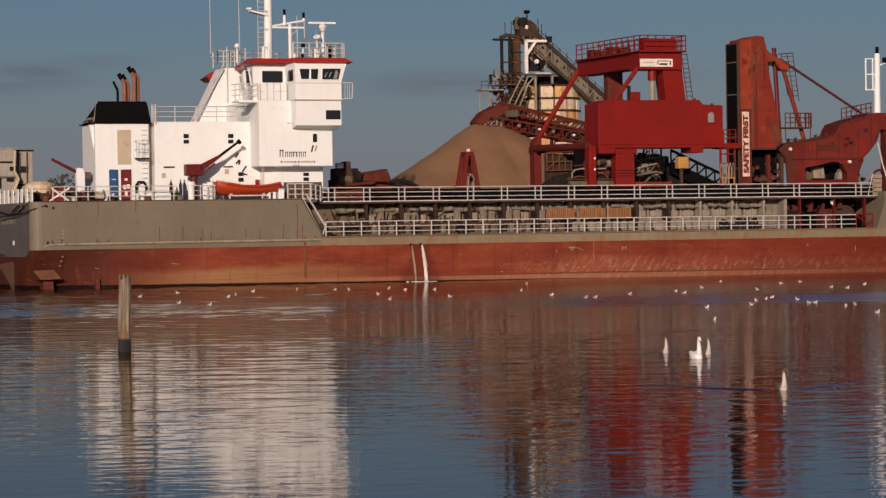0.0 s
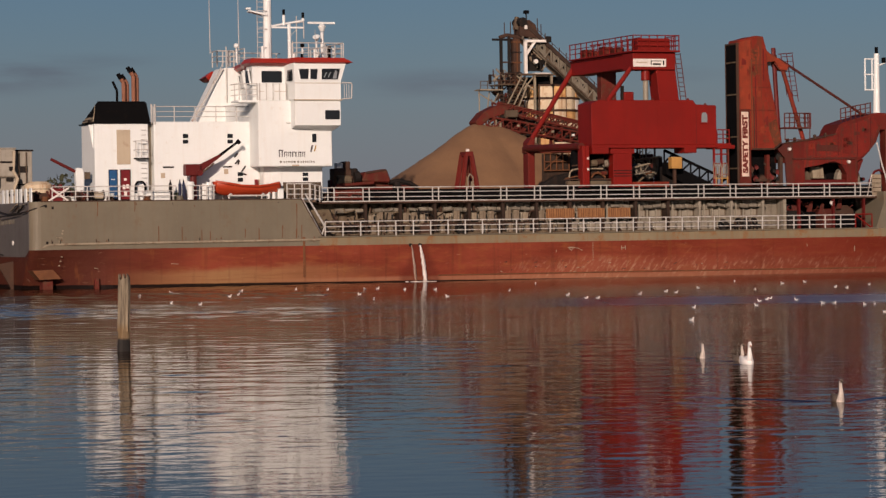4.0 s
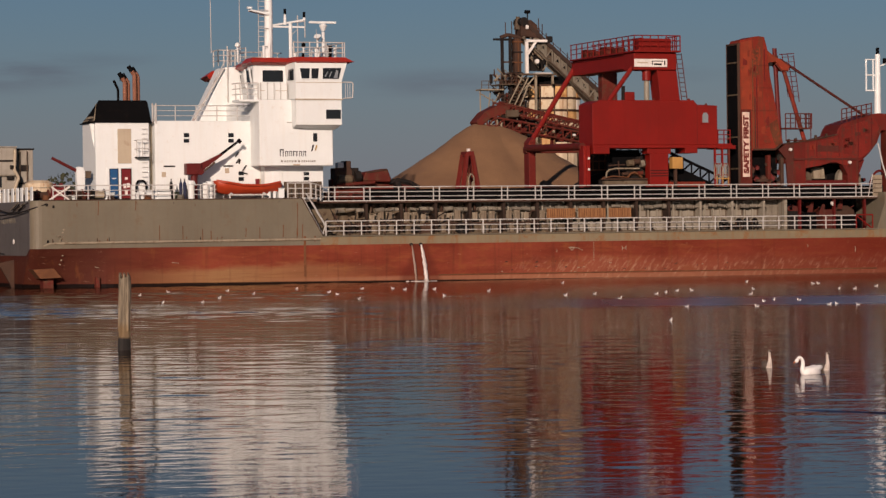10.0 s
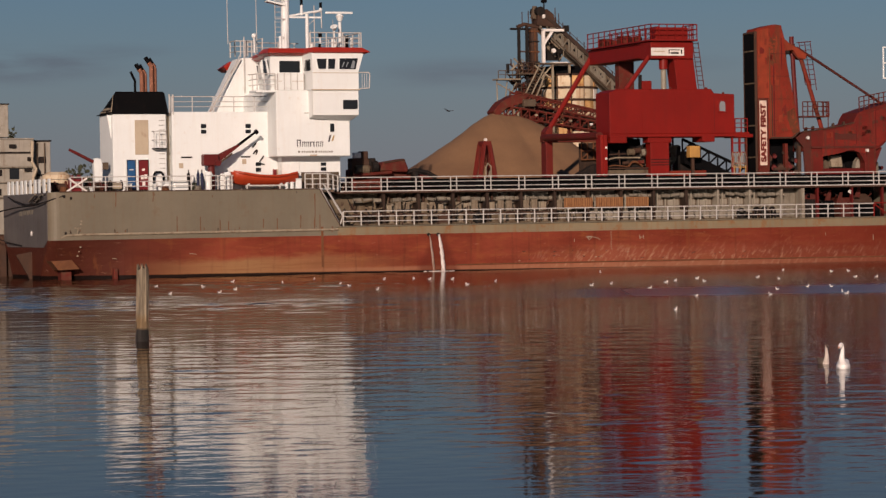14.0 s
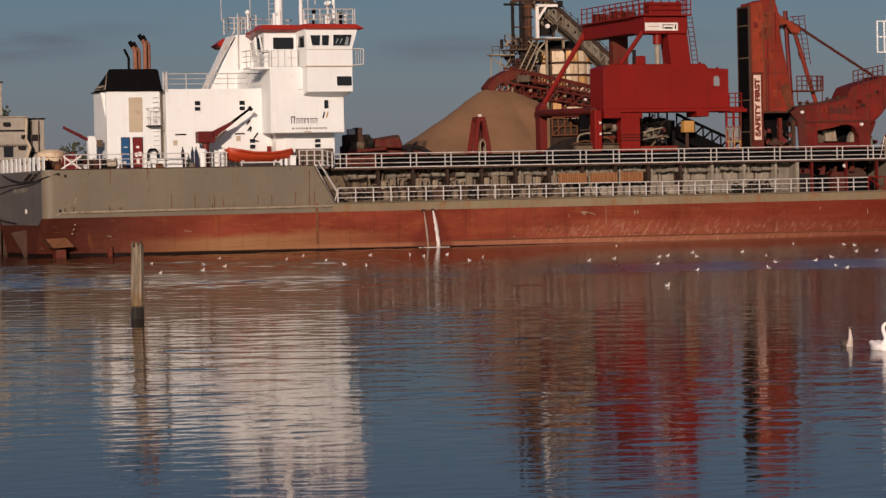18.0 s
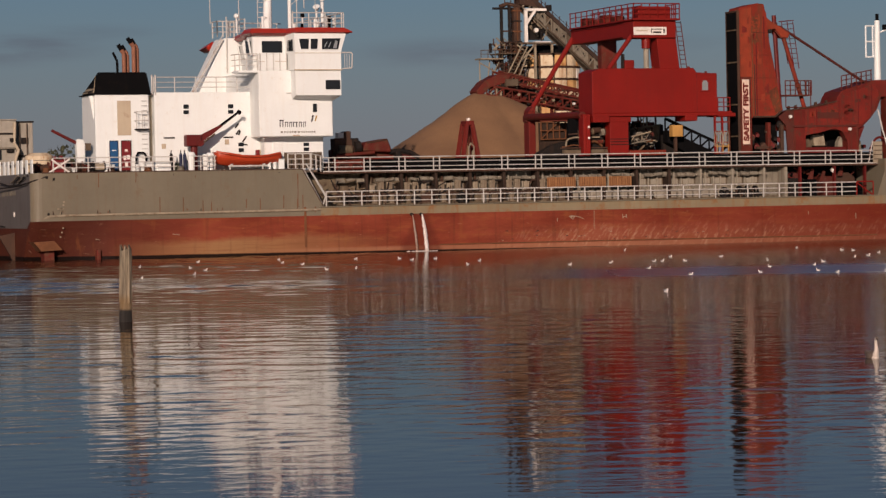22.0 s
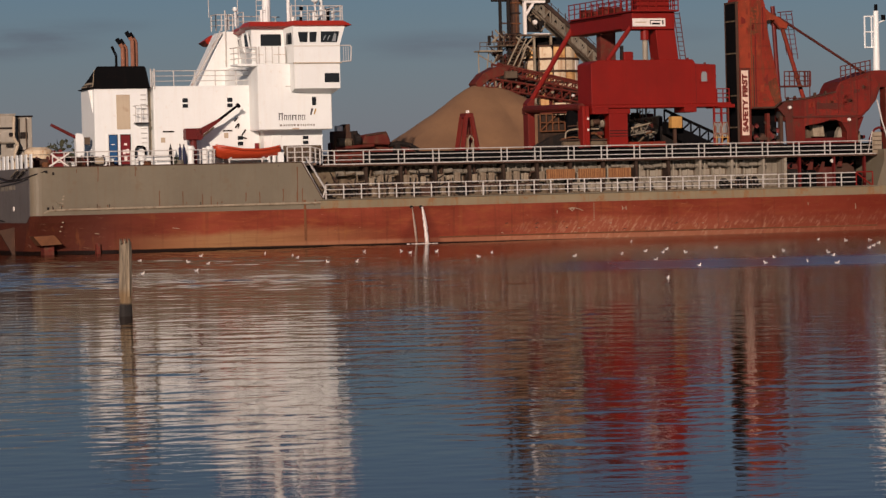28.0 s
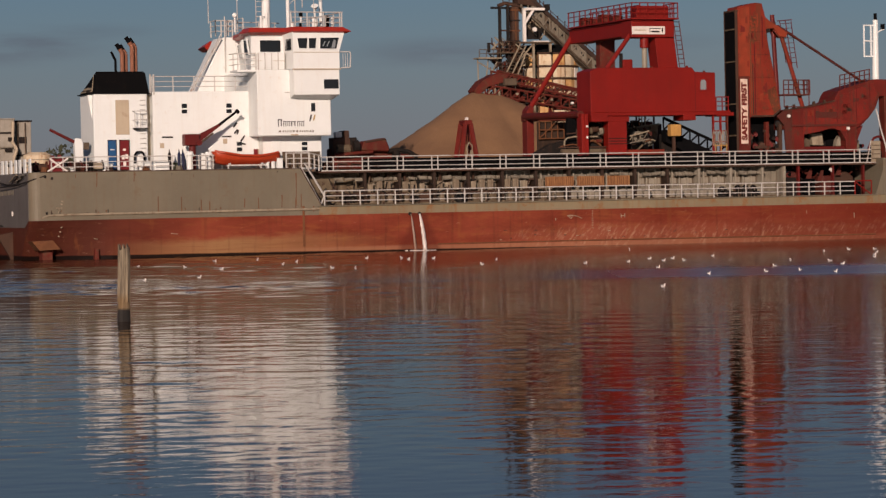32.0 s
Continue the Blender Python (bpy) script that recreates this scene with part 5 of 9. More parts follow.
    for k in range(34):
        u, z = rnd.uniform(28.1, 34.8), rnd.uniform(3.4, 5.4)
        part("deck_machinery", tube(B(), (u, 2.6, z), (u + rnd.uniform(-0.6, 0.6), 2.9, z + rnd.uniform(-0.4, 0.4)), rnd.uniform(0.04, 0.12), 7), rnd.choice((DARKSTEEL, DARKSTEEL, BLACK, BLACK, BROWNRED)), ship)
    for k in range(40):
        u = -9.4 + 10.5 * rnd.random()
        z = rnd.uniform(3.5, 5.3)
        part("pipe_bend", chain(B(), [(u, 1.4, z), (u + rnd.uniform(-0.2, 0.5), 1.4, z - rnd.uniform(0.1, 0.8)), (u + rnd.uniform(0.2, 0.9), 1.45, z - rnd.uniform(0.0, 0.5))], rnd.uniform(0.03, 0.06), 6), rnd.choice((RUST, DARKSTEEL, DARKSTEEL, OLIVE)), ship)
    for k in range(9):
        u = -8.2 + 1.0 * k
        part("rail_pipe", chain(B(), [(u, 1.8, 5.72), (u + 0.1, 1.8, 6.2), (u + 0.8, 1.9, 6.25 + rnd.uniform(-0.2, 0.2))], 0.07, 6), rnd.choice((RUST, DARKSTEEL)), ship)
    part("work_lamp", tube(B(), (31.9, 1.3, 5.2), (31.9, 1.5, 5.25), 0.14, 10), SIGNWHITE, ship)
    # stair from the raised stern down to the main deck
    st = part("deck_stair", chain(B(), [(-10.3, 0.35, 5.9), (-8.9, 0.35, 3.35)], 0.07), RAILWHITE, ship, "white steel stair")
    bm = B()
    chain(bm, [(-10.1, 0.35, 6.3), (-8.7, 0.35, 4.0), (-8.9, 0.35, 3.4)], 0.045)
    chain(bm, [(-9.85, 0.75, 6.2), (-8.5, 0.75, 4.0)], 0.045)
    part("hand_rail", bm, RAILWHITE, st)
    step = mesh_of("tread", box(B(), -0.14, 0.14, 0.35, 0.95, -0.02, 0.02), DARKSTEEL)
    for k in range(12):
        again("tread", step, st, -10.25 + 0.115 * k, 0, 5.75 - 0.2 * k)
    # rail linking the stern deck to the walkway
    railing(ship, "link_rail", [(-11.4, 0.4, 5.9), (-9.7, 0.4, 5.9), (-8.6, 1.15, 5.70)], 1.1, 0.55, 0.034)
    railing(ship, "poop_rail", [(-25.6, 0.35, 5.92), (-19.4, 0.35, 5.92)], 1.0, 1.5, 0.03)
    railing(ship, "poop_rail", [(-28.0, 0.45, 5.92), (-25.6, 0.35, 5.92)], 1.0, 0.8, 0.03)
    railing(ship, "poop_rail", [(-18.2, 0.35, 5.92), (-16.6, 0.35, 5.92)], 1.0, 0.5, 0.03)
    # stern rail with flat white boards
    brd = mesh_of("rail_board", box(B(), -0.04, 0.04, -0.32, 0.32, 0.0, 1.0, 0.02), WHITE)
    sr = part("stern_rail", chain(B(), [(-29.36, 0.5, 6.62), (-29.36, 7.5, 6.62), (-29.36, 14.2, 6.62)], 0.04), RAILWHITE, ship, "white boarded stern rail")
    for k in range(10):
        again("rail_board", brd, sr, -29.4, 0.75 + 1.43 * k + 0.08 * (k % 3), 5.85)


cargo_deck()


# ---------------------------------------------------------------- loose things on the stern
def stern_things():
    cr = thing("deck_crane", at(-17.9, 1.2, 5.86), "dark red deck crane with a black raised jib", "crane")
    part("pedestal", tube(B(), (0, 0, 0), (0, 0, 1.8), 0.24, 12), DARKRED, cr)
    part("slew_housing", box(B(), -0.62, 0.45, -0.4, 0.4, 1.75, 2.55, 0.06), DARKRED, cr)
    bm = B()
    prism(bm, [(0.2, 2.1), (0.5, 2.0), (2.0, 3.1), (1.9, 3.22), (0.4, 2.5)], -0.16, 0.16, 0.02)
    part("jib_foot", bm, DARKRED, cr)
    part("jib", tube(B(), (1.5, 0, 2.85), (3.25, 0, 4.1), 0.11, 8, 0.08), BLACK, cr)
    part("jib_head", tube(B(), (3.2, 0, 4.02), (3.35, 0, 4.15), 0.17, 8), BLACK, cr)
    part("ram", tube(B(), (0.4, 0, 1.8), (1.5, 0, 2.6), 0.07, 8), PLANTGREY, cr)
    part("wheel", tube(B(), (0.35, -0.5, 1.95), (0.35, -0.4, 1.95), 0.22, 12), DARKRED, cr)
    # rescue boat on its cradle
    rb = thing("rescue_boat", at(-14.2, 1.15, 5.86), "bright orange rescue boat on a steel cradle", "boat")
    rings = []
    for u, hw, z0, z1 in ((-2.35, 0.55, 0.75, 1.28), (-2.2, 0.75, 0.55, 1.36), (-1.6, 0.85, 0.40, 1.22), (-0.5, 0.9, 0.36, 1.02), (0.8, 0.85, 0.38, 0.98), (1.5, 0.78, 0.44, 1.05), (2.0, 0.66, 0.50, 1.18), (2.35, 0.52, 0.56, 1.24), (2.55, 0.28, 0.68, 1.16)):
        rings.append([(u, -hw, z1), (u, -hw * 0.85, (z0 + z1) / 2), (u, -hw * 0.4, z0), (u, hw * 0.4, z0), (u, hw * 0.85, (z0 + z1) / 2), (u, hw, z1)])
    bm = loft(B(), rings, close=True)
    bmesh.ops.bevel(bm, geom=bm.edges[:], offset=0.04, segments=1, affect="EDGES")
    part("boat_hull", bm, ORANGE, rb, smooth=True)
    bm = B()
    pts = [(-2.3, -0.6, 1.34), (-1.6, -0.88, 1.22), (-0.5, -0.93, 1.03), (0.8, -0.88, 0.99), (1.5, -0.78, 1.06), (2.35, -0.5, 1.22)]
    chain(bm, pts, 0.09, 8)
    part("fender_tube", bm, ORANGE, rb)
    for u in (-1.4, 0.95):
        bm = B()
        chain(bm, [(u, -0.8, 0.0), (u, -0.8, 0.35), (u + 0.15, -0.8, 0.45), (u + 0.15, 0.8, 0.45), (u, 0.8, 0.0)], 0.06)
        part("cradle", bm, RAILWHITE, rb)
    part("cradle_beam", box(B(), -1.5, 1.3, -0.82, -0.7, 0.3, 0.4), RAILWHITE, rb)
    # gas bottles
    for u, mat, lab in ((-19.6, DARKSTEEL, "dark green gas bottle"), (-18.92, NAVY, "dark blue gas bottle"), (-18.65, NAVY, "dark blue gas bottle")):
        g = thing("gas_bottle", at(u, 1.0, 5.86), lab, "gas bottle", "gas bottles on the stern deck")
        part("cylinder", tube(B(), (0, 0, 0), (0, 0, 1.15), 0.12, 10), mat, g)
        part("shoulder", tube(B(), (0, 0, 1.15), (0, 0, 1.35), 0.12, 10, 0.04), mat, g)
        part("valve", tube(B(), (0, 0, 1.35), (0, 0, 1.5), 0.04, 6), DARKSTEEL, g)
    for u, h in ((-18.2, 1.35), (-16.85, 1.3)):
        v = thing("vent_cowl", at(u, 0.9, 5.86), "white mushroom ventilator on the stern deck", "ventilator", "deck ventilators")
        part("trunk", tube(B(), (0, 0, 0), (0, 0, h - 0.2), 0.22, 10), WHITE, v)
        part("cap", tube(B(), (0, 0, h - 0.25), (0, 0, h), 0.32, 10, 0.22), WHITE, v)
    # small red jib with its white pedestal on the after deck
    jc = thing("stores_crane", at(-25.5, 3.0, 5.86), "white stores crane with a dark red jib", "crane")
    part("pedestal", prism(B(), [(-0.14, 0.0), (0.14, 0.0), (0.16, 0.6), (0.30, 0.95), (0.32, 2.0), (0.22, 2.35), (-0.22, 2.4), (-0.30, 2.05), (-0.26, 0.95), (-0.15, 0.6)], -0.28, 0.28, 0.05), WHITE, jc)
    part("slew_ring", tube(B(), (0, 0, 0.0), (0, 0, 0.18), 0.42, 14), DARKSTEEL, jc)
    part("jib", tube(B(), (-0.2, 0, 2.1), (-1.95, 0, 3.0), 0.12, 8, 0.1), DARKRED, jc)
    part("control_box", box(B(), 0.3, 0.75, -0.2, 0.2, 1.6, 2.1, 0.03), PLANTGREY, jc)
    tk = thing("deck_tank", at(-28.0, 4.5, 5.86), "cream round tank on the after deck", "tank")
    part("shell", tube(B(), (0, 0, 0), (0, 0, 1.28), 0.98, 20), SILO, tk)
    part("dome", tube(B(), (0, 0, 1.28), (0, 0, 1.5), 0.98, 20, 0.6), SILO, tk)
    for z in (0.45, 0.95):
        part("tank_band", tube(B(), (0, 0, z), (0, 0, z + 0.05), 1.0, 20), LAGGING, tk)
    for u, w, r, mat in ((-28.2, 1.2, 0.34, BROWNRUN), (-26.9, 0.9, 0.3, LAGGING), (-23.9, 0.9, 0.3, RUST), (-21.3, 0.85, 0.26, BROWNRUN), (-19.0, 0.8, 0.25, LAGGING)):
        rc = thing("rope_coil", at(u, w, 5.86), "coil of worn mooring rope on the stern deck", "rope", "rope coils on the stern deck")
        for j in range(4):
            ring = [[((r - 0.02 * j + 0.05 * math.cos(q)) * math.cos(p), (r - 0.02 * j + 0.05 * math.cos(q)) * math.sin(p), 0.05 + 0.1 * j + 0.05 * math.sin(q)) for q in [2 * math.pi * i / 6 for i in range(6)]] for p in [2 * math.pi * i / 14 for i in range(15)]]
            part("turn", loft(B(), ring, close=True, cap=False), mat, rc)
    # red rope stopper behind a white crossed guard
    lb = thing("rope_stopper", at(-27.5, 0.75, 5.86), "red and white rope stopper with a crossed guard", "stopper")
    part("body", box(B(), -0.55, 0.45, -0.2, 0.3, 0.0, 0.95, 0.08), DOORRED, lb)
    for a0, a1 in ((-0.75, 0.65), (0.6, -0.6)):
        part("guard_bar", tube(B(), (a0, -0.3, 0.1), (a1, -0.3, 0.98), 0.065, 6), SIGNWHITE, lb)
    for x, z in ((-0.35, 1.05), (0.1, 1.1), (0.35, 0.95)):
        part("sheave", tube(B(), (x, -0.22, z), (x, -0.05, z), 0.14, 10), DOORRED, lb)
    part("coil", tube(B(), (-0.95, -0.1, 0.0), (-0.9, -0.1, 0.4), 0.22, 10), BROWNRUN, lb)
    for u, w, mat, lab in ((-24.7, 1.1, DARKSTEEL, "dark mooring winch with a rope drum"), (-26.1, 1.5, RUSTRED, "rusty red mooring winch with a rope drum"), (-28.3, 2.2, RUSTRED, "rusty red mooring winch with a rope drum")):
        wi = thing("mooring_winch", at(u, w, 5.86), lab, "winch", "winches on the stern deck")
        part("drum", tube(B(), (-0.35, 0, 0.42), (0.35, 0, 0.42), 0.26, 14), BEIGE if mat is DARKSTEEL else RUST, wi, "rope on the drum")
        for x in (-0.38, 0.38):
            part("flange", tube(B(), (x - 0.03, 0, 0.42), (x + 0.03, 0, 0.42), 0.42, 16), mat, wi)
        part("motor", tube(B(), (0.45, 0, 0.42), (0.85, 0, 0.42), 0.18, 10), mat, wi)
        for x in (-0.5, 0.5):
            part("foot", prism(B(), [(x - 0.06, 0), (x + 0.06, 0), (x + 0.04, 0.5), (x - 0.04, 0.5)], -0.3, 0.3), mat, wi)
    for u, w, q in ((-26.7, 2.4, 0.5), (-25.9, 2.6, 0.42), (-24.9, 2.2, 0.5), (-28.9, 2.0, 0.4)):
        fb = thing("fairlead_block", at(u, w, 5.86), "dark greasy fairlead block on the stern deck", "fairlead", "fairleads on the stern deck")
        part("base", box(B(), -q, q, -0.3, 0.3, 0, 0.16, 0.03), DARKSTEEL, fb)
        for x in (-0.6 * q, 0.0, 0.6 * q):
            part("roller", tube(B(), (x, 0, 0.16), (x, 0, 0.62), 0.11, 10), RUST, fb)
        part("top_bar", box(B(), -q, q, -0.16, 0.16, 0.62, 0.74, 0.03), DARKSTEEL, fb)
    for u, w, mat in ((-27.35, 1.0, DARKSTEEL), (-27.0, 1.0, DARKSTEEL), (-22.0, 0.9, WHITE), (-20.6, 0.9, DARKSTEEL), (-12.6, 0.9, WHITE), (-12.2, 0.9, WHITE)):
        bo = thing("bollard", at(u, w, 5.86), "steel mooring bollard on the stern deck", "bollard", "bollards on the stern deck")
        part("post", tube(B(), (0, 0, 0), (0, 0, 0.5), 0.13, 10), mat, bo)
        part("cap", tube(B(), (0, 0, 0.5), (0, 0, 0.58), 0.18, 10), mat, bo)
    for u, w, s, h, mat, lab in ((-26.9, 1.2, 0.55, 0.35, WHITE, "white locker"), (-21.0, 1.1, 0.4, 0.7, WHITE, "white deck locker"), (-20.2, 1.0, 0.5, 0.6, WHITE, "white hose locker"), (-24.0, 1.1, 0.35, 0.55, WHITE, "white deck locker"), (-19.35, 1.4, 0.5, 0.55, GREENCANVAS, "green canvas covered locker"), (-11.75, 1.0, 0.2, 0.75, WHITE, "white deck locker")):
        o = thing("deck_locker", at(u, w, 5.86), lab + " on the stern deck", "locker", "lockers on the stern deck")
        part("body", box(B(), -s, s, -0.35, 0.35, 0, h, 0.04), mat, o)
        part("lid", box(B(), -s - 0.03, s + 0.03, -0.38, 0.38, h, h + 0.06, 0.02), mat, o)


stern_things()


# ---------------------------------------------------------------- travelling unloader across the hold
def gantry():
    g = thing("travelling_gantry", SHIP, "bright red gantry unloader that straddles the hold", "gantry")
    W0, W1 = 1.5, 13.0
    body = part("machine_house", prism(B(), [(12.3, 9.65), (22.4, 9.65), (22.4, 12.56), (20.75, 12.62), (20.5, 12.95), (12.9, 12.92), (12.3, 12.68)], W0, 4.0, 0.04), CRANERED, g, "smooth red machine house")
    fr = part("cab_window", box(B(), 21.05, 21.70, 1.44, 1.51, 11.2, 12.12, 0.02), CRANERED, body)
    # sky seen through the glass is painted into the pane
    part("pane", prism(B(), [(21.14, 11.3), (21.61, 11.3), (21.61, 11.85), (21.5, 12.03), (21.25, 12.03), (21.14, 11.85)], 1.42, 1.45), PALEPANE, fr, "window pane painted pale as the sky behind it")
    part("sill_beam", box(B(), 12.25, 22.5, 1.42, 4.1, 9.42, 9.66, 0.03), CRANERED, g)
    part("corner_block", box(B(), 12.3, 13.6, 1.4, 3.2, 9.0, 9.5, 0.03), CRANERED, g)
    for u0, u1, w, z0 in ((11.55, 12.1, 1.5, 5.7),):
        lg = part("near_leg", box(B(), u0, u1, w, w + 0.9, z0 + 0.3, 9.6, 0.04), CRANERED, g)
        part("bogie", box(B(), u0 - 0.35, u1 + 0.35, w - 0.05, w + 0.7, z0 + 0.02, z0 + 0.55, 0.05), RUSTRED, lg)
        part("wheel", tube(B(), (u0 + 0.2, w - 0.1, z0 + 0.26), (u0 + 0.2, w + 0.1, z0 + 0.26), 0.25, 12), DARKSTEEL, lg)
    part("leg_rib", box(B(), 11.75, 11.88, 1.42, 1.52, 6.2, 9.6), CRANERED, g)
    part("leg_lamp", box(B(), 11.85, 12.0, 1.38, 1.5, 8.6, 8.75), SIGNWHITE, g)
    part("leg_lamp", box(B(), 11.85, 12.0, 1.38, 1.5, 7.8, 7.95), SIGNWHITE, g)
    for u0, u1 in ((11.85, 12.42), (18.0, 19.2)):
        lg = part("far_leg", box(B(), u0, u1, W1 - 0.5, W1 + 0.5, 5.8, 10.2, 0.04), DULLRED, g)
        part("leg_cap", prism(B(), [(u0, 10.2), (u1, 10.2), (u1, 10.45), (u0 + 0.35, 10.6)], W1 - 0.5, W1 + 0.5), DULLRED, lg)
    part("far_sill", box(B(), 11.7, 19.2, W1 - 0.35, W1 + 0.35, 9.4, 9.9, 0.03), RUSTRED, g)
    part("cross_tube", tube(B(), (11.9, W1, 9.75), (11.7, 2.0, 9.55), 0.28, 12), BOOMRED, g)
    part("low_tube", tube(B(), (12.2, W1, 6.6), (11.6, 2.0, 6.3), 0.22, 10), RUSTRED, g)
    part("far_brace", tube(B(), (12.2, W1, 10.2), (16.0, W1, 16.0), 0.19, 8), CRANERED, g)
    part("near_brace", tube(B(), (13.8, 1.9, 12.9), (15.9, 1.9, 15.6), 0.17, 8), CRANERED, g)
    part("far_post", box(B(), 18.1, 19.3, W1 - 0.4, W1 + 0.4, 9.9, 15.4, 0.04), RUSTRED, g)
    # head beam over the hold
    hb = part("head_beam", box(B(), 15.75, 17.2, 1.4, W1 + 0.1, 15.3, 16.42, 0.05), CRANERED, g, "red box beam over the hold")
    part("beam_lip", box(B(), 15.65, 17.3, 1.3, W1 + 0.2, 16.30, 16.42, 0.02), CRANERED, hb)
    part("near_head", box(B(), 15.6, 19.05, 1.35, 3.2, 15.15, 16.42, 0.04), CRANERED, g)
    # near tower from the house to the head beam
    part("head_tower", prism(B(), [(17.45, 16.15), (19.0, 16.15), (19.4, 12.9), (17.8, 12.9)], 1.55, 3.0, 0.03), CRANERED, g)
    cy = part("hoist_cylinder", tube(B(), (16.85, 1.9, 12.9), (16.85, 1.9, 14.6), 0.2, 12), COAMING, g, "pale hoist cylinder")
    part("cylinder_head", tube(B(), (16.85, 1.9, 14.4), (16.85, 1.9, 15.2), 0.33, 12), CRANERED, cy)
    sg = part("sign_board", box(B(), 15.6, 18.25, 1.26, 1.33, 15.36, 15.95, 0.02), SIGNWHITE, g, "white maker's sign")
    for a, b, z0, z1, mat in ((15.8, 16.7, 15.63, 15.70, BEIGE), (17.0, 17.06, 15.5, 15.82, BLACK), (17.06, 17.9, 15.76, 15.82, BLACK), (17.15, 17.8, 15.5, 15.62, BLACK), (17.98, 18.08, 15.5, 15.82, BLACK)):
        part("sign_bar", box(B(), a, b, 1.245, 1.262, z0, z1), mat, sg)
    pf = part("platform", box(B(), 15.45, 19.25, 1.0, 3.6, 16.44, 16.56), CRANERED, g)
    pa = part("gangway", box(B(), 15.45, 17.3, 3.6, W1 - 0.2, 16.44, 16.54), CRANERED, g)
    railing(pf, "platform_rail", [(15.5, 1.05, 16.55), (19.2, 1.05, 16.55), (19.2, 3.5, 16.55)], 1.1, 0.65, 0.03, material=CRANERED)
    railing(pa, "platform_rail", [(15.5, 1.05, 16.55), (15.5, W1 - 0.3, 16.55)], 1.1, 1.05, 0.03, material=CRANERED)
    railing(pa, "platform_rail", [(17.25, 3.6, 16.55), (17.25, W1 - 0.3, 16.55)], 1.1, 1.05, 0.03, material=CRANERED)
    part("switch_cabin", box(B(), 16.0, 18.6, 1.3, 2.4, 16.56, 17.45, 0.03), CRANERED, g)
    for w, h in ((5, 0.5), (7, 0.7), (8.6, 0.45), (10.5, 0.7)):
        part("motor_block", box(B(), 15.8, 16.6, w, w + 0.9, 16.5, 16.5 + h, 0.05), RUSTRED, g)
    # caged ladder on the forward side of the tower
    bm = B()
    for du in (0.0, 0.45):
        tube(bm, (19.1 + du, 1.6, 16.4), (19.55 + du, 1.6, 12.9), 0.035, 6)
    for k in range(11):
        t = k / 10
        tube(bm, (19.1 + 0.45 * t, 1.6, 16.3 - 3.4 * t), (19.55 + 0.45 * t, 1.6, 16.3 - 3.4 * t), 0.025, 6)
    part("ladder", bm, RUSTRED, g, "dark red caged ladder")
    for u, z in ((13.2, 12.92), (14.3, 12.93), (17.3, 12.94), (19.3, 12.94), (20.2, 12.94), (21.6, 12.58)):
        part("lifting_lug", prism(B(), [(u - 0.12, z - 0.03), (u + 0.12, z - 0.03), (u + 0.06, z + 0.14), (u - 0.06, z + 0.14)], 1.7, 1.78), BOOMRED, g)
    for u in (14.9, 17.6, 20.3):
        part("wall_seam", box(B(), u, u + 0.02, 1.488, 1.5, 9.7, 12.5), CRANERED, body)
    part("door_seam", box(B(), 20.72, 20.75, 1.486, 1.5, 9.7, 12.5), DARKRED, body)
    part("winch", box(B(), 15.1, 15.85, 1.8, 2.6, 12.9, 13.55, 0.05), CRANERED, g, "red winch housing")
    part("winch_post", box(B(), 14.95, 15.15, 2.0, 2.2, 12.9, 14.0), DARKSTEEL, g)
    part("top_lug", box(B(), 18.3, 18.7, 1.6, 2.2, 12.9, 13.1, 0.03), CRANERED, g)
    # what hangs below the house
    # far side frame below the house: sill, posts and rusty screens
    part("far_base", box(B(), 11.8, 23.6, W1 - 0.4, W1 + 0.4, 5.75, 6.75, 0.04), RUSTRED, g, "rusty far base beam")
    rnd = random.Random(77)
    for k in range(9):
        u = 16.2 + 0.74 * k
        part("far_screen", box(B(), u, u + 0.72, W1 - 1.2 + 0.05 * (k % 2), W1 - 1.1 + 0.05 * (k % 2), 6.6, 9.3 + rnd.uniform(-0.3, 0.15), 0.02), (RUSTRED, RUST, BOOMRED, RUST, DARKSTEEL)[k % 5], g)
        part("screen_post", box(B(), u - 0.05, u + 0.05, W1 - 1.4, W1 - 1.25, 5.8, 9.7), DARKSTEEL if k % 2 else RUSTRED, g)
    part("hopper", prism(B(), [(17.6, 8.6), (20.3, 8.9), (20.2, 7.8), (19.4, 7.0), (18.6, 7.0), (17.4, 8.2)], 7.0, 8.6, 0.05), LAGGING, g, "dusty grey hopper under the house")
    part("hopper_rim", tube(B(), (17.5, 6.95, 8.6), (20.35, 6.95, 8.92), 0.08, 6), CHEEK, g)
    part("inner_post", box(B(), 16.3, 17.55, W1 - 4.4, W1 - 3.6, 12.9, 15.4, 0.04), RUSTRED, g)
    part("control_box", box(B(), 18.7, 19.55, 1.5, 2.1, 7.9, 8.75, 0.03), YELLOW, g, "ochre control box")
    part("box_post", box(B(), 18.95, 19.15, 1.7, 1.9, 5.75, 7.9), RUST, g)
    part("corner_block", box(B(), 19.7, 20.7, 1.4, 3.2, 9.05, 9.5, 0.03), CRANERED, g)
    part("sill_beam", box(B(), 22.4, 23.9, 1.5, 3.4, 9.35, 9.62, 0.03), CRANERED, g)
    # conveyor truss that slopes forward from under the house
    for dz in (0.0, 0.9):
        part("truss_chord", tube(B(), (18.9, 3.2, 8.4 + dz), (24.0, 3.2, 6.2 + dz), 0.11, 6), BLACK, g)
    bm = B()
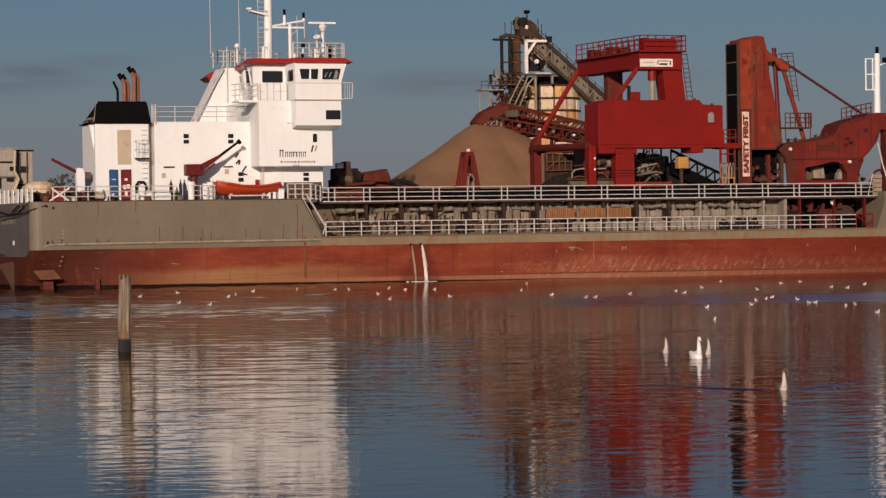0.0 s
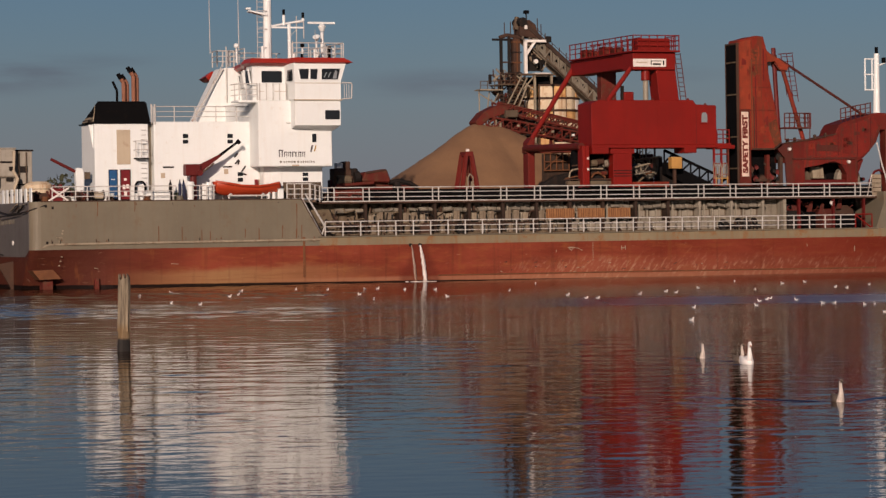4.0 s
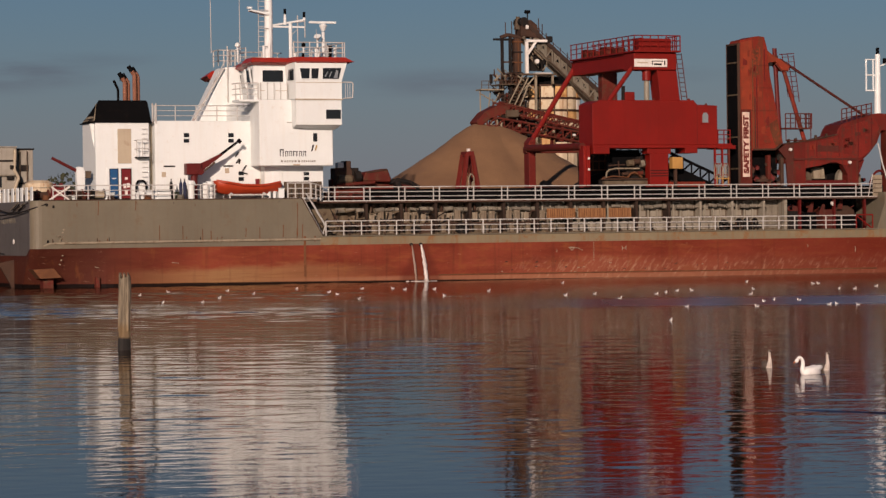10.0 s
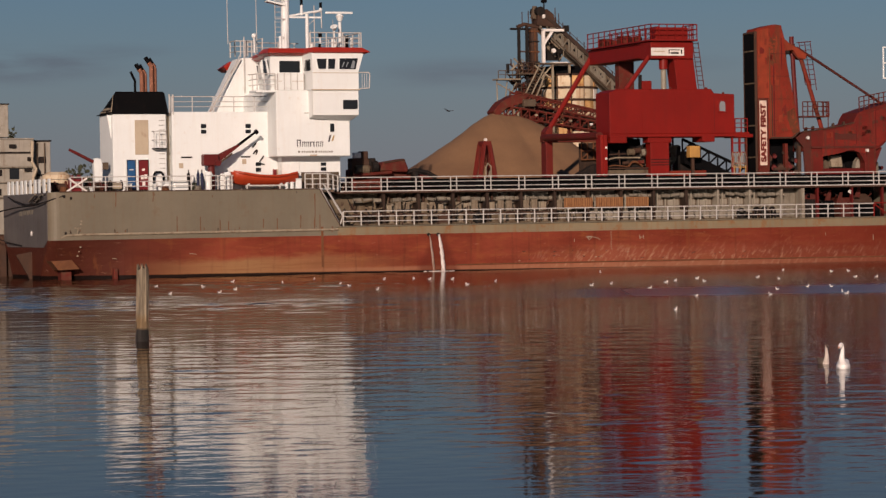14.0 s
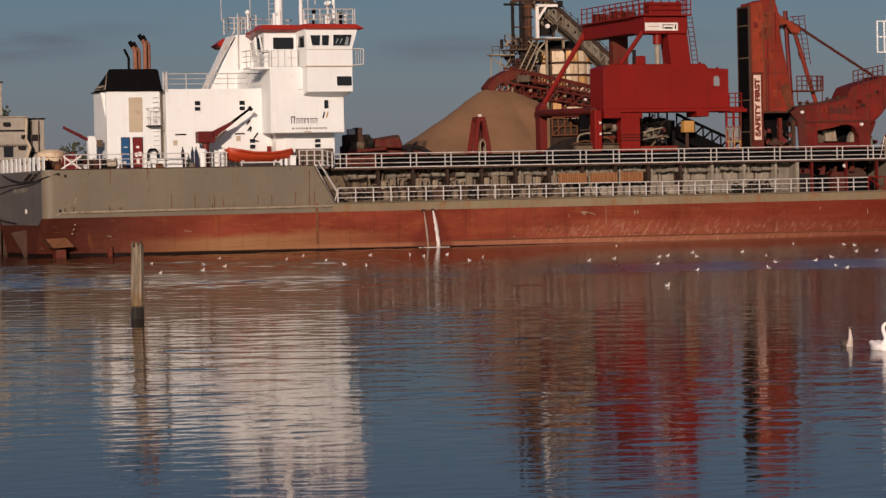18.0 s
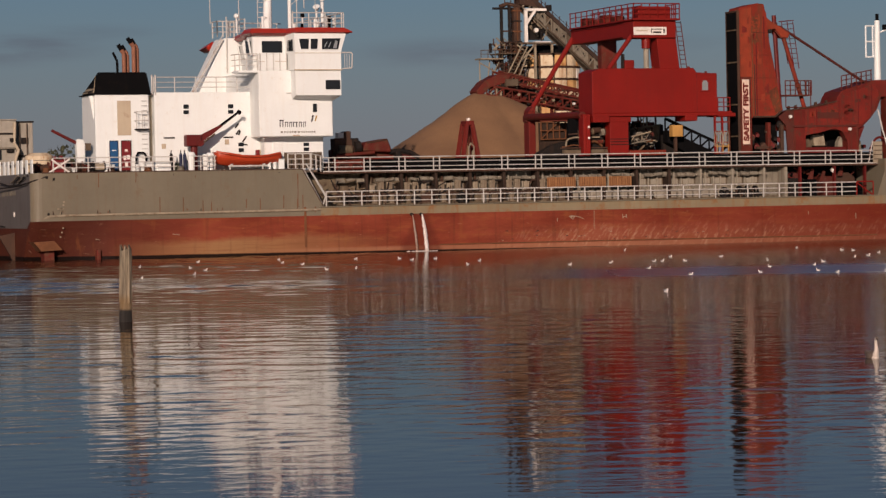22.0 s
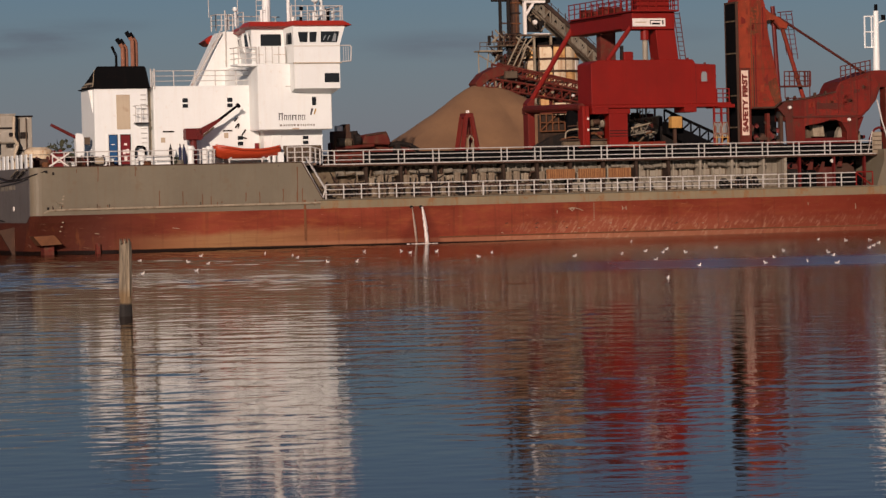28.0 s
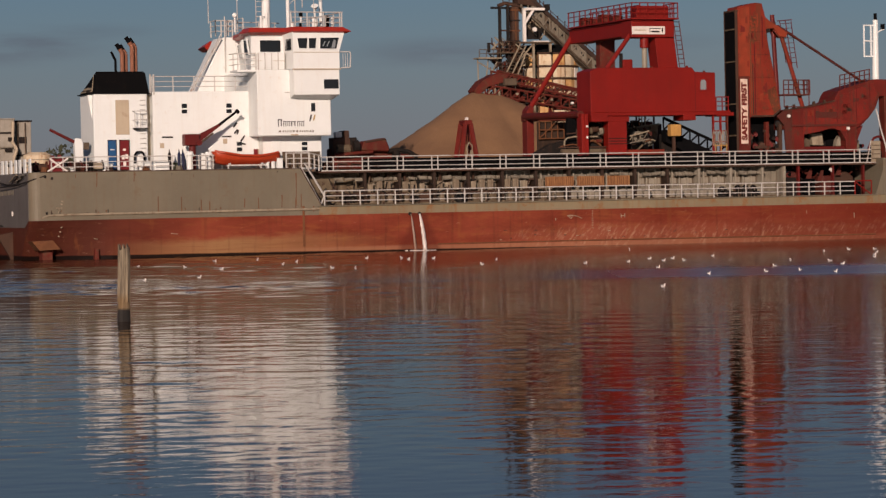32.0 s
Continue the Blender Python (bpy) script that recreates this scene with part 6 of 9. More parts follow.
    for k in range(7):
        u = 18.9 + k * 0.72
        z = 8.4 - 2.2 * k * 0.72 / 5.1
        tube(bm, (u, 3.2, z), (u + 0.72, 3.2, z + 0.6), 0.07, 6)
        tube(bm, (u, 3.2, z), (u, 3.2, z + 0.9), 0.07, 6)
    part("truss_lattice", bm, BLACK, g)
    part("belt", prism(B(), [(18.9, 8.4), (24.0, 6.2), (24.0, 5.72), (22.6, 5.72), (18.9, 7.5)], 2.8, 3.6), BLACK, g)
    part("conveyor_skirt", prism(B(), [(18.9, 8.1), (24.2, 5.95), (24.2, 5.72), (18.9, 5.72)], 3.65, 4.0), DARKSTEEL, g)
    for u in (22.15, 22.75, 23.3):
        part("access_post", box(B(), u, u + 0.13, 1.55, 1.7, 5.8, 9.4), CRANERED if u < 23 else RUSTRED, g)
    for z in (6.6, 7.4, 8.2, 8.9):
        part("access_rung", box(B(), 22.15, 23.4, 1.57, 1.66, z, z + 0.09), CRANERED, g)
    for k in range(5):
        u = 22.12 + 0.25 * k
        part("hung_hose", chain(B(), [(u, 1.46, 7.15), (u - 0.05, 1.46, 7.8), (u + 0.05, 1.46, 8.3), (u + 0.15, 1.46, 7.9), (u + 0.12, 1.46, 7.2)], 0.034, 6), (CHEEK, LAGGING, COAMING)[k % 3], g, "pale hose hung in a loop")
    for u in (22.3, 22.75, 23.2):
        part("hose_post", box(B(), u - 0.03, u + 0.03, 1.40, 1.46, 5.7, 7.3), YELLOW, g)
    part("hose_bar", box(B(), 22.15, 23.3, 1.41, 1.46, 7.12, 7.18), YELLOW, g)
    part("landing", box(B(), 22.4, 23.6, 1.5, 3.5, 9.6, 9.75, 0.02), CRANERED, g)
    railing(g, "landing_rail", [(22.45, 1.55, 9.75), (23.5, 1.55, 9.75)], 1.0, 0.5, 0.03, material=CRANERED)
    # carriage that runs to and fro under the house
    c = part("carriage", box(B(), 13.7, 15.2, 1.6, 2.5, 6.2, 9.4, 0.04), CRANERED, g, "red carriage post hung under the house")
    part("post_head", box(B(), 13.5, 15.4, 1.58, 2.6, 9.0, 9.41, 0.03), CRANERED, c)
    for z in (7.35, 7.55, 7.75):
        part("post_band", box(B(), 13.7, 15.2, 1.57, 1.60, z, z + 0.06), DARKSTEEL, c)
    part("base_beam", box(B(), 11.8, 18.4, 2.3, 2.9, 6.05, 6.5, 0.04), BOOMRED, c)
    part("base_beam", box(B(), 15.2, 18.4, 2.0, 2.5, 6.5, 6.95, 0.04), TOWERRED, c)
    part("foot_plank", box(B(), 10.2, 13.7, 2.05, 2.4, 6.75, 7.05, 0.03), OLIVE, c, "dusty tan foot plank")
    part("foot_rail", box(B(), 9.9, 13.7, 2.0, 2.05, 7.12, 7.22, 0.02), RUST, c)
    # black sheet stands in for the shaded cavity behind the pipes
    part("dark_cavity", prism(B(), [(11.3, 9.35), (13.7, 9.35), (13.7, 6.4), (11.2, 6.4), (11.2, 8.6)], 3.4, 3.8), BLACK, c)
    # bent pipes and drives on the plank
    for pts, r, mat in (([(10.6, 7.3), (10.66, 7.7), (10.85, 7.86), (11.4, 7.96), (13.3, 7.95)], 0.06, CHEEK), ([(10.8, 8.17), (11.5, 8.22), (12.15, 8.23)], 0.05, RUST), ([(11.6, 8.5), (11.62, 8.0), (11.7, 7.3)], 0.05, RUST), ([(12.35, 7.3), (12.6, 7.6), (12.9, 7.66), (13.2, 7.55), (13.5, 7.3)], 0.09, BROWNRUN), ([(10.3, 7.25), (11.2, 7.4), (12.3, 7.3)], 0.05, BROWNRUN)):
        part("bent_pipe", chain(B(), [(u, 2.6, z) for u, z in pts], r, 6), mat, c)
    for u, z, q, r, mat in ((12.55, 8.35, 0.22, 0.24, OLIVE), (13.05, 8.45, 0.2, 0.2, RUST), (13.5, 8.3, 0.14, 0.26, LAGGING), (13.35, 7.6, 0.2, 0.15, RUSTRED), (12.1, 7.55, 0.2, 0.12, RUST)):
        dr = part("gear_drum", tube(B(), (u - q, 2.6, z), (u + q, 2.6, z + 0.03), r, 12), mat, c)
        part("drum_flange", tube(B(), (u + q, 2.6, z + 0.03), (u + q + 0.05, 2.6, z + 0.03), r * 1.25, 12), RUST, dr)
    part("drive_plate", prism(B(), [(12.3, 7.05), (13.7, 7.05), (13.7, 8.9), (13.2, 8.8), (12.9, 8.1), (12.4, 7.9)], 2.9, 3.0), DARKSTEEL, c)
    # pale sieve frame that stands behind the carriage
    rnd = random.Random(43)
    part("sieve_rim", tube(B(), (15.5, 4.2, 7.75), (18.2, 4.2, 8.35), 0.06, 6), CHEEK, g)
    part("sieve_rim", tube(B(), (15.6, 4.2, 7.3), (18.2, 4.2, 7.75), 0.06, 6), LAGGING, g)
    for k in range(9):
        u = 15.6 + 0.31 * k
        z = 7.4 + 0.19 * 0.31 * k
        part("sieve_bar", tube(B(), (u, 4.2, z), (u + (0.3 if k % 2 else -0.05), 4.2, z + 0.45), 0.035, 5), (CHEEK, LAGGING, DARKSTEEL)[k % 3], g)
    sd = part("sieve_drum", tube(B(), (17.5, 4.6, 7.95), (17.55, 5.4, 7.95), 0.42, 14), LAGGING, g, "pale grey sieve drum")
    part("drum_hub", tube(B(), (17.5, 4.5, 7.95), (17.5, 4.62, 7.95), 0.14, 10), RUST, sd)
    part("small_drum", tube(B(), (15.75, 4.0, 8.15), (15.8, 4.6, 8.15), 0.2, 12), CHEEK, g)
    for k in range(46):
        u, z, q, a = rnd.uniform(15.3, 18.7), rnd.uniform(6.9, 9.2), rnd.uniform(0.12, 0.45), rnd.choice((0.0, 0.25, 1.57, 1.57, 2.5, 0.7))
        part("screen_bar", tube(B(), (u - q * math.cos(a), 4.5 + 0.02 * k, z - q * math.sin(a)), (u + q * math.cos(a), 4.5 + 0.02 * k, z + q * math.sin(a)), rnd.uniform(0.03, 0.09), 6), rnd.choice((RUST, BROWNRUN, OLIVE, CHEEK, DARKSTEEL, BROWNRED)), g)
    for k in range(22):
        u, z, q = rnd.uniform(15.6, 18.3), rnd.uniform(6.6, 9.1), rnd.uniform(0.12, 0.3)
        part("dark_plate", box(B(), u - q, u + q, 6.0, 6.3, z - q * 0.7, z + q * 0.7, 0.03), rnd.choice((DARKSTEEL, BLACK, RUST, BOOMRED)), g)
    bm = B()
    for z in (7.95, 8.6, 9.25):
        tube(bm, (10.9, 8.0, z), (14.0, 8.0, z + 0.05), 0.05, 6)
    for k in range(7):
        tube(bm, (10.95 + 0.5 * k, 8.0, 7.95), (10.95 + 0.5 * k, 8.0, 9.3), 0.05, 6)
    tube(bm, (10.9, 8.0, 7.95), (12.4, 8.0, 9.25), 0.04, 6)
    part("guard_lattice", bm, BROWNRUN, c, "rust-brown lattice guard")
    part("lattice_back", box(B(), 10.9, 13.9, 8.3, 8.4, 7.0, 9.2), DARKBROWN, c)
    part("lattice_base", prism(B(), [(10.2, 6.3), (14.0, 6.3), (14.0, 7.6), (12.6, 7.75), (11.6, 7.5), (10.6, 6.9)], 7.6, 8.6, 0.05), DARKSTEEL, c)
    return g, c


gantry_ob, carriage = gantry()


# ---------------------------------------------------------------- fixed discharge tower and boom
def tower():
    t = thing("discharge_tower", SHIP, "tall rust-streaked red bucket elevator tower on the foredeck", "tower")
    part("casing", prism(B(), [(24.57, 17.3), (24.64, 17.47), (25.0, 17.53), (25.72, 17.73), (26.15, 17.78), (26.63, 17.72), (26.72, 17.35), (26.84, 17.0), (26.95, 15.7), (27.12, 14.6), (27.66, 12.05), (28.1, 9.8), (27.45, 9.25), (24.5, 9.25)], 2.0, 3.7, 0.03), TOWERRED, t, "faded red elevator casing")
    part("casing_foot", box(B(), 24.48, 25.5, 2.0, 3.4, 5.7, 9.25, 0.02), RUSTRED, t)
    part("casing_lip", prism(B(), [(25.6, 9.27), (27.45, 9.27), (28.05, 9.75), (28.0, 9.85), (27.4, 9.4), (25.6, 9.38)], 1.95, 2.0), RUST, t)
    part("face_plate", prism(B(), [(24.62, 17.3), (25.55, 17.5), (25.52, 12.3), (24.62, 12.3)], 1.955, 2.0, 0.01), SUNRED, t, "face plating painted brighter where the sun strikes")
    part("face_plate", prism(B(), [(25.98, 14.9), (26.55, 14.9), (27.05, 12.2), (27.5, 9.9), (25.92, 9.6)], 1.97, 2.0, 0.01), TOWERRED, t)
    # grime that has run down the middle plates
    part("grime_run", prism(B(), [(25.6, 16.9), (25.9, 16.7), (26.25, 17.0), (26.3, 16.3), (26.1, 15.4), (26.2, 14.9), (25.9, 14.6), (25.62, 14.9), (25.7, 15.6), (25.55, 16.2)], 1.985, 2.0), GRIME, t, "olive grime down the casing")
    part("grime_run", prism(B(), [(26.9, 11.2), (27.6, 11.6), (28.0, 9.9), (27.5, 9.5), (27.2, 10.2)], 1.96, 1.97), GRIME, t)
    for u, z0, z1, mat in ((25.60, 9.4, 16.0, BROWNRUN), (25.93, 9.45, 14.8, DARKRED), (25.77, 9.45, 13.2, RUST), (26.6, 14.4, 16.8, DARKRED)):
        part("seam_rib", box(B(), u - 0.035, u + 0.035, 1.94, 2.0, z0, z1, 0.01), mat, t)
    for z in (15.6, 13.9, 12.2, 10.6):
        part("seam", box(B(), 24.6, 26.8 + (15.9 - min(z, 15.9)) * 0.2, 1.962, 1.99, z, z + 0.035), RUSTRED, t)
    # open trough on the after side
    part("trough_back", box(B(), 24.40, 24.50, 2.06, 3.80, 5.8, 17.1), BLACK, t, "black back of the open trough")
    for w in (2.0, 3.80):
        part("trough_edge", box(B(), 24.36, 24.57, w, w + 0.07, 5.8, 17.2), RUST, t)
    part("trough_cap", box(B(), 24.36, 24.6, 1.98, 3.88, 17.1, 17.24, 0.02), RUST, t)
    for z in (15.8, 13.4, 10.25, 7.9):
        part("trough_bar", box(B(), 24.34, 24.42, 2.07, 3.80, z - 0.05, z + 0.05), OLIVE, t)
    part("board_surround", box(B(), 24.58, 25.42, 1.93, 2.0, 7.1, 12.3), RUSTRED, t)
    sp = part("safety_board", box(B(), 24.68, 25.26, 1.90, 1.96, 7.28, 12.1, 0.015), BOARD, t, "white board lettered SAFETY FIRST")
    cu = bpy.data.curves.new("lettering", "FONT")
    cu.body, cu.size, cu.align_x, cu.align_y, cu.extrude, cu.offset = "SAFETY FIRST", 0.56, "CENTER", "CENTER", 0.004, 0.036
    tmp = new("lettering", cu)
    deps = bpy.context.evaluated_depsgraph_get()
    me = bpy.data.meshes.new_from_object(tmp.evaluated_get(deps))
    bpy.data.objects.remove(tmp)
    wd = max(v.co.x for v in me.vertices) - min(v.co.x for v in me.vertices)
    k = 4.35 / wd
    me.transform(Matrix(((0, -1.0, 0, 0), (0, 0, -1, 0), (k, 0, 0, 0), (0, 0, 0, 1))))
    me.materials.clear()
    me.materials.append(SIGNRED)
    again("lettering", me, sp, 24.97, 1.888, 9.69)
    # goose neck, posts and stays
    part("goose_neck", prism(B(), [(26.7, 17.4), (26.86, 17.0), (27.15, 16.65), (27.5, 16.4), (28.1, 16.1), (28.9, 15.55), (28.8, 15.2), (28.2, 15.3), (27.75, 15.9), (27.02, 15.8), (26.9, 15.5)], 2.3, 3.4, 0.03), SUNRED, t)
    part("head_wheel", tube(B(), (27.25, 2.2, 15.72), (27.25, 3.5, 15.72), 0.16, 10), DARKSTEEL, t)
    part("drain_pipe", chain(B(), [(27.1, 2.3, 15.8), (27.14, 2.3, 15.0), (27.2, 2.3, 14.5)], 0.05, 6), DARKSTEEL, t)
    part("post", tube(B(), (27.98, 3.0, 16.95), (28.38, 3.0, 9.6), 0.17, 10), DARKRED, t)
    part("post_collar", tube(B(), (28.0, 3.0, 16.4), (28.03, 3.0, 15.9), 0.24, 10), RUSTRED, t)
    part("strut", tube(B(), (28.5, 2.6, 15.4), (30.25, 2.6, 9.9), 0.16, 10), TOWERRED, t)
    part("strut_gusset", prism(B(), [(27.7, 15.75), (28.2, 15.2), (28.75, 15.25), (29.0, 15.6), (28.3, 15.9)], 2.35, 2.45), RUSTRED, t)
    part("stay_bar", tube(B(), (28.15, 2.5, 16.1), (35.56, 2.5, 11.73), 0.10, 8), BROWNRED, t, "dark red stay bar")
    bm = B()
    for u0, u1, z0 in ((28.72, 29.2, 13.4), (29.2, 29.7, 13.2), (29.68, 30.15, 12.95)):
        tube(bm, (u0, 3.2, 16.5), (u1, 3.2, z0), 0.035, 6)
    for k in range(9):
        tube(bm, (28.75 + 0.055 * k, 3.2, 16.3 - 0.37 * k), (29.7 + 0.055 * k, 3.2, 16.35 - 0.37 * k), 0.022, 6)
    tube(bm, (28.5, 3.2, 16.5), (29.75, 3.2, 16.6), 0.035, 6)
    part("caged_ladder", bm, DARKRED, t)
    pl = part("side_platform", box(B(), 28.3, 30.5, 1.9, 3.2, 10.85, 10.95), RUSTRED, t)
    railing(pl, "side_rail", [(28.3, 1.95, 10.95), (30.5, 1.95, 10.95), (30.5, 3.1, 10.95)], 1.05, 0.42, 0.03, material=RUSTRED)
    part("hanger", chain(B(), [(28.35, 2, 10.9), (28.35, 2, 10.0), (30.45, 2, 10.0), (30.45, 2, 10.9)], 0.04), RUSTRED, t)
    # boom foot and body
    part("boom_body", prism(B(), [(28.3, 9.72), (29.2, 9.82), (30.6, 10.0), (31.6, 10.15), (32.62, 10.4), (32.75, 10.75), (33.05, 11.2), (34.2, 11.56), (35.2, 11.78), (35.7, 11.98), (36.2, 12.05), (37.6, 12.0), (37.6, 10.7), (36.5, 10.75), (36.1, 9.8), (35.5, 9.1), (34.85, 8.52), (34.4, 8.3), (28.3, 8.3)], 2.0, 4.6, 0.04), BOOMRED, t, "rust-streaked red boom body")
    part("boom_front_plate", prism(B(), [(29.95, 9.78), (32.5, 10.2), (33.2, 10.9), (35.9, 11.75), (36.3, 10.9), (35.6, 9.3), (34.7, 8.66), (29.95, 8.66)], 1.972, 2.0, 0.01), PATCHRED, t, "faded red front plating")
    part("boom_coping", chain(B(), [(28.3, 2.0, 9.75), (30.6, 2.0, 10.03), (32.62, 2.0, 10.43)], 0.05, 6), RUST, t)
    part("body_plate", box(B(), 30.9, 32.8, 1.95, 1.972, 9.15, 9.6), BROWNRED, t)
    part("body_plate", prism(B(), [(33.2, 9.0), (33.8, 8.9), (34.3, 9.6), (33.9, 10.3), (33.3, 10.1)], 1.955, 1.972), BOOMRED, t)
    for u, z0, z1 in ((30.9, 8.7, 9.85), (32.8, 8.8, 10.5), (34.45, 8.8, 11.5), (35.6, 9.4, 11.7)):
        part("body_rib", box(B(), u, u + 0.05, 1.94, 1.972, z0, z1), DARKRED, t)
    rnd = random.Random(91)
    for k in range(14):
        u, q = rnd.uniform(30.2, 35.6), rnd.uniform(0.12, 0.4)
        z = rnd.uniform(8.8, 9.6) + max(0.0, u - 32.6) * 0.45
        part("repair_patch", prism(B(), [(u - q, z), (u + q * 0.9, z + rnd.uniform(-0.06, 0.06)), (u + q, z + rnd.uniform(0.15, 0.4)), (u - q * 0.8, z + rnd.uniform(0.15, 0.4))], 1.955, 1.972), rnd.choice((BROWNRED, BOOMRED, RUST, TOWERRED)), t)
    for k in range(16):
        u, q = rnd.uniform(24.8, 27.0), rnd.uniform(0.08, 0.22)
        z = rnd.uniform(12.4, 16.8) if u < 26.3 else rnd.uniform(9.9, 13.0)
        part("repair_patch", prism(B(), [(u - q, z), (u + q * 0.9, z + rnd.uniform(-0.06, 0.06)), (u + q, z + rnd.uniform(0.15, 0.6)), (u - q * 0.8, z + rnd.uniform(0.15, 0.6))], 1.945, 1.954), rnd.choice((TOWERRED, TOWERRED, DULLRED, SUNRED)), t)
    for u in (28.7, 29.3, 31.0, 31.9):
        part("top_lug", prism(B(), [(u - 0.14, 9.6), (u + 0.14, 9.6), (u + 0.08, 10.12 + (u - 28.7) * 0.13), (u - 0.06, 10.08 + (u - 28.7) * 0.13)], 2.2, 2.4), RUST, t)
    part("body_beam", box(B(), 28.95, 34.2, 1.88, 2.05, 8.52, 8.66), BROWNRED, t)
    part("body_apron", prism(B(), [(29.9, 8.53), (33.6, 8.53), (33.6, 8.1), (33.1, 8.15), (32.4, 8.4), (31.2, 8.1), (29.9, 7.9)], 1.95, 2.05), PATCHRED, t)
    part("boom_bracket", prism(B(), [(28.25, 9.7), (28.95, 9.75), (28.85, 5.75), (28.5, 5.75), (28.3, 8.6), (27.7, 9.3)], 1.93, 2.1), BROWNRED, t, "rust-brown bracket by the boom foot")
    for u0, u1, z1, mat in ((28.9, 30.0, 8.5, BOOMRED), (33.55, 34.5, 8.5, BOOMRED), (36.9, 37.2, 10.8, RUSTRED)):
        part("boom_leg", box(B(), u0, u1, 1.98, 2.9, 5.7, z1, 0.04), mat, t)
    part("leg_flare", prism(B(), [(33.0, 8.3), (33.55, 8.3), (33.55, 7.4)], 2.0, 2.6), BOOMRED, t)
    part("leg_flare", prism(B(), [(34.5, 8.3), (35.0, 8.55), (34.5, 7.4)], 2.0, 2.6), BOOMRED, t)
    part("foot_box", box(B(), 29.9, 33.7, 2.3, 2.8, 5.72, 7.0, 0.05), DARKRED, t, "dark red box at the boom foot")
    for pts, mat in (([(31.2, 7.1), (32.15, 7.1), (32.02, 8.0), (31.1, 7.95)], CHEEK), ([(30.3, 6.9), (31.0, 6.9), (30.95, 7.5), (30.6, 7.75), (30.3, 7.4)], PLANTGREY), ([(33.2, 7.0), (33.75, 7.0), (33.75, 7.75), (33.55, 7.85), (33.3, 7.5)], COAMING), ([(34.75, 5.72), (35.2, 5.72), (35.2, 7.4), (34.95, 7.6), (34.75, 7.2)], LAGGING)):
        part("machine_cover", prism(B(), pts, 2.9, 3.5, 0.05), mat, t)
    rnd = random.Random(61)
    for k in range(26):
        u, z, q = rnd.uniform(30.2, 36.6), rnd.uniform(5.8, 7.6), rnd.uniform(0.06, 0.18)
        part("deck_gear", tube(B(), (u, 3.6, z), (u + rnd.uniform(-0.5, 0.5), 3.9, z + rnd.uniform(-0.3, 0.4)), q, 7), rnd.choice((DARKSTEEL, DARKRED, BOOMRED, RUST, BLACK)), t)
    part("hanging_cable", chain(B(), [(36.1, 1.9, 9.8), (36.25, 1.9, 9.3), (36.5, 1.9, 8.2), (36.9, 1.9, 7.0), (37.1, 1.9, 5.8)], 0.06, 6), RAILWHITE, t)
    part("roller_arch", chain(B(), [(36.4 + 0.85 * math.cos(math.pi * k / 8), 2.2, 6.3 + 1.4 * math.sin(math.pi * k / 8)) for k in range(9)], 0.09, 6), DARKRED, t)
    part("gate_board", box(B(), 35.15, 35.95, 1.02, 1.08, 5.75, 7.35, 0.02), CHEEK, t, "pale board on the walkway gate")
    for k in range(4):
        part("gate_bar", box(B(), 35.2, 35.9, 1.0, 1.02, 6.0 + 0.33 * k, 6.06 + 0.33 * k), RUST, t)
    part("gate_post", tube(B(), (34.75, 1.05, 5.7), (35.15, 1.05, 7.4), 0.04, 6), RAILWHITE, t)
    # black plates added to darken the openings, in place of shade
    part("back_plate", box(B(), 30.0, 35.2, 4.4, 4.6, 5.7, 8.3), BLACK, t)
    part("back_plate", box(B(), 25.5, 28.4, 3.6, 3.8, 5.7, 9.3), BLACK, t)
    for u0, u1, z0, z1, mat in ((26.9, 27.15, 5.7, 8.9, RUSTRED), (28.0, 28.25, 5.7, 8.7, RUST), (26.0, 27.3, 6.9, 7.1, RUST), (25.8, 26.5, 5.7, 6.6, RUSTRED), (27.4, 28.6, 5.7, 6.3, COAMING)):
        part("drive_frame", box(B(), u0, u1, 2.2, 2.6, z0, z1, 0.02), mat, t)
    for k in range(26):
        u, z, s = random.uniform(25.5, 28.4), random.uniform(6.0, 9.0), random.uniform(0.1, 0.25)
        part("drive_gear", tube(B(), (u, 2.4, z), (u + 0.2, 2.9, z + 0.1), s, 8), random.choice((RUST, DARKRED, BOOMRED, DARKSTEEL)), t)
    for u, z in ((28.63, 9.3), (33.65, 8.33)):
        lm = part("flood_lamp", tube(B(), (u, 1.75, z), (u, 1.95, z), 0.12, 10), SIGNWHITE, t)
        part("lamp_bracket", box(B(), u - 0.05, u + 0.05, 1.85, 2.02, z - 0.3, z), RUSTRED, lm)
    railing(t, "boom_rail", [(33.15, 2.1, 11.3), (35.75, 2.1, 11.75)], 1.05, 0.43, 0.03, material=RUSTRED)
    # white foremast
    fm = thing("foremast", at(36.75, 3.0, 11.93), "slim white foremast with a ladder cage", "mast")
    part("foot_plate", box(B(), -0.4, 0.4, -0.4, 0.4, 0, 0.08, 0.02), WHITE, fm)
    part("pole", tube(B(), (0, 0, 0), (0.05, 0, 4.67), 0.27, 12, 0.2), WHITE, fm)
    bm = B()
    for u in (-0.95, -0.35):
        tube(bm, (u, 0, 1.85), (u, 0, 4.30), 0.065, 6)
    for z in (1.9, 3.07, 4.25):
        tube(bm, (-0.95, 0, z), (-0.2, 0, z), 0.06, 6)
    part("ladder_cage", bm, WHITE, fm)
    lt = part("masthead_light", tube(B(), (0.05, 0, 4.67), (0.05, 0, 5.17), 0.13, 8), BLACK, fm)
    part("arm", tube(B(), (0, 0, 3.67), (0.8, 0, 3.97), 0.06, 6), WHITE, fm)
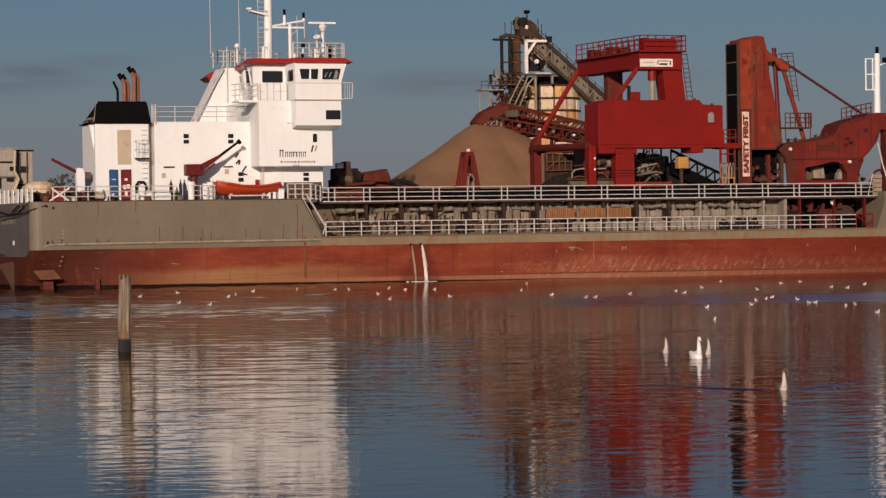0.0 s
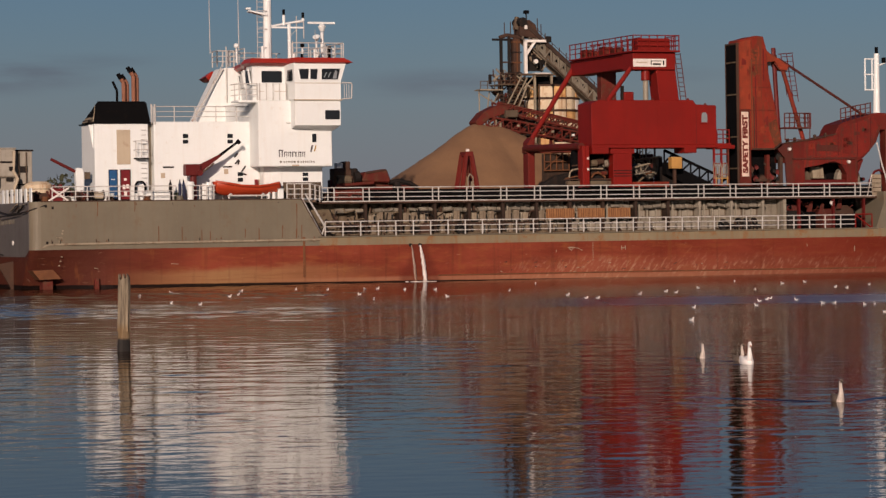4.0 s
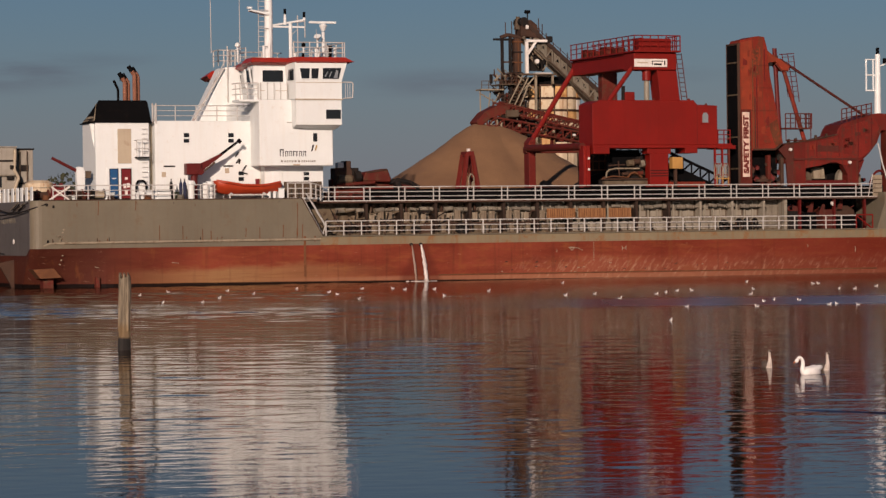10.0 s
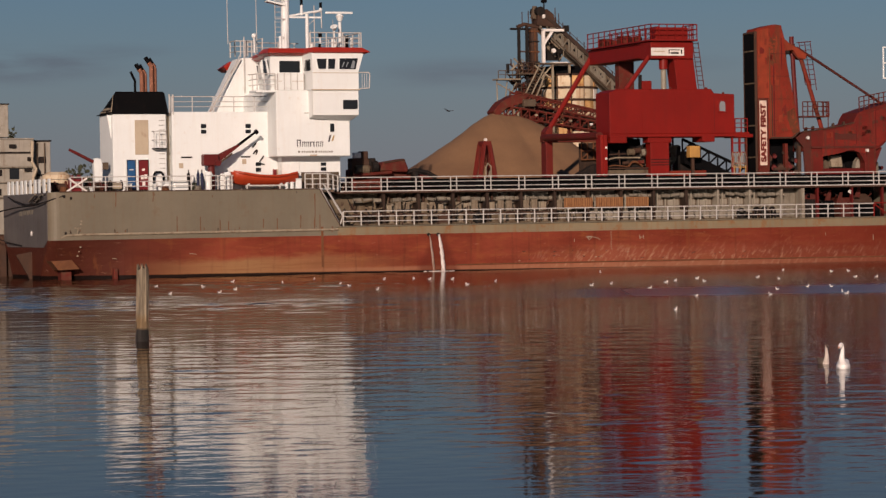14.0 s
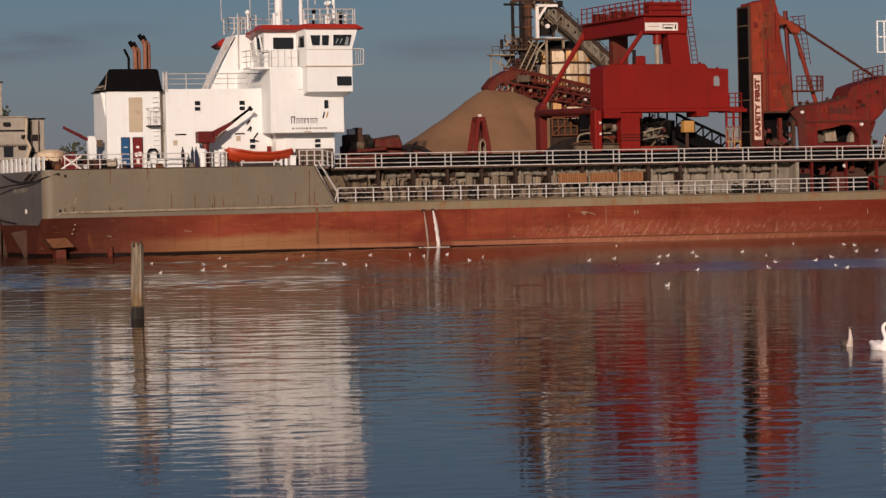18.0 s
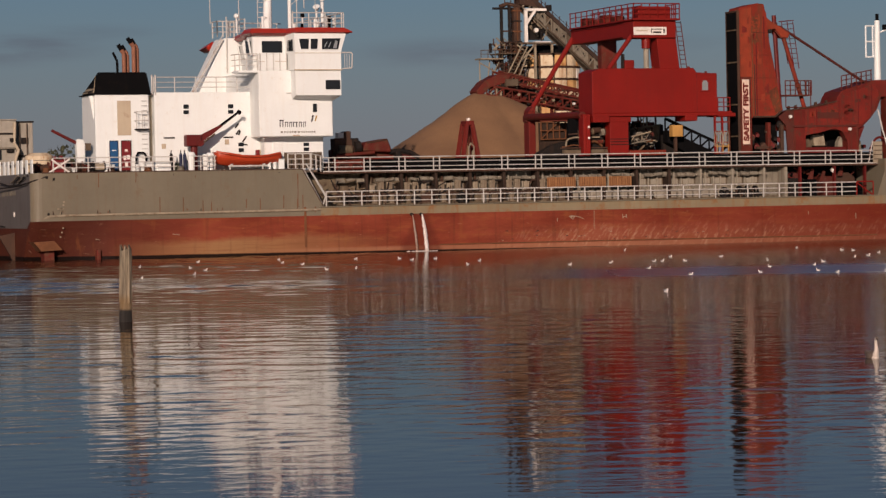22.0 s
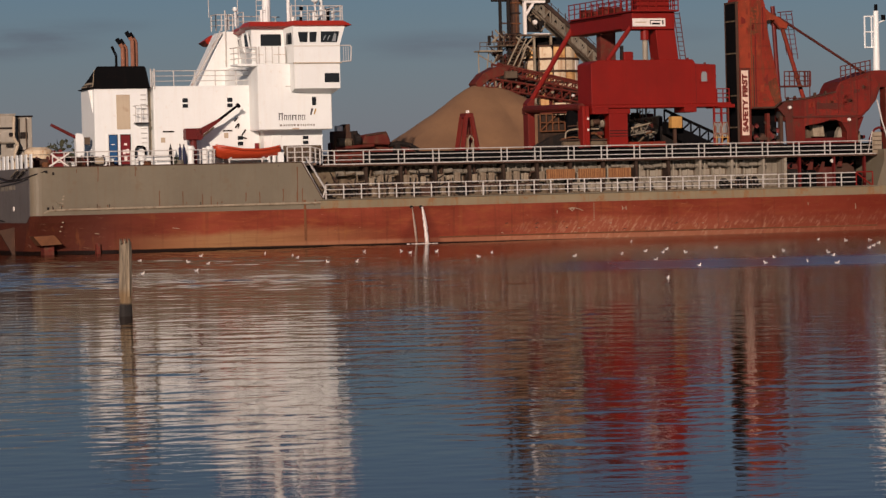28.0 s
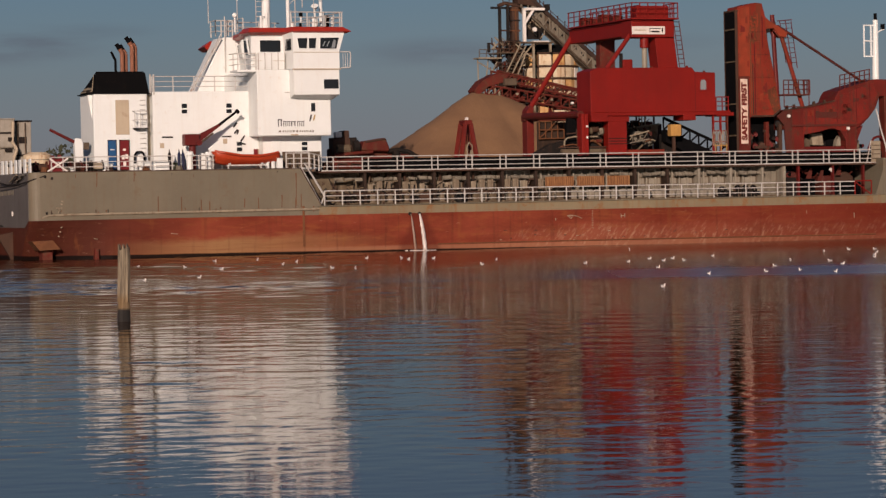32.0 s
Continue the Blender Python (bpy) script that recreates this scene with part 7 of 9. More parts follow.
    part("lamp", box(B(), 0.55, 0.8, -0.15, 0.15, 3.97, 4.37, 0.03), BLACK, fm)


tower()


def hold_gear():
    a = thing("a_frame", at(3.15, 2.6, 5.70), "small red A-frame hoist on the hold edge", "hoist")
    for sx in (-1, 1):
        for sy in (0, 1):
            part("leg", tube(B(), (sx * 0.72, sy * 1.2, 0), (sx * 0.2, sy * 0.9 + 0.15, 3.3), 0.19, 6), DULLRED, a)
    part("top_block", box(B(), -0.3, 0.3, 0.0, 1.2, 3.2, 3.55, 0.04), DULLRED, a)
    for z in (0.9, 1.8):
        part("crossbar", box(B(), -0.65 + 0.15 * z, 0.65 - 0.15 * z, 0.0, 0.1, z, z + 0.1), RUSTRED, a)
    part("ladder", tube(B(), (0.0, 0.0, 0.1), (0.0, 0.5, 3.2), 0.06, 6), RUSTRED, a)
    part("lamp", box(B(), -0.12, 0.12, 0.3, 0.5, 3.55, 3.75, 0.03), SIGNWHITE, a)
    part("coiled_hose", chain(B(), [(-0.18, -0.1, 0.3), (-0.2, -0.1, 1.6), (-0.05, -0.12, 1.95), (0.2, -0.1, 1.7), (0.22, -0.1, 0.4), (0.1, -0.1, 1.4), (-0.05, -0.1, 0.5)], 0.05, 6), CHEEK, a, "pale hose hung in the frame")
    # dredge pipe and grab gear lying across the after end of the hold
    d = thing("suction_pipe_gear", at(-4.0, 6.0, 5.6), "rust-red suction pipe gear stowed on the hold", "dredging gear")
    part("cradle", prism(B(), [(-2.4, 0.3), (4.4, 0.3), (3.9, 1.25), (2.6, 1.4), (1.9, 1.75), (-2.4, 1.75)], -0.4, 0.4, 0.05), RUSTRED, d)
    part("visor", prism(B(), [(-0.25, 1.6), (0.0, 2.25), (1.66, 2.5), (1.95, 1.75), (1.9, 1.5)], -1.0, 0.5, 0.08), RUSTRED, d, "rust-red trapezoid visor")
    part("visor_rib", tube(B(), (0.1, -1.02, 2.2), (1.6, -1.02, 2.42), 0.06, 6), RUST, d)
    part("winch_frame", prism(B(), [(-2.3, 1.3), (-0.5, 1.3), (-0.6, 2.2), (-1.05, 2.45), (-1.05, 3.05), (-1.5, 3.05), (-1.55, 2.6), (-2.3, 2.55)], -0.8, 0.2, 0.05), RUST, d, "rust-brown winch frame")
    part("drum", tube(B(), (-2.1, -0.95, 1.75), (-1.1, -0.95, 1.72), 0.32, 12), OLIVE, d, "tan rope drum")
    part("drum_flange", tube(B(), (-0.85, -1.0, 1.9), (-0.45, -1.0, 1.95), 0.42, 12), DARKSTEEL, d)
    part("motor", box(B(), -1.0, -0.5, -0.9, -0.2, 2.0, 2.55, 0.06), DARKSTEEL, d)
    part("white_box", box(B(), -2.1, -1.6, -0.8, -0.3, 2.55, 2.95, 0.04), SIGNWHITE, d)
    part("guard_tube", tube(B(), (-2.3, -1.1, 1.3), (0.6, -1.1, 1.5), 0.13, 8), RUSTRED, d)
    part("hose", chain(B(), [(1.9, -0.6, 1.5), (2.6, -0.6, 1.65), (3.5, -0.6, 1.5), (4.2, -0.6, 1.1)], 0.16, 8), DARKSTEEL, d)
    part("clamp", box(B(), 2.3, 2.7, -1.0, 0.6, 0.2, 1.55, 0.05), DARKSTEEL, d)


hold_gear()


# ---------------------------------------------------------------- shore: heap, plant and far buildings
def heap():
    bm = B()
    nx, ny = 90, 80
    x0, x1, y0, y1 = -17.0, 36.0, -15.5, 18.0
    grid = []
    for j in range(ny + 1):
        row = []
        for i in range(nx + 1):
            x, y = x0 + (x1 - x0) * i / nx, y0 + (y1 - y0) * j / ny
            dx = x - min(max(x, 0.0), 1.5)
            d = math.hypot(dx, y) * (1 + 0.05 * math.sin(3.0 * math.atan2(y, dx + 0.01)))
            top = 9.35 - 0.12 * min(max(x, 0.0), 1.5)
            h = top - (0.665 if dx <= 0 else 0.60) * (math.sqrt(d * d + 0.5) - 0.5)
            h += 0.25 * noise.noise((x * 0.25, y * 0.25, 1.3)) + 0.08 * noise.noise((x * 1.1, y * 1.1, 4.0))
            row.append(bm.verts.new((x, y, max(-0.05, h))))
        grid.append(row)
    for j in range(ny):
        for i in range(nx):
            bm.faces.new((grid[j][i], grid[j][i + 1], grid[j + 1][i + 1], grid[j + 1][i]))
    solid("sand_mound", bm, SAND, at(15.4, 31.5, 3.2), "large conical heap of damp brown sand", "sand heap", smooth=True)


heap()


def lattice(bm, a, b, depth, bays, r):
    """A flat truss from a to b, hung down by depth."""
    a, b = Vector(a), Vector(b)
    dn = Vector((0, 0, -depth))
    tube(bm, a, b, r * 1.5, 6)
    tube(bm, a + dn, b + dn, r * 1.5, 6)
    for k in range(bays):
        p, q = a.lerp(b, k / bays), a.lerp(b, (k + 1) / bays)
        tube(bm, p, p + dn, r, 6)
        tube(bm, p + dn, q, r, 6)
    tube(bm, b, b + dn, r, 6)


def plant():
    p = thing("screening_plant", at(0, 50.4, -0.45), "rusty aggregate screening plant with a cream silo and conveyors", "plant")
    G, C = 3.6, 29.75
    # silo: curved panels in four courses between rusty bands, under a dark roof
    si = part("silo", tube(B(), (C, 0, 7.4), (C, 0, 17.0), 2.78, 28), RUST, p, "cream silo with rust runs")
    part("silo_roof", tube(B(), (C, 0, 17.0), (C, 0, 17.75), 2.86, 28, 2.5), BLACK, si, "dark sooty silo roof")
    part("silo_hatch", box(B(), 27.25, 28.75, -3.1, -2.3, 17.72, 18.05, 0.03), SIGNWHITE, si)
    for z in (16.9, 15.72, 14.62, 13.6, 11.44, 9.44):
        ring = [[(C + r * math.cos(2 * math.pi * i / 28), r * math.sin(2 * math.pi * i / 28), zz) for i in range(28)] for zz, r in ((z, 2.8), (z, 2.93), (z + 0.14, 2.93), (z + 0.14, 2.8))]
        part("silo_band", loft(B(), ring, close=True, cap=False), RUST, si)
    rnd = random.Random(5)
    for z0, z1, mats in ((7.8, 9.4, (PANELORANGE, SILO)), (9.6, 11.4, (PANELORANGE, SILO, SILO)), (11.6, 13.56, (PANELORANGE, PANELORANGE, SILO)), (13.78, 14.58, (PANELORANGE, SILO, PANELORANGE)), (14.8, 15.68, (SIGNWHITE, SILO, SIGNWHITE)), (15.9, 16.86, (SILO, SILO, SILO, PANELORANGE))):
        for i in range(14):
            a0, a1 = 2 * math.pi * (i + 0.06) / 14, 2 * math.pi * (i + 0.94) / 14
            am = (a0 + a1) / 2
            ring = [[(C + q * math.cos(a), q * math.sin(a), z) for q, a in ((2.76, a0), (2.85, a0), (2.90, am), (2.85, a1), (2.76, a1))] for z in (z0, z1)]
            part("silo_panel", loft(B(), ring, close=True), rnd.choice(mats), si)
    for sx in (-1, 1):
        for sy in (-1, 1):
            part("silo_leg", box(B(), C + sx * 2.0 - 0.2, C + sx * 2.0 + 0.2, sy * 2.0 - 0.2, sy * 2.0 + 0.2, G, 11.2), PLANTGREY, p)
    # main inclined conveyor, in front of the silo
    bm = B()
    for w in (-3.2, -2.0):
        lattice(bm, (26.0, w, 22.55), (35.0, w, 14.85), 1.45, 13, 0.07)
    for k in range(14):
        q = k / 13
        tube(bm, (26.0 + 9 * q, -3.2, 22.55 - 7.7 * q - 1.45), (26.0 + 9 * q, -2.0, 22.55 - 7.7 * q - 1.45), 0.05, 5)
    cv = part("conveyor_truss", bm, GALLERY, p, "grey lattice conveyor gallery")
    part("belt", prism(B(), [(26.0, 22.85), (35.0, 15.15), (35.0, 14.7), (26.0, 22.4)], -3.35, -1.9), BELTBROWN, cv, "dark brown belt housing")
    part("gallery_floor", prism(B(), [(26.0, 21.2), (35.0, 13.5), (35.0, 13.36), (26.0, 21.06)], -3.3, -1.9), PLANTGREY, cv)
    # side sheets of the gallery, each with a dark service hole
    for k in range(12):
        u = 27.0 + 0.66 * k
        z = 22.4 - (u - 26.0) * 0.8556
        part("side_sheet", prism(B(), [(u, z), (u + 0.62, z - 0.53), (u + 0.62, z - 1.55), (u, z - 1.02)], -3.13, -3.08), (GALLERY, GALLERY, PLANTGREY)[k % 3], cv)
        part("service_hole", prism(B(), [(u + 0.2, z - 0.5), (u + 0.42, z - 0.68), (u + 0.42, z - 0.95), (u + 0.2, z - 0.77)], -3.145, -3.13), BLACK, cv)
    part("walkway_plate", prism(B(), [(28.3, 19.2), (35.0, 13.45), (35.0, 13.3), (28.3, 19.05)], -3.6, -3.2), PLANTGREY, cv)
    for k in range(12):
        u = 26.8 + 0.68 * k
        z = 22.55 - (u - 26.0) * 0.8556
        part("idler_post", box(B(), u, u + 0.05, -3.3, -3.2, z, z + 0.62 + 0.12 * (k % 3)), RUST, cv)
        if k % 2:
            part("idler", box(B(), u - 0.12, u + 0.16, -3.3, -2.9, z + 0.05, z + 0.26, 0.03), (DARKSTEEL, PLANTGREY)[k % 4 // 2], cv)
    part("hand_wire", tube(B(), (26.8, -3.25, 22.45), (34.4, -3.25, 15.95), 0.025, 5), RUST, cv)
    part("drive_box", box(B(), 28.3, 28.75, -3.4, -3.0, 20.75, 21.3, 0.04), DARKSTEEL, cv)
    part("conveyor_leg", box(B(), 33.6, 34.0, -3.0, -2.6, G, 14.6), PLANTGREY, p)
    # head of the conveyor
    hd = part("head_drum", tube(B(), (26.0, -3.4, 22.55), (26.0, -1.8, 22.55), 0.42, 14), DARKSTEEL, p)
    part("head_box", prism(B(), [(25.7, 21.3), (27.5, 21.1), (27.3, 22.3), (26.7, 22.75), (25.8, 22.7)], -3.3, -1.9, 0.04), RUST, hd)
    part("hood", tube(B(), (25.65, -2.6, 21.9), (25.75, -2.6, 23.05), 0.33, 10, 0.2), PLANTGREY, hd)
    part("head_motor", tube(B(), (26.65, -2.6, 22.6), (26.65, -2.6, 23.4), 0.06, 8), DARKSTEEL, hd)
    part("motor_cap", box(B(), 26.42, 26.88, -2.8, -2.4, 23.35, 23.65, 0.05), BLACK, hd)
    part("head_lamp", box(B(), 26.15, 26.4, -3.5, -3.3, 21.9, 22.25, 0.03), SIGNWHITE, hd)
    for u, z1 in ((24.35, 22.5), (24.95, 22.6), (25.3, 22.1), (27.55, 22.9), (27.9, 22.4)):
        part("head_post", tube(B(), (u, -3.0, 21.1), (u, -3.0, z1), 0.045, 5), RUST, hd)
    # pale portal and what hangs in it
    for u0, u1, z0, z1 in ((25.98, 26.26, 17.9, 20.95), (25.98, 28.1, 20.72, 20.95)):
        part("portal_beam", box(B(), u0, u1, -3.75, -3.45, z0, z1, 0.03), SIGNWHITE, p)
    part("portal_strut", prism(B(), [(26.26, 19.9), (26.85, 20.72), (27.1, 20.72), (26.26, 19.55)], -3.7, -3.5), SIGNWHITE, p)
    for k in range(22):
        u, z, a, q = rnd.uniform(26.5, 28.4), rnd.uniform(18.4, 20.5), rnd.choice((0.8, 1.57, 2.3, 0.1)), rnd.uniform(0.25, 0.7)
        part("chute_brace", tube(B(), (u - q * math.cos(a), -3.0, z - q * math.sin(a)), (u + q * math.cos(a), -2.9, z + q * math.sin(a)), rnd.uniform(0.04, 0.08), 5), rnd.choice((PLANTGREY, DARKSTEEL, CHEEK, RUST)), p)
    part("chute_back", box(B(), 26.5, 28.3, -2.5, -2.4, 18.2, 20.3), DARKSTEEL, p)
    part("flood_lamp", tube(B(), (27.0, -3.95, 19.0), (27.0, -3.75, 19.0), 0.2, 10), SIGNWHITE, p)
    # rusty drop chute, flanged
    ch = part("drop_chute", box(B(), 25.22, 25.86, -3.0, -2.3, 14.6, 21.1, 0.03), RUST, p, "rusty flanged drop chute")
    for k in range(7):
        part("chute_flange", box(B(), 25.12, 25.96, -3.08, -2.25, 15.2 + 0.92 * k, 15.32 + 0.92 * k), (BROWNRUN, DARKSTEEL)[k % 2], ch)
    part("chute_rib", box(B(), 25.5, 25.58, -3.06, -3.0, 14.7, 21.0), BROWNRUN, ch)
    # tall frame beside the chute, open to the sky
    for u in (24.05, 24.82):
        part("frame_post", box(B(), u - 0.12, u + 0.12, -3.0, -2.8, G, 21.2), DARKSTEEL, p)
    part("frame_top", chain(B(), [(23.9, -2.9, 21.15), (24.6, -2.9, 21.4), (26.0, -2.9, 21.15)], 0.17, 6), RUST, p)
    part("frame_top", chain(B(), [(23.9, -1.2, 21.1), (26.0, -1.2, 21.1)], 0.1, 6), DARKSTEEL, p)
    for z in (15.2, 17.0, 18.9):
        part("frame_tie", box(B(), 23.9, 25.3, -2.98, -2.86, z, z + 0.13), RUST, p)
    # decks, stair and legs
    dk = part("portal_deck", box(B(), 25.4, 28.9, -3.9, -3.0, 17.78, 17.92), PLANTGREY, p)
    for u, z0 in ((26.92, 11.4), (28.55, 17.0)):
        part("portal_leg", box(B(), u - 0.09, u + 0.09, -3.8, -3.6, z0, 17.8), CHEEK, p)
    for a, b in (((25.2, 17.7), (26.9, 16.4)), ((25.2, 15.9), (26.8, 17.6)), ((24.6, 13.2), (26.2, 16.9)), ((24.2, 15.0), (25.9, 12.8)), ((23.7, 13.4), (24.9, 15.2))):
        part("portal_brace", tube(B(), (a[0], -3.7, a[1]), (b[0], -3.7, b[1]), 0.075, 6), (CHEEK, PLANTGREY)[int(a[0] * 10) % 2], p)
    st = part("frame_stair", chain(B(), [(24.05, -3.95, 14.9), (25.6, -3.95, 17.75)], 0.07, 6), CHEEK, p, "steep steel stair")
    part("stringer", chain(B(), [(24.55, -3.95, 14.7), (26.1, -3.95, 17.55)], 0.07, 6), CHEEK, st)
    tread = mesh_of("tread", box(B(), -0.02, 0.52, -0.05, 0.3, -0.03, 0.03), PLANTGREY)
    for k in range(10):
        again("tread", tread, st, 24.1 + 0.155 * k, -3.95, 14.95 + 0.285 * k)
    for z, u0, u1 in ((15.0, 23.5, 25.9), (16.9, 23.7, 25.3)):
        dk = part("frame_deck", box(B(), u0, u1, -3.5, -1.0, z, z + 0.1), PLANTGREY, p)
        railing(dk, "frame_rail", [(u0, -3.45, z + 0.1), (u1, -3.45, z + 0.1)], 0.95, 0.5, 0.035, material=RUST)
    dk = part("lookout_deck", box(B(), 21.8, 24.0, -3.4, -2.0, 16.42, 16.54), CHEEK, p)
    railing(dk, "lookout_rail", [(21.85, -3.35, 16.54), (23.9, -3.35, 16.54)], 0.7, 0.68, 0.025, rails=2, material=PLANTGREY)
    for pts in (((21.95, 16.4), (22.0, 12.6)), ((22.95, 16.4), (22.45, 12.4)), ((21.9, 16.2), (23.9, 15.1)), ((23.9, 16.4), (22.9, 14.4))):
        part("lookout_leg", chain(B(), [(u, -2.7, z) for u, z in pts], 0.055, 6), CHEEK, p)
    part("lookout_lamp", box(B(), 22.65, 22.92, -3.4, -3.2, 17.0, 17.85, 0.05), DARKSTEEL, p)
    # tangle of pipes, hoppers and small covers
    for k in range(120):
        u, z = 23.5 + 3.0 * rnd.random(), rnd.uniform(12.3, 18.2)
        s = rnd.uniform(0.2, 0.6)
        mat = rnd.choice((RUST, BROWNRUN, RUST, PLANTGREY, DARKSTEEL, RUSTRED, CHEEK))
        w = rnd.uniform(-3.4, -1.4)
        if k % 5:
            a = rnd.choice((1.57, 1.57, 0.0, 0.7, 2.4)) + rnd.uniform(-0.12, 0.12)
            part("pipework", tube(B(), (u - s * math.cos(a), w, z - s * math.sin(a)), (u + s * math.cos(a), w, z + s * math.sin(a)), rnd.uniform(0.035, 0.085), 6), mat, p)
        else:
            part("cover_plate", box(B(), u - s * 0.4, u + s * 0.4, w, w + 0.5, z - s * 0.45, z + s * 0.45, 0.03), mat, p)
    part("back_sheet", box(B(), 24.7, 26.6, -0.4, -0.3, 11.0, 15.6), RUST, p)
    # low red-brown stacking conveyor that feeds the heap
    q = thing("stacking_conveyor", at(0, 32.0, 0), "rust-red lattice conveyor above the sand heap", "conveyor")
    bm = B()
    for w in (-1.0, 0.4):
        lattice(bm, (15.9, w, 13.0), (26.5, w, 11.3), 0.8, 14, 0.06)
    part("truss", bm, RUSTRED, q)
    bm = B()
    for w in (-0.9, 0.3):
        lattice(bm, (17.0, w, 14.15), (27.5, w, 11.9), 0.7, 14, 0.06)
    part("truss", bm, RUSTRED, q)
    part("belt", prism(B(), [(15.9, 13.1), (26.5, 11.4), (26.5, 11.2), (15.9, 12.9)], -1.0, 0.4), RUST, q)
    part("head_cover", prism(B(), [(14.9, 12.5), (15.6, 13.3), (16.8, 13.9), (18.2, 13.9), (17.6, 13.2), (16.2, 12.8), (15.2, 12.0)], -1.1, 0.5, 0.05), RUSTRED, q, "red curved discharge hood")
    for k in range(10):
        u = 18.2 + 0.85 * k
        z = 12.55 - 0.16 * 0.85 * k
        part("skirt_sheet", box(B(), u, u + 0.8, 0.0, 0.05, z - 0.6 - 0.2 * (k % 3), z + 0.45), (BROWNRED, BOOMRED, DARKSTEEL, RUST)[k % 4], q)
    part("drive", box(B(), 17.5, 18.6, -1.4, -0.9, 12.9, 13.5, 0.05), PLANTGREY, q)
    for k in range(12):
        u = 18.6 + 0.62 * k
        part("idler", box(B(), u, u + 0.22, -1.25, -1.0, 12.1 - 0.098 * k, 12.3 - 0.098 * k, 0.04), (CHEEK, DARKSTEEL, RUSTRED, SIGNWHITE, RUST)[k % 5], q)
    for u, z0, z1 in ((15.5, 11.2, 12.3), (15.9, 11.5, 12.5), (16.3, 11.7, 12.6), (16.8, 11.6, 12.7), (17.2, 11.6, 12.6)):
        part("prop", tube(B(), (u, -0.9, z0 - 1.0), (u, -0.9, z1), 0.09, 6), CHEEK, q, "pale prop under the discharge hood")
    for u in (22.0, 26.2):
        part("trestle", chain(B(), [(u - 0.6, -0.3, 3.2), (u, -0.3, 11.2), (u + 0.6, -0.3, 3.2)], 0.14), RUSTRED, q)


plant()


def far_side():
    b = thing("quay_building", at(-15.0, 75, 3.2), "pale flat-roofed harbour building with pipes on its wall", "building")
    part("wall", box(B(), -6.0, 1.15, 0, 9, 0, 8.6, 0.03), CONCRETE, b)
    part("wall", box(B(), 1.15, 2.9, 0.8, 8, 0, 8.4, 0.03), CONCRETE, b)
    part("roof", box(B(), -6.1, 1.2, -0.1, 9.2, 8.6, 8.72, 0.02), CONCRETE, b)
    part("roof", box(B(), 1.1, 3.0, 0.7, 8.2, 8.4, 8.55, 0.02), DARKSTEEL, b)
    part("roof_block", box(B(), -4.0, -1.0, 1, 6, 8.85, 11.9, 0.03), CONCRETE, b)
    part("roof_block_cap", box(B(), -4.1, -0.9, 0.9, 6.1, 11.9, 12.0), DARKSTEEL, b)
    part("parapet", box(B(), -3.0, 1.2, -0.12, 0.0, 7.3, 7.45), DARKSTEEL, b)
    part("string_course", box(B(), 1.2, 2.95, 0.6, 0.8, 5.2, 5.35), DARKSTEEL, b)
    bm = B()
    chain(bm, [(1.0, -0.2, 0.0), (1.0, -0.2, 5.0), (1.3, -0.2, 5.8), (0.9, -0.2, 6.5), (1.0, -0.2, 8.4)], 0.14, 8)
    part("drain_pipe", bm, BEIGE, b)
    for u, z in ((0.2, 5.6), (0.5, 6.6), (-1.2, 7.8), (1.9, 5.0), (0.4, 4.2)):
        part("bracket", box(B(), u, u + 0.6, -0.3, 0.0, z, z + 0.35, 0.03), DARKSTEEL, b)
    part("window", box(B(), -1.2, -0.3, -0.05, 0.02, 4.9, 5.9), GLASS, b)
    for z, r in ((6.0, 0.09), (4.6, 0.07), (3.2, 0.09)):
        part("wall_pipe", tube(B(), (-5.8, -0.2, z), (0.9, -0.2, z), r, 8), LAGGING, b)
    for u in (1.6, 2.3):
        part("wall_pipe", tube(B(), (u, 0.65, 0.0), (u, 0.65, 8.3), 0.06, 8), PLANTGREY, b)
    for u, z in ((-2.6, 5.2), (-2.7, 3.4), (1.75, 6.4), (1.8, 3.6)):
        part("vent_louvre", box(B(), u, u + 0.7, -0.06 if u < 1 else 0.72, 0.0 if u < 1 else 0.8, z, z + 0.6, 0.01), DARKSTEEL, b)
    bx = thing("steel_box", at(-31.2, 18.6, 3.5), "dull red steel box on the quay edge", "box")
    part("body", box(B(), -1.1, 1.3, 0, 1.6, 0.9, 2.2, 0.05), DULLRED, bx)
    part("base", box(B(), -1.0, 1.2, 0.05, 1.5, 0.0, 0.9, 0.03), RUST, bx)
    # low scrub and the far line of trees
    rnd = random.Random(11)

    def clump(n, spread, height):
        bm = B()
        for k in range(n):
            x, y = rnd.gauss(0, spread), rnd.gauss(0, spread * 0.5)
            z = rnd.uniform(0.15, 1.0) * height * max(0.25, 1 - abs(x) / (2.6 * spread))
            s = rnd.uniform(0.08, 0.2)
            r = Euler((rnd.uniform(0, 6), rnd.uniform(0, 6), rnd.uniform(0, 6))).to_matrix()
            vs = [bm.verts.new(Vector((x, y, z)) + r @ Vector(c)) for c in ((-s, 0, 0), (0, s * 0.6, 0), (s, 0, 0), (0, -s * 0.6, 0))]
            bm.faces.new(vs)
        return bm
    for u, w_, z, n, sp, h in ((-12.4, 92, 3.2, 4200, 2.0, 10.4), (-8.6, 95, 3.2, 2600, 3.4, 5.3)):
        s = thing("shrub", at(u, w_, z), "bare-looking dark shrub behind the building", "shrub")
        bm = B()
        for k in range(5):
            tube(bm, (0, 0, 0), (rnd.uniform(-2, 2), rnd.uniform(-1, 1), h * 0.8), 0.12, 6, 0.03)
        part("stems", bm, RUST, s)
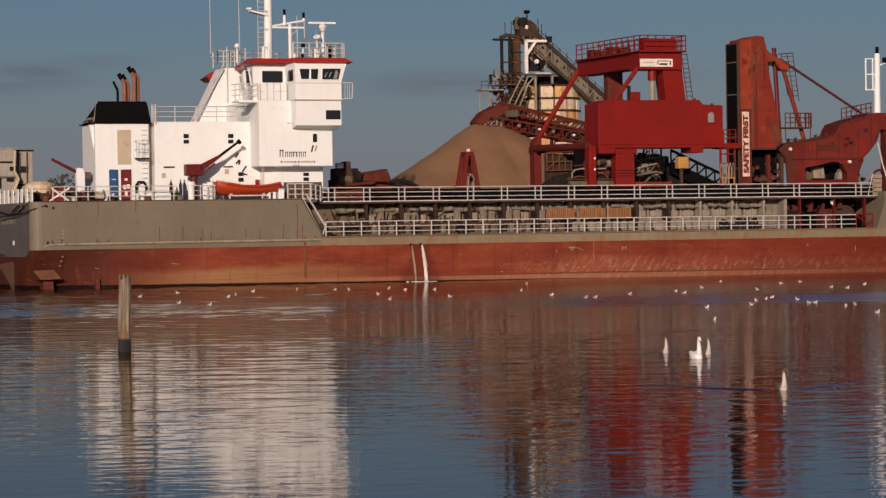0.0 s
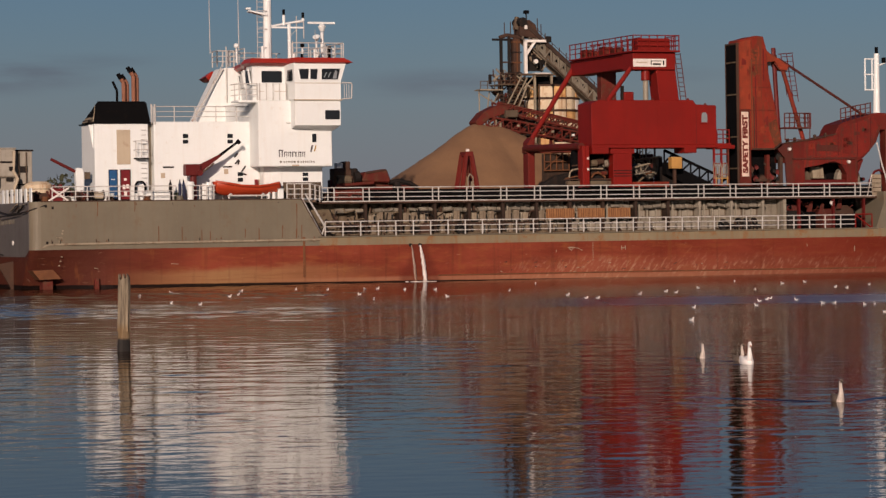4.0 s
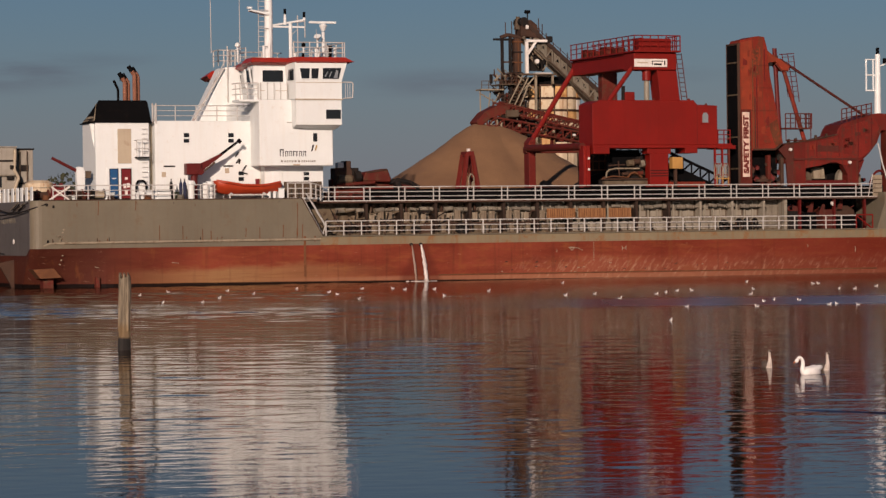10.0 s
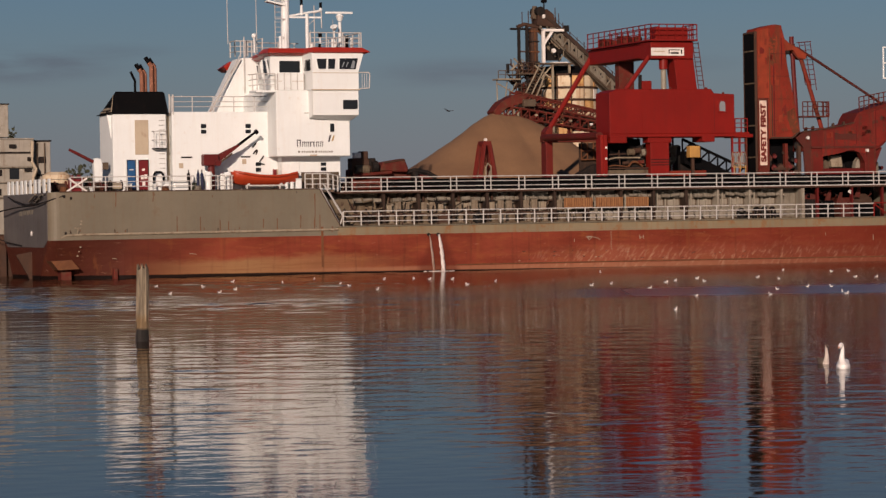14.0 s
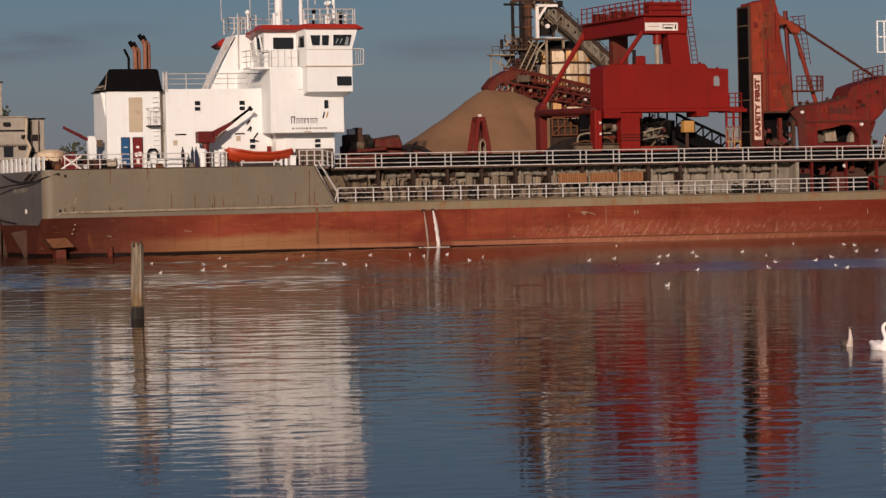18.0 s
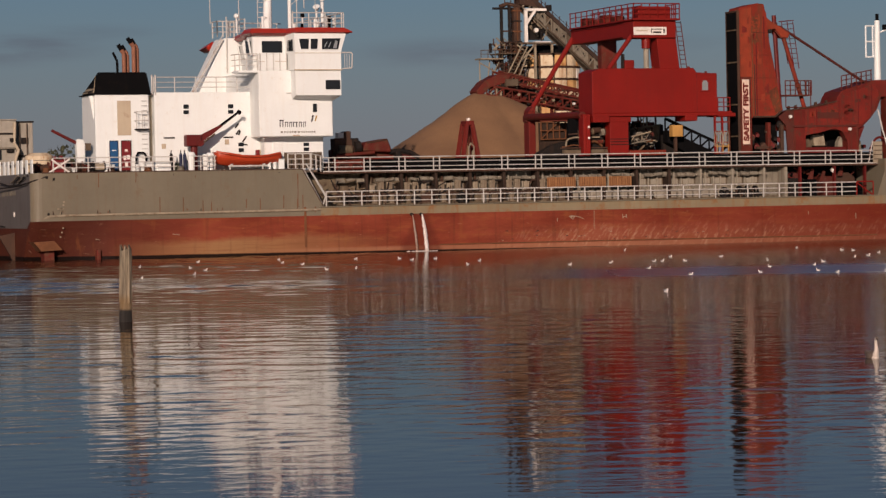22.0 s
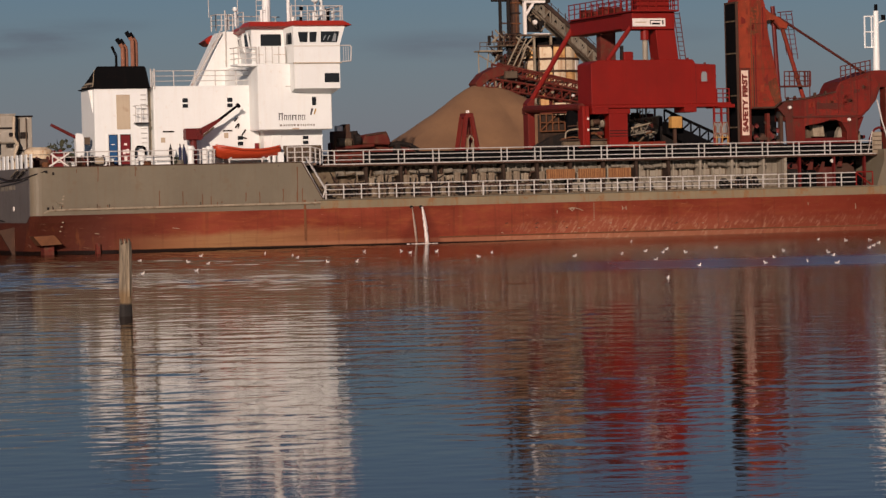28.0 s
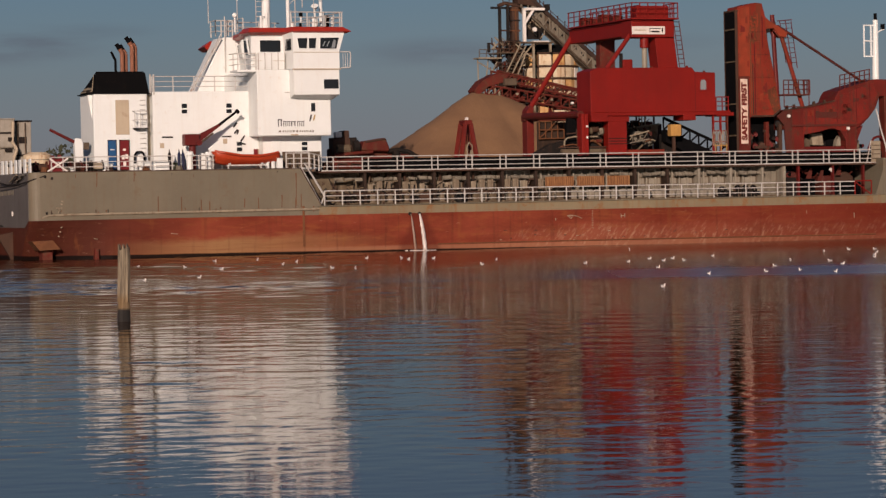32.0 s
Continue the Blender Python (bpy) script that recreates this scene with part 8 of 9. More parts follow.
        part("crown", clump(n, sp, h), FOLIAGE, s)
    bm = B()
    for k in range(11500):
        x = rnd.uniform(-70, 66)
        y = rnd.uniform(-6, 6)
        z = rnd.uniform(0.2, 1.0) ** 0.7 * (7.6 + 1.2 * noise.noise((x * 0.06, 0, 0)) + 1.2 * noise.noise((x * 0.25, 5, 0)))
        s = rnd.uniform(0.15, 0.4)
        r = Euler((rnd.uniform(0, 6), rnd.uniform(0, 6), rnd.uniform(0, 6))).to_matrix()
        bm.faces.new([bm.verts.new(Vector((x, y, z)) + r @ Vector(c)) for c in ((-s, 0, 0), (0, s * 0.7, 0), (s, 0, 0), (0, -s * 0.7, 0))])
    solid("far_trees", bm, FOLIAGE, at(-40, 170, 3.2), "far low line of dark trees", "trees", kind="stuff")


far_side()


# ---------------------------------------------------------------- on the water
def mooring_pile():
    p = thing("mooring_pile", pose(-9.95, 88.9, 0, 0, 1.2, 0), "old split timber pile standing in the water", "pile")
    bm = B()
    rings = []
    rnd = random.Random(3)
    for z in (-2.0, -0.6, 0.0, 0.5, 1.0, 1.6, 2.0, 2.25):
        ring = []
        for i in range(16):
            a = 2 * math.pi * i / 16
            r = 0.185 + 0.02 * math.sin(3 * a + 1) + rnd.uniform(-0.008, 0.008) + (0.02 if z < 0.4 else 0)
            zz = z + (rnd.uniform(-0.12, 0.14) if z == 2.25 else 0)
            ring.append((r * math.cos(a), r * math.sin(a), zz))
        rings.append(ring)
    loft(bm, rings, close=True)
    part("shaft", bm, TIMBER, p)
    for a in (0.5, 1.5, 2.4, 3.6, 4.7, 5.6):
        part("splinter", prism(B(), [(0.15 * math.cos(a) - 0.045, 0.6), (0.15 * math.cos(a) + 0.045, 0.6), (0.15 * math.cos(a) + 0.03, 2.3), (0.15 * math.cos(a) - 0.02, 2.42)], 0.15 * math.sin(a) - 0.05, 0.15 * math.sin(a) + 0.05, 0.01), TIMBER, p)


mooring_pile()


def ball(bm, x, y, z, rx, ry, rz, pitch=0.0, seg=12):
    bmesh.ops.create_uvsphere(bm, u_segments=seg, v_segments=max(6, seg // 2 + 1), radius=1.0, matrix=pose(x, y, z, 0, pitch, 0) @ Matrix.Diagonal((rx, ry, rz, 1)))
    return bm


def swan(label, body_mat, wing_mat, height, bend, size, trail):
    """Swims towards +x. bend: how far the neck folds forward at its top. trail: length of the wake."""
    s = thing("swan", pose(0, 0, 0), label, "swan", "swans swimming past")
    k = size
    part("body", ball(B(), 0, 0, 0.10 * k, 0.52 * k, 0.25 * k, 0.22 * k, -6), wing_mat, s, smooth=True)
    part("breast", ball(B(), 0.34 * k, 0, 0.09 * k, 0.19 * k, 0.165 * k, 0.17 * k), body_mat, s, smooth=True)
    for sy in (-1, 1):
        part("wing", ball(B(), -0.12 * k, sy * 0.11 * k, 0.20 * k, 0.46 * k, 0.10 * k, 0.13 * k, 10), wing_mat, s, smooth=True)
    part("tail", tube(B(), (-0.42 * k, 0, 0.18 * k), (-0.66 * k, 0, 0.27 * k), 0.11 * k, 8, 0.02), wing_mat, s, smooth=True)
    if bend > 0.5:
        line = [(0.36, 0.17), (0.47, 0.34), (0.41, 0.50), (0.38, 0.64), (0.44, 0.75), (0.54, 0.765), (0.60, 0.70)]
    else:
        line = [(0.42, 0.16), (0.50, 0.32), (0.47, 0.48), (0.44, 0.62), (0.46, 0.73), (0.52, 0.78), (0.57, 0.77)]
    h = height / 0.80
    root = Vector((line[0][0] * k, 0, line[0][1] * h))
    pts = [(x * k - root.x, 0, z * h - root.z) for x, z in line]
    bm = B()
    rad = [0.14, 0.10, 0.072, 0.060, 0.054, 0.052, 0.054]
    ball(bm, 0, 0, 0, 0.15 * k, 0.14 * k, 0.15 * k, seg=10)
    rings = []
    for i in range(19):
        q = min(5.999, i / 3)
        j, f = int(q), q - int(q)
        a, b, c, d = (Vector(pts[max(0, min(6, j + e))]) for e in (-1, 0, 1, 2))
        p = 0.5 * ((2 * b) + (c - a) * f + (2 * a - 5 * b + 4 * c - d) * f * f + (3 * b - a - 3 * c + d) * f ** 3)
        g = (0.5 * ((c - a) + 2 * (2 * a - 5 * b + 4 * c - d) * f + 3 * (3 * b - a - 3 * c + d) * f * f)).normalized()
        r = (rad[j] * (1 - f) + rad[j + 1] * f) * k
        side = Vector((-g.z, 0, g.x))
        rings.append([tuple(p + side * (r * math.cos(w)) + Vector((0, r * math.sin(w), 0))) for w in [2 * math.pi * e / 12 for e in range(12)]])
    loft(bm, rings, close=True)
    neck = part("neck", bm, body_mat, s, smooth=True)
    neck.location = root
    hx, _, hz = pts[-1]
    part("head", ball(B(), hx + 0.03 * k, 0, hz, 0.10 * k, 0.065 * k, 0.068 * k, 25), wing_mat, neck, smooth=True)
    for sy in (-1, 1):
        bm = B()
        crest = []
        for i in range(13):
            q = i / 12
            x, y, z, hw = 0.30 - 4.6 * trail * q, 0.12 + 3.9 * trail * q ** 0.95, (0.028 + 0.024 * trail) * (1 - q) ** 0.8 * min(1.0, 0.3 + 6 * q), 0.07 + 0.09 * q
            crest.append([(x + hw * 0.5, sy * (y + hw), -0.02), (x, sy * y, z), (x - hw * 0.5, sy * (y - hw), -0.02)])
        loft(bm, crest, cap=False)
        part("wake", bm, WATER, s, "low ripple of the wake", smooth=True)
    part("bill", tube(B(), (hx + 0.09 * k, 0, hz - 0.01), (hx + 0.21 * k, 0, hz - 0.05 * k), 0.035 * k, 8, 0.015 * k), BILL if bend > 0.5 else GULLDARK, neck)
    return s, neck, root


def flyer(label, mat, span):
    """A gull on the wing, heading for +x; the wings hinge at the shoulders."""
    f = thing("flying_gull", pose(0, 0, -30), label, "gull")
    part("body", ball(B(), 0, 0, 0, 0.24, 0.07, 0.07, 0, 10), mat, f, smooth=True)
    part("head", ball(B(), 0.24, 0, 0.02, 0.07, 0.05, 0.05, 0, 8), mat, f, smooth=True)
    part("bill", tube(B(), (0.29, 0, 0.015), (0.37, 0, 0.0), 0.018, 6, 0.006), BILL, f)
    part("tail", prism(B(), [(-0.2, -0.015), (-0.42, -0.02), (-0.42, 0.01), (-0.2, 0.02)], -0.06, 0.06), mat, f)
    wings = []
    for sy in (-1, 1):
        h = span / 2
        outline = [(0.12, 0.0), (0.15, 0.45 * h), (0.02, h), (-0.10, 0.5 * h), (-0.12, 0.0)]
        bm = B()
        loft(bm, [[(x, sy * y, 0.018) for x, y in outline], [(x, sy * y, -0.012) for x, y in outline]], close=True)
        wings.append(part("wing", bm, mat, f))
    return f, wings


FLYERS = [flyer("dark gull gliding over the quay", GULLDARK, 1.15), flyer("pale gull flying behind the funnel", GULLGREY, 0.95)]

SWANS = [swan("white adult swan with a curved neck, afloat", FEATHER, FEATHER, 0.63, 0.6, 0.66, 0.22),
         swan("grey-brown young swan with a pale upright neck, afloat", JUVENILE, BROWNFEATHER, 0.47, 0.2, 0.50, 0.30),
         swan("grey-brown young swan with a pale neck, afloat behind the adult", JUVENILE, BROWNFEATHER, 0.47, 0.2, 0.50, 0.30),
         swan("grey-brown young swan with a pale neck, swimming ahead", JUVENILE, BROWNFEATHER, 0.465, 0.2, 0.52, 1.0)]


def gull():
    g = thing("gull", pose(0, 0, 0), "small white gull with grey wings, afloat", "gull", "gulls on the water")
    part("body", ball(B(), 0, 0, 0.01886, 0.0943, 0.04018, 0.04248, -8, 10), FEATHER, g, smooth=True)
    for sy in (-1, 1):
        part("wing", ball(B(), -0.03305, sy * 0.02837, 0.04723, 0.0943, 0.01656, 0.02599, 8, 8), GULLGREY, g, smooth=True)
    part("tail", tube(B(), (-0.07544, 0, 0.04248), (-0.146, 0, 0.06626), 0.02362, 6, 0.007085), GULLGREY, g)
    part("neck", tube(B(), (0.05666, 0, 0.0378), (0.08003, 0, 0.0943), 0.02599, 8, 0.01984), FEATHER, g, smooth=True)
    part("head", ball(B(), 0.08528, 0, 0.1033, 0.02927, 0.02362, 0.02452, 0, 8), FEATHER, g, smooth=True)
    part("bill", tube(B(), (0.1091, 0, 0.1017), (0.1419, 0, 0.0943), 0.007085, 6, 0.002837), BILL, g)
    return g


# seconds at which the gulls are placed
GULL_TIMES = (0, 1, 2, 3.5, 5.5, 7, 8.5, 10, 11.5, 13, 14.5, 16.5, 18, 19.5, 21, 22.5, 24, 25.5, 27.5, 29, 30.5, 32)
# x and y of each gull at those times
GULLS = [
    (-3.8, 164.2, -4.1, 164.2, -4.3, 164.1, -4.7, 164.2, -5.2, 164.6, -5.7, 164.4, -5.9, 164.1, -6.1, 163.6, -6.3, 162.6, -6.3, 161.3, -6.3, 159.9, -6.2, 157.1, -6.1, 155.6, -6.2, 154.5, -6.2, 153.6, -6.4, 153.4, -6.4, 153.8, -6.4, 154.1, -6.3, 154, -6.3, 154.2, -6.2, 154.5, -6, 154.6),
    (0.3, 155.3, 0.3, 155.4, 0.2, 155.5, 0.2, 155.5, 0.1, 155.1, -0, 155.1, -0.1, 155.5, -0, 156.4, 0.2, 157.4, 0.3, 158.5, 0.3, 159.7, 0.1, 159.5, 0.7, 158.8, 0.9, 158.4, 1.1, 158.4, 1.3, 158.2, 1.5, 158, 1.6, 157.8, 1.8, 157.7, 1.9, 157.1, 1.9, 156.5, 2.1, 156.3),
    (10, 155, 10.1, 154.9, 10.3, 154.8, 10.5, 154.7, 10.8, 155.1, 11, 155.1, 11.3, 154.8, 11.4, 154.4, 11.3, 154.6, 11.1, 155.4, 11.1, 156.6, 11.1, 157.8, 11.1, 157.4, 11.2, 156.9, 11.3, 156.4, 11.4, 156.6, 11.4, 157.6, 11.2, 158.9, 11.2, 160.8, 11.5, 161.8, 11.6, 162, 11.6, 161.6),
    (12.9, 160, 12.7, 160, 12.5, 159.9, 12.3, 159.8, 12.7, 159.4, 12.6, 159, 12.4, 158.5, 12.2, 158.2, 12, 158.5, 11.9, 159.3, 11.9, 160.4, 11.8, 160.4, 11.7, 159.5, 11.7, 158.7, 11.8, 157.7, 11.9, 156.8, 11.9, 156.6, 12.1, 156.5, 11.9, 157, 12, 157.3, 12, 157.1, 12, 156.5),
    (10.4, 110.7, 10.2, 110.7, 9.9, 110.6, 9.6, 110.5, 9.3, 110.4, 9.1, 110.5, 8.9, 110.5, 8.7, 110.4, 8.4, 110.2, 8.2, 110.2, 8.2, 110.5, 8.1, 110.4, 8, 109.4, 7.9, 108.3, 8.1, 107.6, 8.3, 107.5, 8.4, 108.1, 8.6, 109.6, 8.7, 112.5, 8.8, 113.1, 8.7, 112.9, 8.6, 112.7),
    (-0.6, 174.3, -0.6, 174.3, -0.6, 174.3, -0.5, 174.2, -0.6, 174.2, -0.6, 174.4, -0.6, 174.5, -0.6, 174.4, -0.6, 174.4, -0.5, 174.4, -0.6, 174.6, -0.5, 175.4, -0.6, 175.7, -0.6, 175.8, -0.6, 175.6, -0.6, 175.1, -0.5, 174.7, -0.6, 174.6, -0.5, 174.8, -0.5, 174.6, -0.5, 174.4, -0.6, 174.3),
    (17.9, 186.1, 18.2, 186, 18.5, 185.9, 18.8, 185.5, 18.7, 184.9, 18.9, 185, 19.1, 185.2, 19.5, 185.1, 20, 184.8, 20.4, 184.7, 20.8, 185.2, 21.3, 185.9, 21.8, 186.1, 22.1, 185.9, 22.6, 185.8, 22.8, 186, 23, 186.1, 23.4, 185.7, 23.7, 183.2, 23.6, 179.5, 23.1, 175.2, 22.8, 172),
    (-13.9, 150.2, -13.9, 150, -13.9, 149.8, -14.1, 149.4, -14.3, 148.9, -14.4, 148.7, -14.6, 148.7, -14.6, 148.9, -14.8, 149.3, -15, 149.3, -15.2, 148.5, -14.9, 146.2, -15, 145, -15, 143.7, -15, 142.4, -15, 141.6, -15, 141.1, -14.9, 140.6, -14.7, 139.3, -14.6, 138.4, -14.4, 137.2, -14.2, 136.1),
    (-11.9, 145.4, -12, 145.3, -12.2, 145.3, -12.4, 145.6, -12.3, 146.7, -12.4, 147.1, -12.5, 147.4, -12.5, 148.2, -12.5, 149.4, -12.6, 150.3, -12.8, 150.3, -13.2, 149.3, -13.2, 149, -13.1, 148.6, -13, 147.8, -12.8, 146.8, -12.7, 145.8, -12.6, 144.5, -12.4, 142.5, -12.2, 141.6, -12, 140.6, -11.9, 139.8),
    (-11.8, 176.9, -11.9, 176.8, -12.1, 176.8, -12.4, 176.8, -12.7, 176.9, -12.9, 176.6, -13.1, 176.2, -13.3, 176.2, -13.7, 176.6, -14, 176.9, -14.2, 176.8, -14.4, 176.7, -14.7, 177.3, -15, 178, -15.2, 178.3, -15.4, 178.5, -15.4, 178.5, -15.4, 178.4, -15.2, 178.1, -15, 177.9, -14.6, 178, -14.2, 178.2),
    (-17.7, 166.8, -17.7, 166.9, -17.7, 166.9, -17.7, 166.9, -17.7, 166.9, -17.8, 166.9, -17.8, 166.8, -17.7, 166.8, -17.7, 166.8, -17.8, 166.8, -17.8, 167, -17.8, 167.1, -17.8, 167.3, -17.8, 167.4, -17.8, 167.3, -17.8, 167.2, -17.8, 167.3, -17.8, 167.5, -17.8, 167.3, -17.8, 167.1, -17.7, 166.7, -17.7, 166.4),
    (-2.9, 151.6, -3, 151.8, -3.3, 151.9, -3.6, 151.9, -4, 152.1, -4.2, 152.1, -4.4, 151.8, -4.5, 151.4, -4.5, 151.2, -4.4, 151.2, -4.5, 151.3, -4.7, 151.2, -4.8, 151.7, -4.9, 152.6, -4.8, 153.7, -4.8, 154.5, -4.9, 155, -4.7, 155.1, -4.8, 153.9, -4.5, 152.9, -4.5, 152.6, -4.7, 153),
    (11.6, 127.1, 11.5, 127.2, 11.3, 127.3, 11.1, 127.4, 11.1, 127.8, 11.1, 128.3, 11.1, 128.9, 10.9, 129.2, 10.7, 129, 10.6, 128.9, 10.5, 129.1, 10.6, 129.1, 10.8, 129.2, 10.9, 129.4, 11, 129.4, 11.1, 129.4, 11.2, 129.3, 11.2, 129.3, 11.4, 129.4, 11.5, 129.5, 11.6, 129.4, 11.9, 128.9),
    (-3.5, 180.4, -3.5, 180.4, -3.6, 180.2, -4, 179.6, -4.4, 178.9, -4.6, 178.5, -4.9, 178.2, -5.1, 178.2, -5, 178.3, -4.9, 178.2, -4.8, 178.1, -5.1, 178.6, -5.4, 178.8, -5.5, 178.8, -5.5, 178.9, -5.6, 178.8, -5.6, 178.9, -5.6, 179.1, -5.1, 179.2, -5, 179.3, -4.9, 179.4, -4.8, 179.4),
    (5.4, 188.5, 5.7, 188.7, 5.9, 188.8, 6, 188.6, 6.3, 188.5, 6.8, 188.5, 7.3, 188.6, 7.8, 189, 8.3, 189.3, 8.8, 189.4, 9.3, 189.6, 10.1, 190.2, 10.6, 190.5, 11.1, 190.7, 11.6, 190.8, 12.1, 190.8, 12.4, 190.7, 12.6, 190.4, 12.3, 189.5, 12.3, 189.5, 12.3, 189.5, 12.3, 189.5),
    (4.5, 168.2, 4.5, 168.6, 4.4, 168.8, 4, 168.7, 3.5, 168.6, 3.1, 168.6, 2.8, 168.3, 2.6, 167.8, 2.4, 167.4, 2.1, 167, 1.9, 166.6, 1.7, 166.5, 1.5, 166.6, 1.6, 166.6, 1.8, 166.6, 2.1, 167, 2.4, 167.4, 2.5, 167.5, 2.7, 167.5, 2.8, 167.5, 3, 167.5, 3.1, 167.5),
    (7.8, 148.6, 7.9, 148.7, 7.9, 148.5, 7.9, 147.6, 8, 146, 8.3, 145.8, 8.7, 145.9, 8.9, 145.7, 9.1, 145.3, 9.3, 144.8, 9.5, 144.2, 9.7, 142.5, 9.9, 141.9, 10, 141.8, 10, 141.8, 10.1, 141.8, 10.2, 141.8, 10.3, 141.8, 10.4, 141.8, 10.4, 141.8, 10.5, 141.8, 10.6, 141.8),
    (14, 131, 14.1, 130.8, 14.1, 130.5, 14.1, 129.7, 14, 129, 14, 128.9, 14, 128.9, 14, 128.6, 13.9, 128, 13.8, 128.3, 13.9, 129.6, 14.1, 130.8, 14.2, 130.9, 14.3, 131, 14.3, 131, 14.4, 131, 14.4, 131, 14.5, 131, 14.6, 130.9, 14.6, 130.9, 14.7, 130.9, 14.7, 130.9),
    (14.9, 137.2, 15, 137.1, 15, 136.9, 15, 136.5, 15, 136.3, 15.1, 136.3, 15.1, 136.4, 15.2, 136.6, 15.1, 136.5, 15.1, 137, 15.2, 138.6, 15.5, 140.3, 15.6, 140.5, 15.7, 140.5, 15.8, 140.5, 15.9, 140.5, 15.9, 140.5, 16, 140.4, 16.1, 140.4, 16.1, 140.4, 16.2, 140.4, 16.2, 140.4),
    (22.8, 162.4, 22.8, 162.4, 22.8, 162.4, 22.8, 162.4, 22.8, 162.4, 22.9, 162, 23, 161.6, 23.1, 161.6, 23.2, 161.6, 23.2, 161.4, 23.3, 161.2, 23.4, 160.9, 23.5, 160.9, 23.6, 161.1, 23.7, 161.2, 23.8, 161.2, 23.9, 161.2, 23.9, 161.2, 24, 161.1, 24.1, 161.1, 24.1, 161.1, 24.2, 161.1),
    (-2.4, 175.3, -2.4, 175.3, -2.4, 175.1, -2.4, 175, -2.3, 174.8, -2.4, 174.5, -2.5, 174.3, -2.4, 174.7, -2.2, 175.4, -1.9, 175.7, -2, 175.1, -2, 173.1, -2, 173.1, -2, 173.1, -2, 173.1, -2, 173.1, -2.1, 173.1, -2.1, 173.1, -2.1, 173.1, -2.1, 173.1, -2.1, 173.1, -2.1, 173.1),
    (15.7, 140.3, 15.7, 140.2, 15.7, 139.9, 15.7, 139.5, 15.6, 139.3, 15.7, 139.1, 15.8, 139, 16, 139.4, 16.3, 140.3, 16.7, 141.2, 17.2, 142, 17.5, 142, 17.7, 141.9, 17.9, 141.9, 18.1, 141.9, 18.3, 141.9, 18.5, 141.8, 18.8, 141.8, 19.1, 141.8, 19.3, 141.7, 19.5, 141.7, 19.7, 141.7),
    (17.6, 161.5, 17.6, 161.4, 17.5, 161.2, 17.5, 161.1, 17.6, 162.8, 17.7, 164.3, 17.6, 164.7, 17.6, 163.5, 17.5, 161.4, 17.6, 160.5, 17.7, 159.8, 16.5, 155.3, 16.6, 154.1, 16.8, 153.9, 17.1, 153.9, 17.4, 154.3, 17.6, 155, 17.8, 155.4, 18.1, 154.2, 18.2, 152.9, 18.3, 151.9, 18.3, 151.4),
    (17, 138.3, 17, 138.4, 17.1, 138.5, 17, 138.1, 16.8, 137.1, 16.8, 137, 16.9, 137.4, 17.1, 138.4, 17.4, 139.4, 17.8, 140.4, 18.4, 142.7, 18.9, 147.5, 19.4, 148.6, 19.4, 148.5, 19.5, 148.5, 19.6, 148.5, 19.7, 148.5, 19.7, 148.5, 19.8, 148.5, 19.9, 148.5, 20, 148.5, 20, 148.5),
    (16.8, 132.3, 16.9, 132.3, 17.1, 132.2, 17.3, 131.8, 17.6, 130.2, 17.9, 129.5, 18.2, 129.3, 18.6, 129.1, 18.8, 128.9, 19, 128.7, 19.1, 128.7, 19.3, 128.7, 19.4, 128.7, 19.5, 128.7, 19.7, 128.6, 19.8, 128.6, 19.9, 128.6, 20, 128.6, 20.2, 128.6, 20.3, 128.5, 20.5, 128.5, 20.6, 128.5),
    (20.8, 177.3, 20.7, 177.4, 20.7, 177.4, 20.8, 177.2, 21.3, 176.7, 21.9, 176.7, 22.4, 176.9, 22.7, 176.7, 22.7, 176.3, 22.2, 176.4, 23.5, 179.9, 24.1, 181.7, 24.4, 180.9, 24.5, 179.5, 24.5, 177.9, 24.5, 177.1, 24.5, 177.1, 24.6, 177, 24.7, 177, 24.8, 177, 24.9, 177, 25, 177),
    (-9.3, 180.8, -9.3, 180.8, -9.3, 180.8, -9.3, 180.8, -9.3, 180.8, -9.3, 180.8, -9.3, 180.8, -9.3, 180.8, -9.3, 180.8, -9.3, 180.8, -9.3, 180.8, -9.3, 180.8, -9.7, 181.2, -10, 181.5, -10.3, 181.5, -10.6, 181.2, -10.8, 180.9, -11.1, 180.7, -11.3, 180.7, -11.4, 180.7, -11.6, 180.7, -11.7, 180.7),
    (25, 170.9, 25.1, 171, 25.3, 171, 25.3, 170.7, 25, 168.9, 25, 167.5, 25, 166.9, 25.2, 167.5, 25.2, 167.5, 25.2, 167.5, 25.2, 167.5, 25.2, 167.5, 25.2, 167.5, 25.2, 167.5, 25.3, 167.5, 25.3, 167.5, 25.3, 167.5, 25.3, 167.5, 25.3, 167.5, 25.3, 167.5, 25.3, 167.5, 25.3, 167.5),
    (-16.3, 175.4, -16.3, 175.5, -16.4, 175.5, -16.6, 175.6, -17, 175.7, -17.2, 175.8, -17.3, 175.8, -16.9, 175.7, -16.6, 175.5, -15.8, 171, -14.5, 162.5, -14.3, 162.2, -14.3, 162.2, -14.4, 162.2, -14.4, 162.2, -14.4, 162.2, -14.5, 162.2, -14.5, 162.2, -14.5, 162.2, -14.6, 162.2, -14.6, 162.2, -14.6, 162.2),
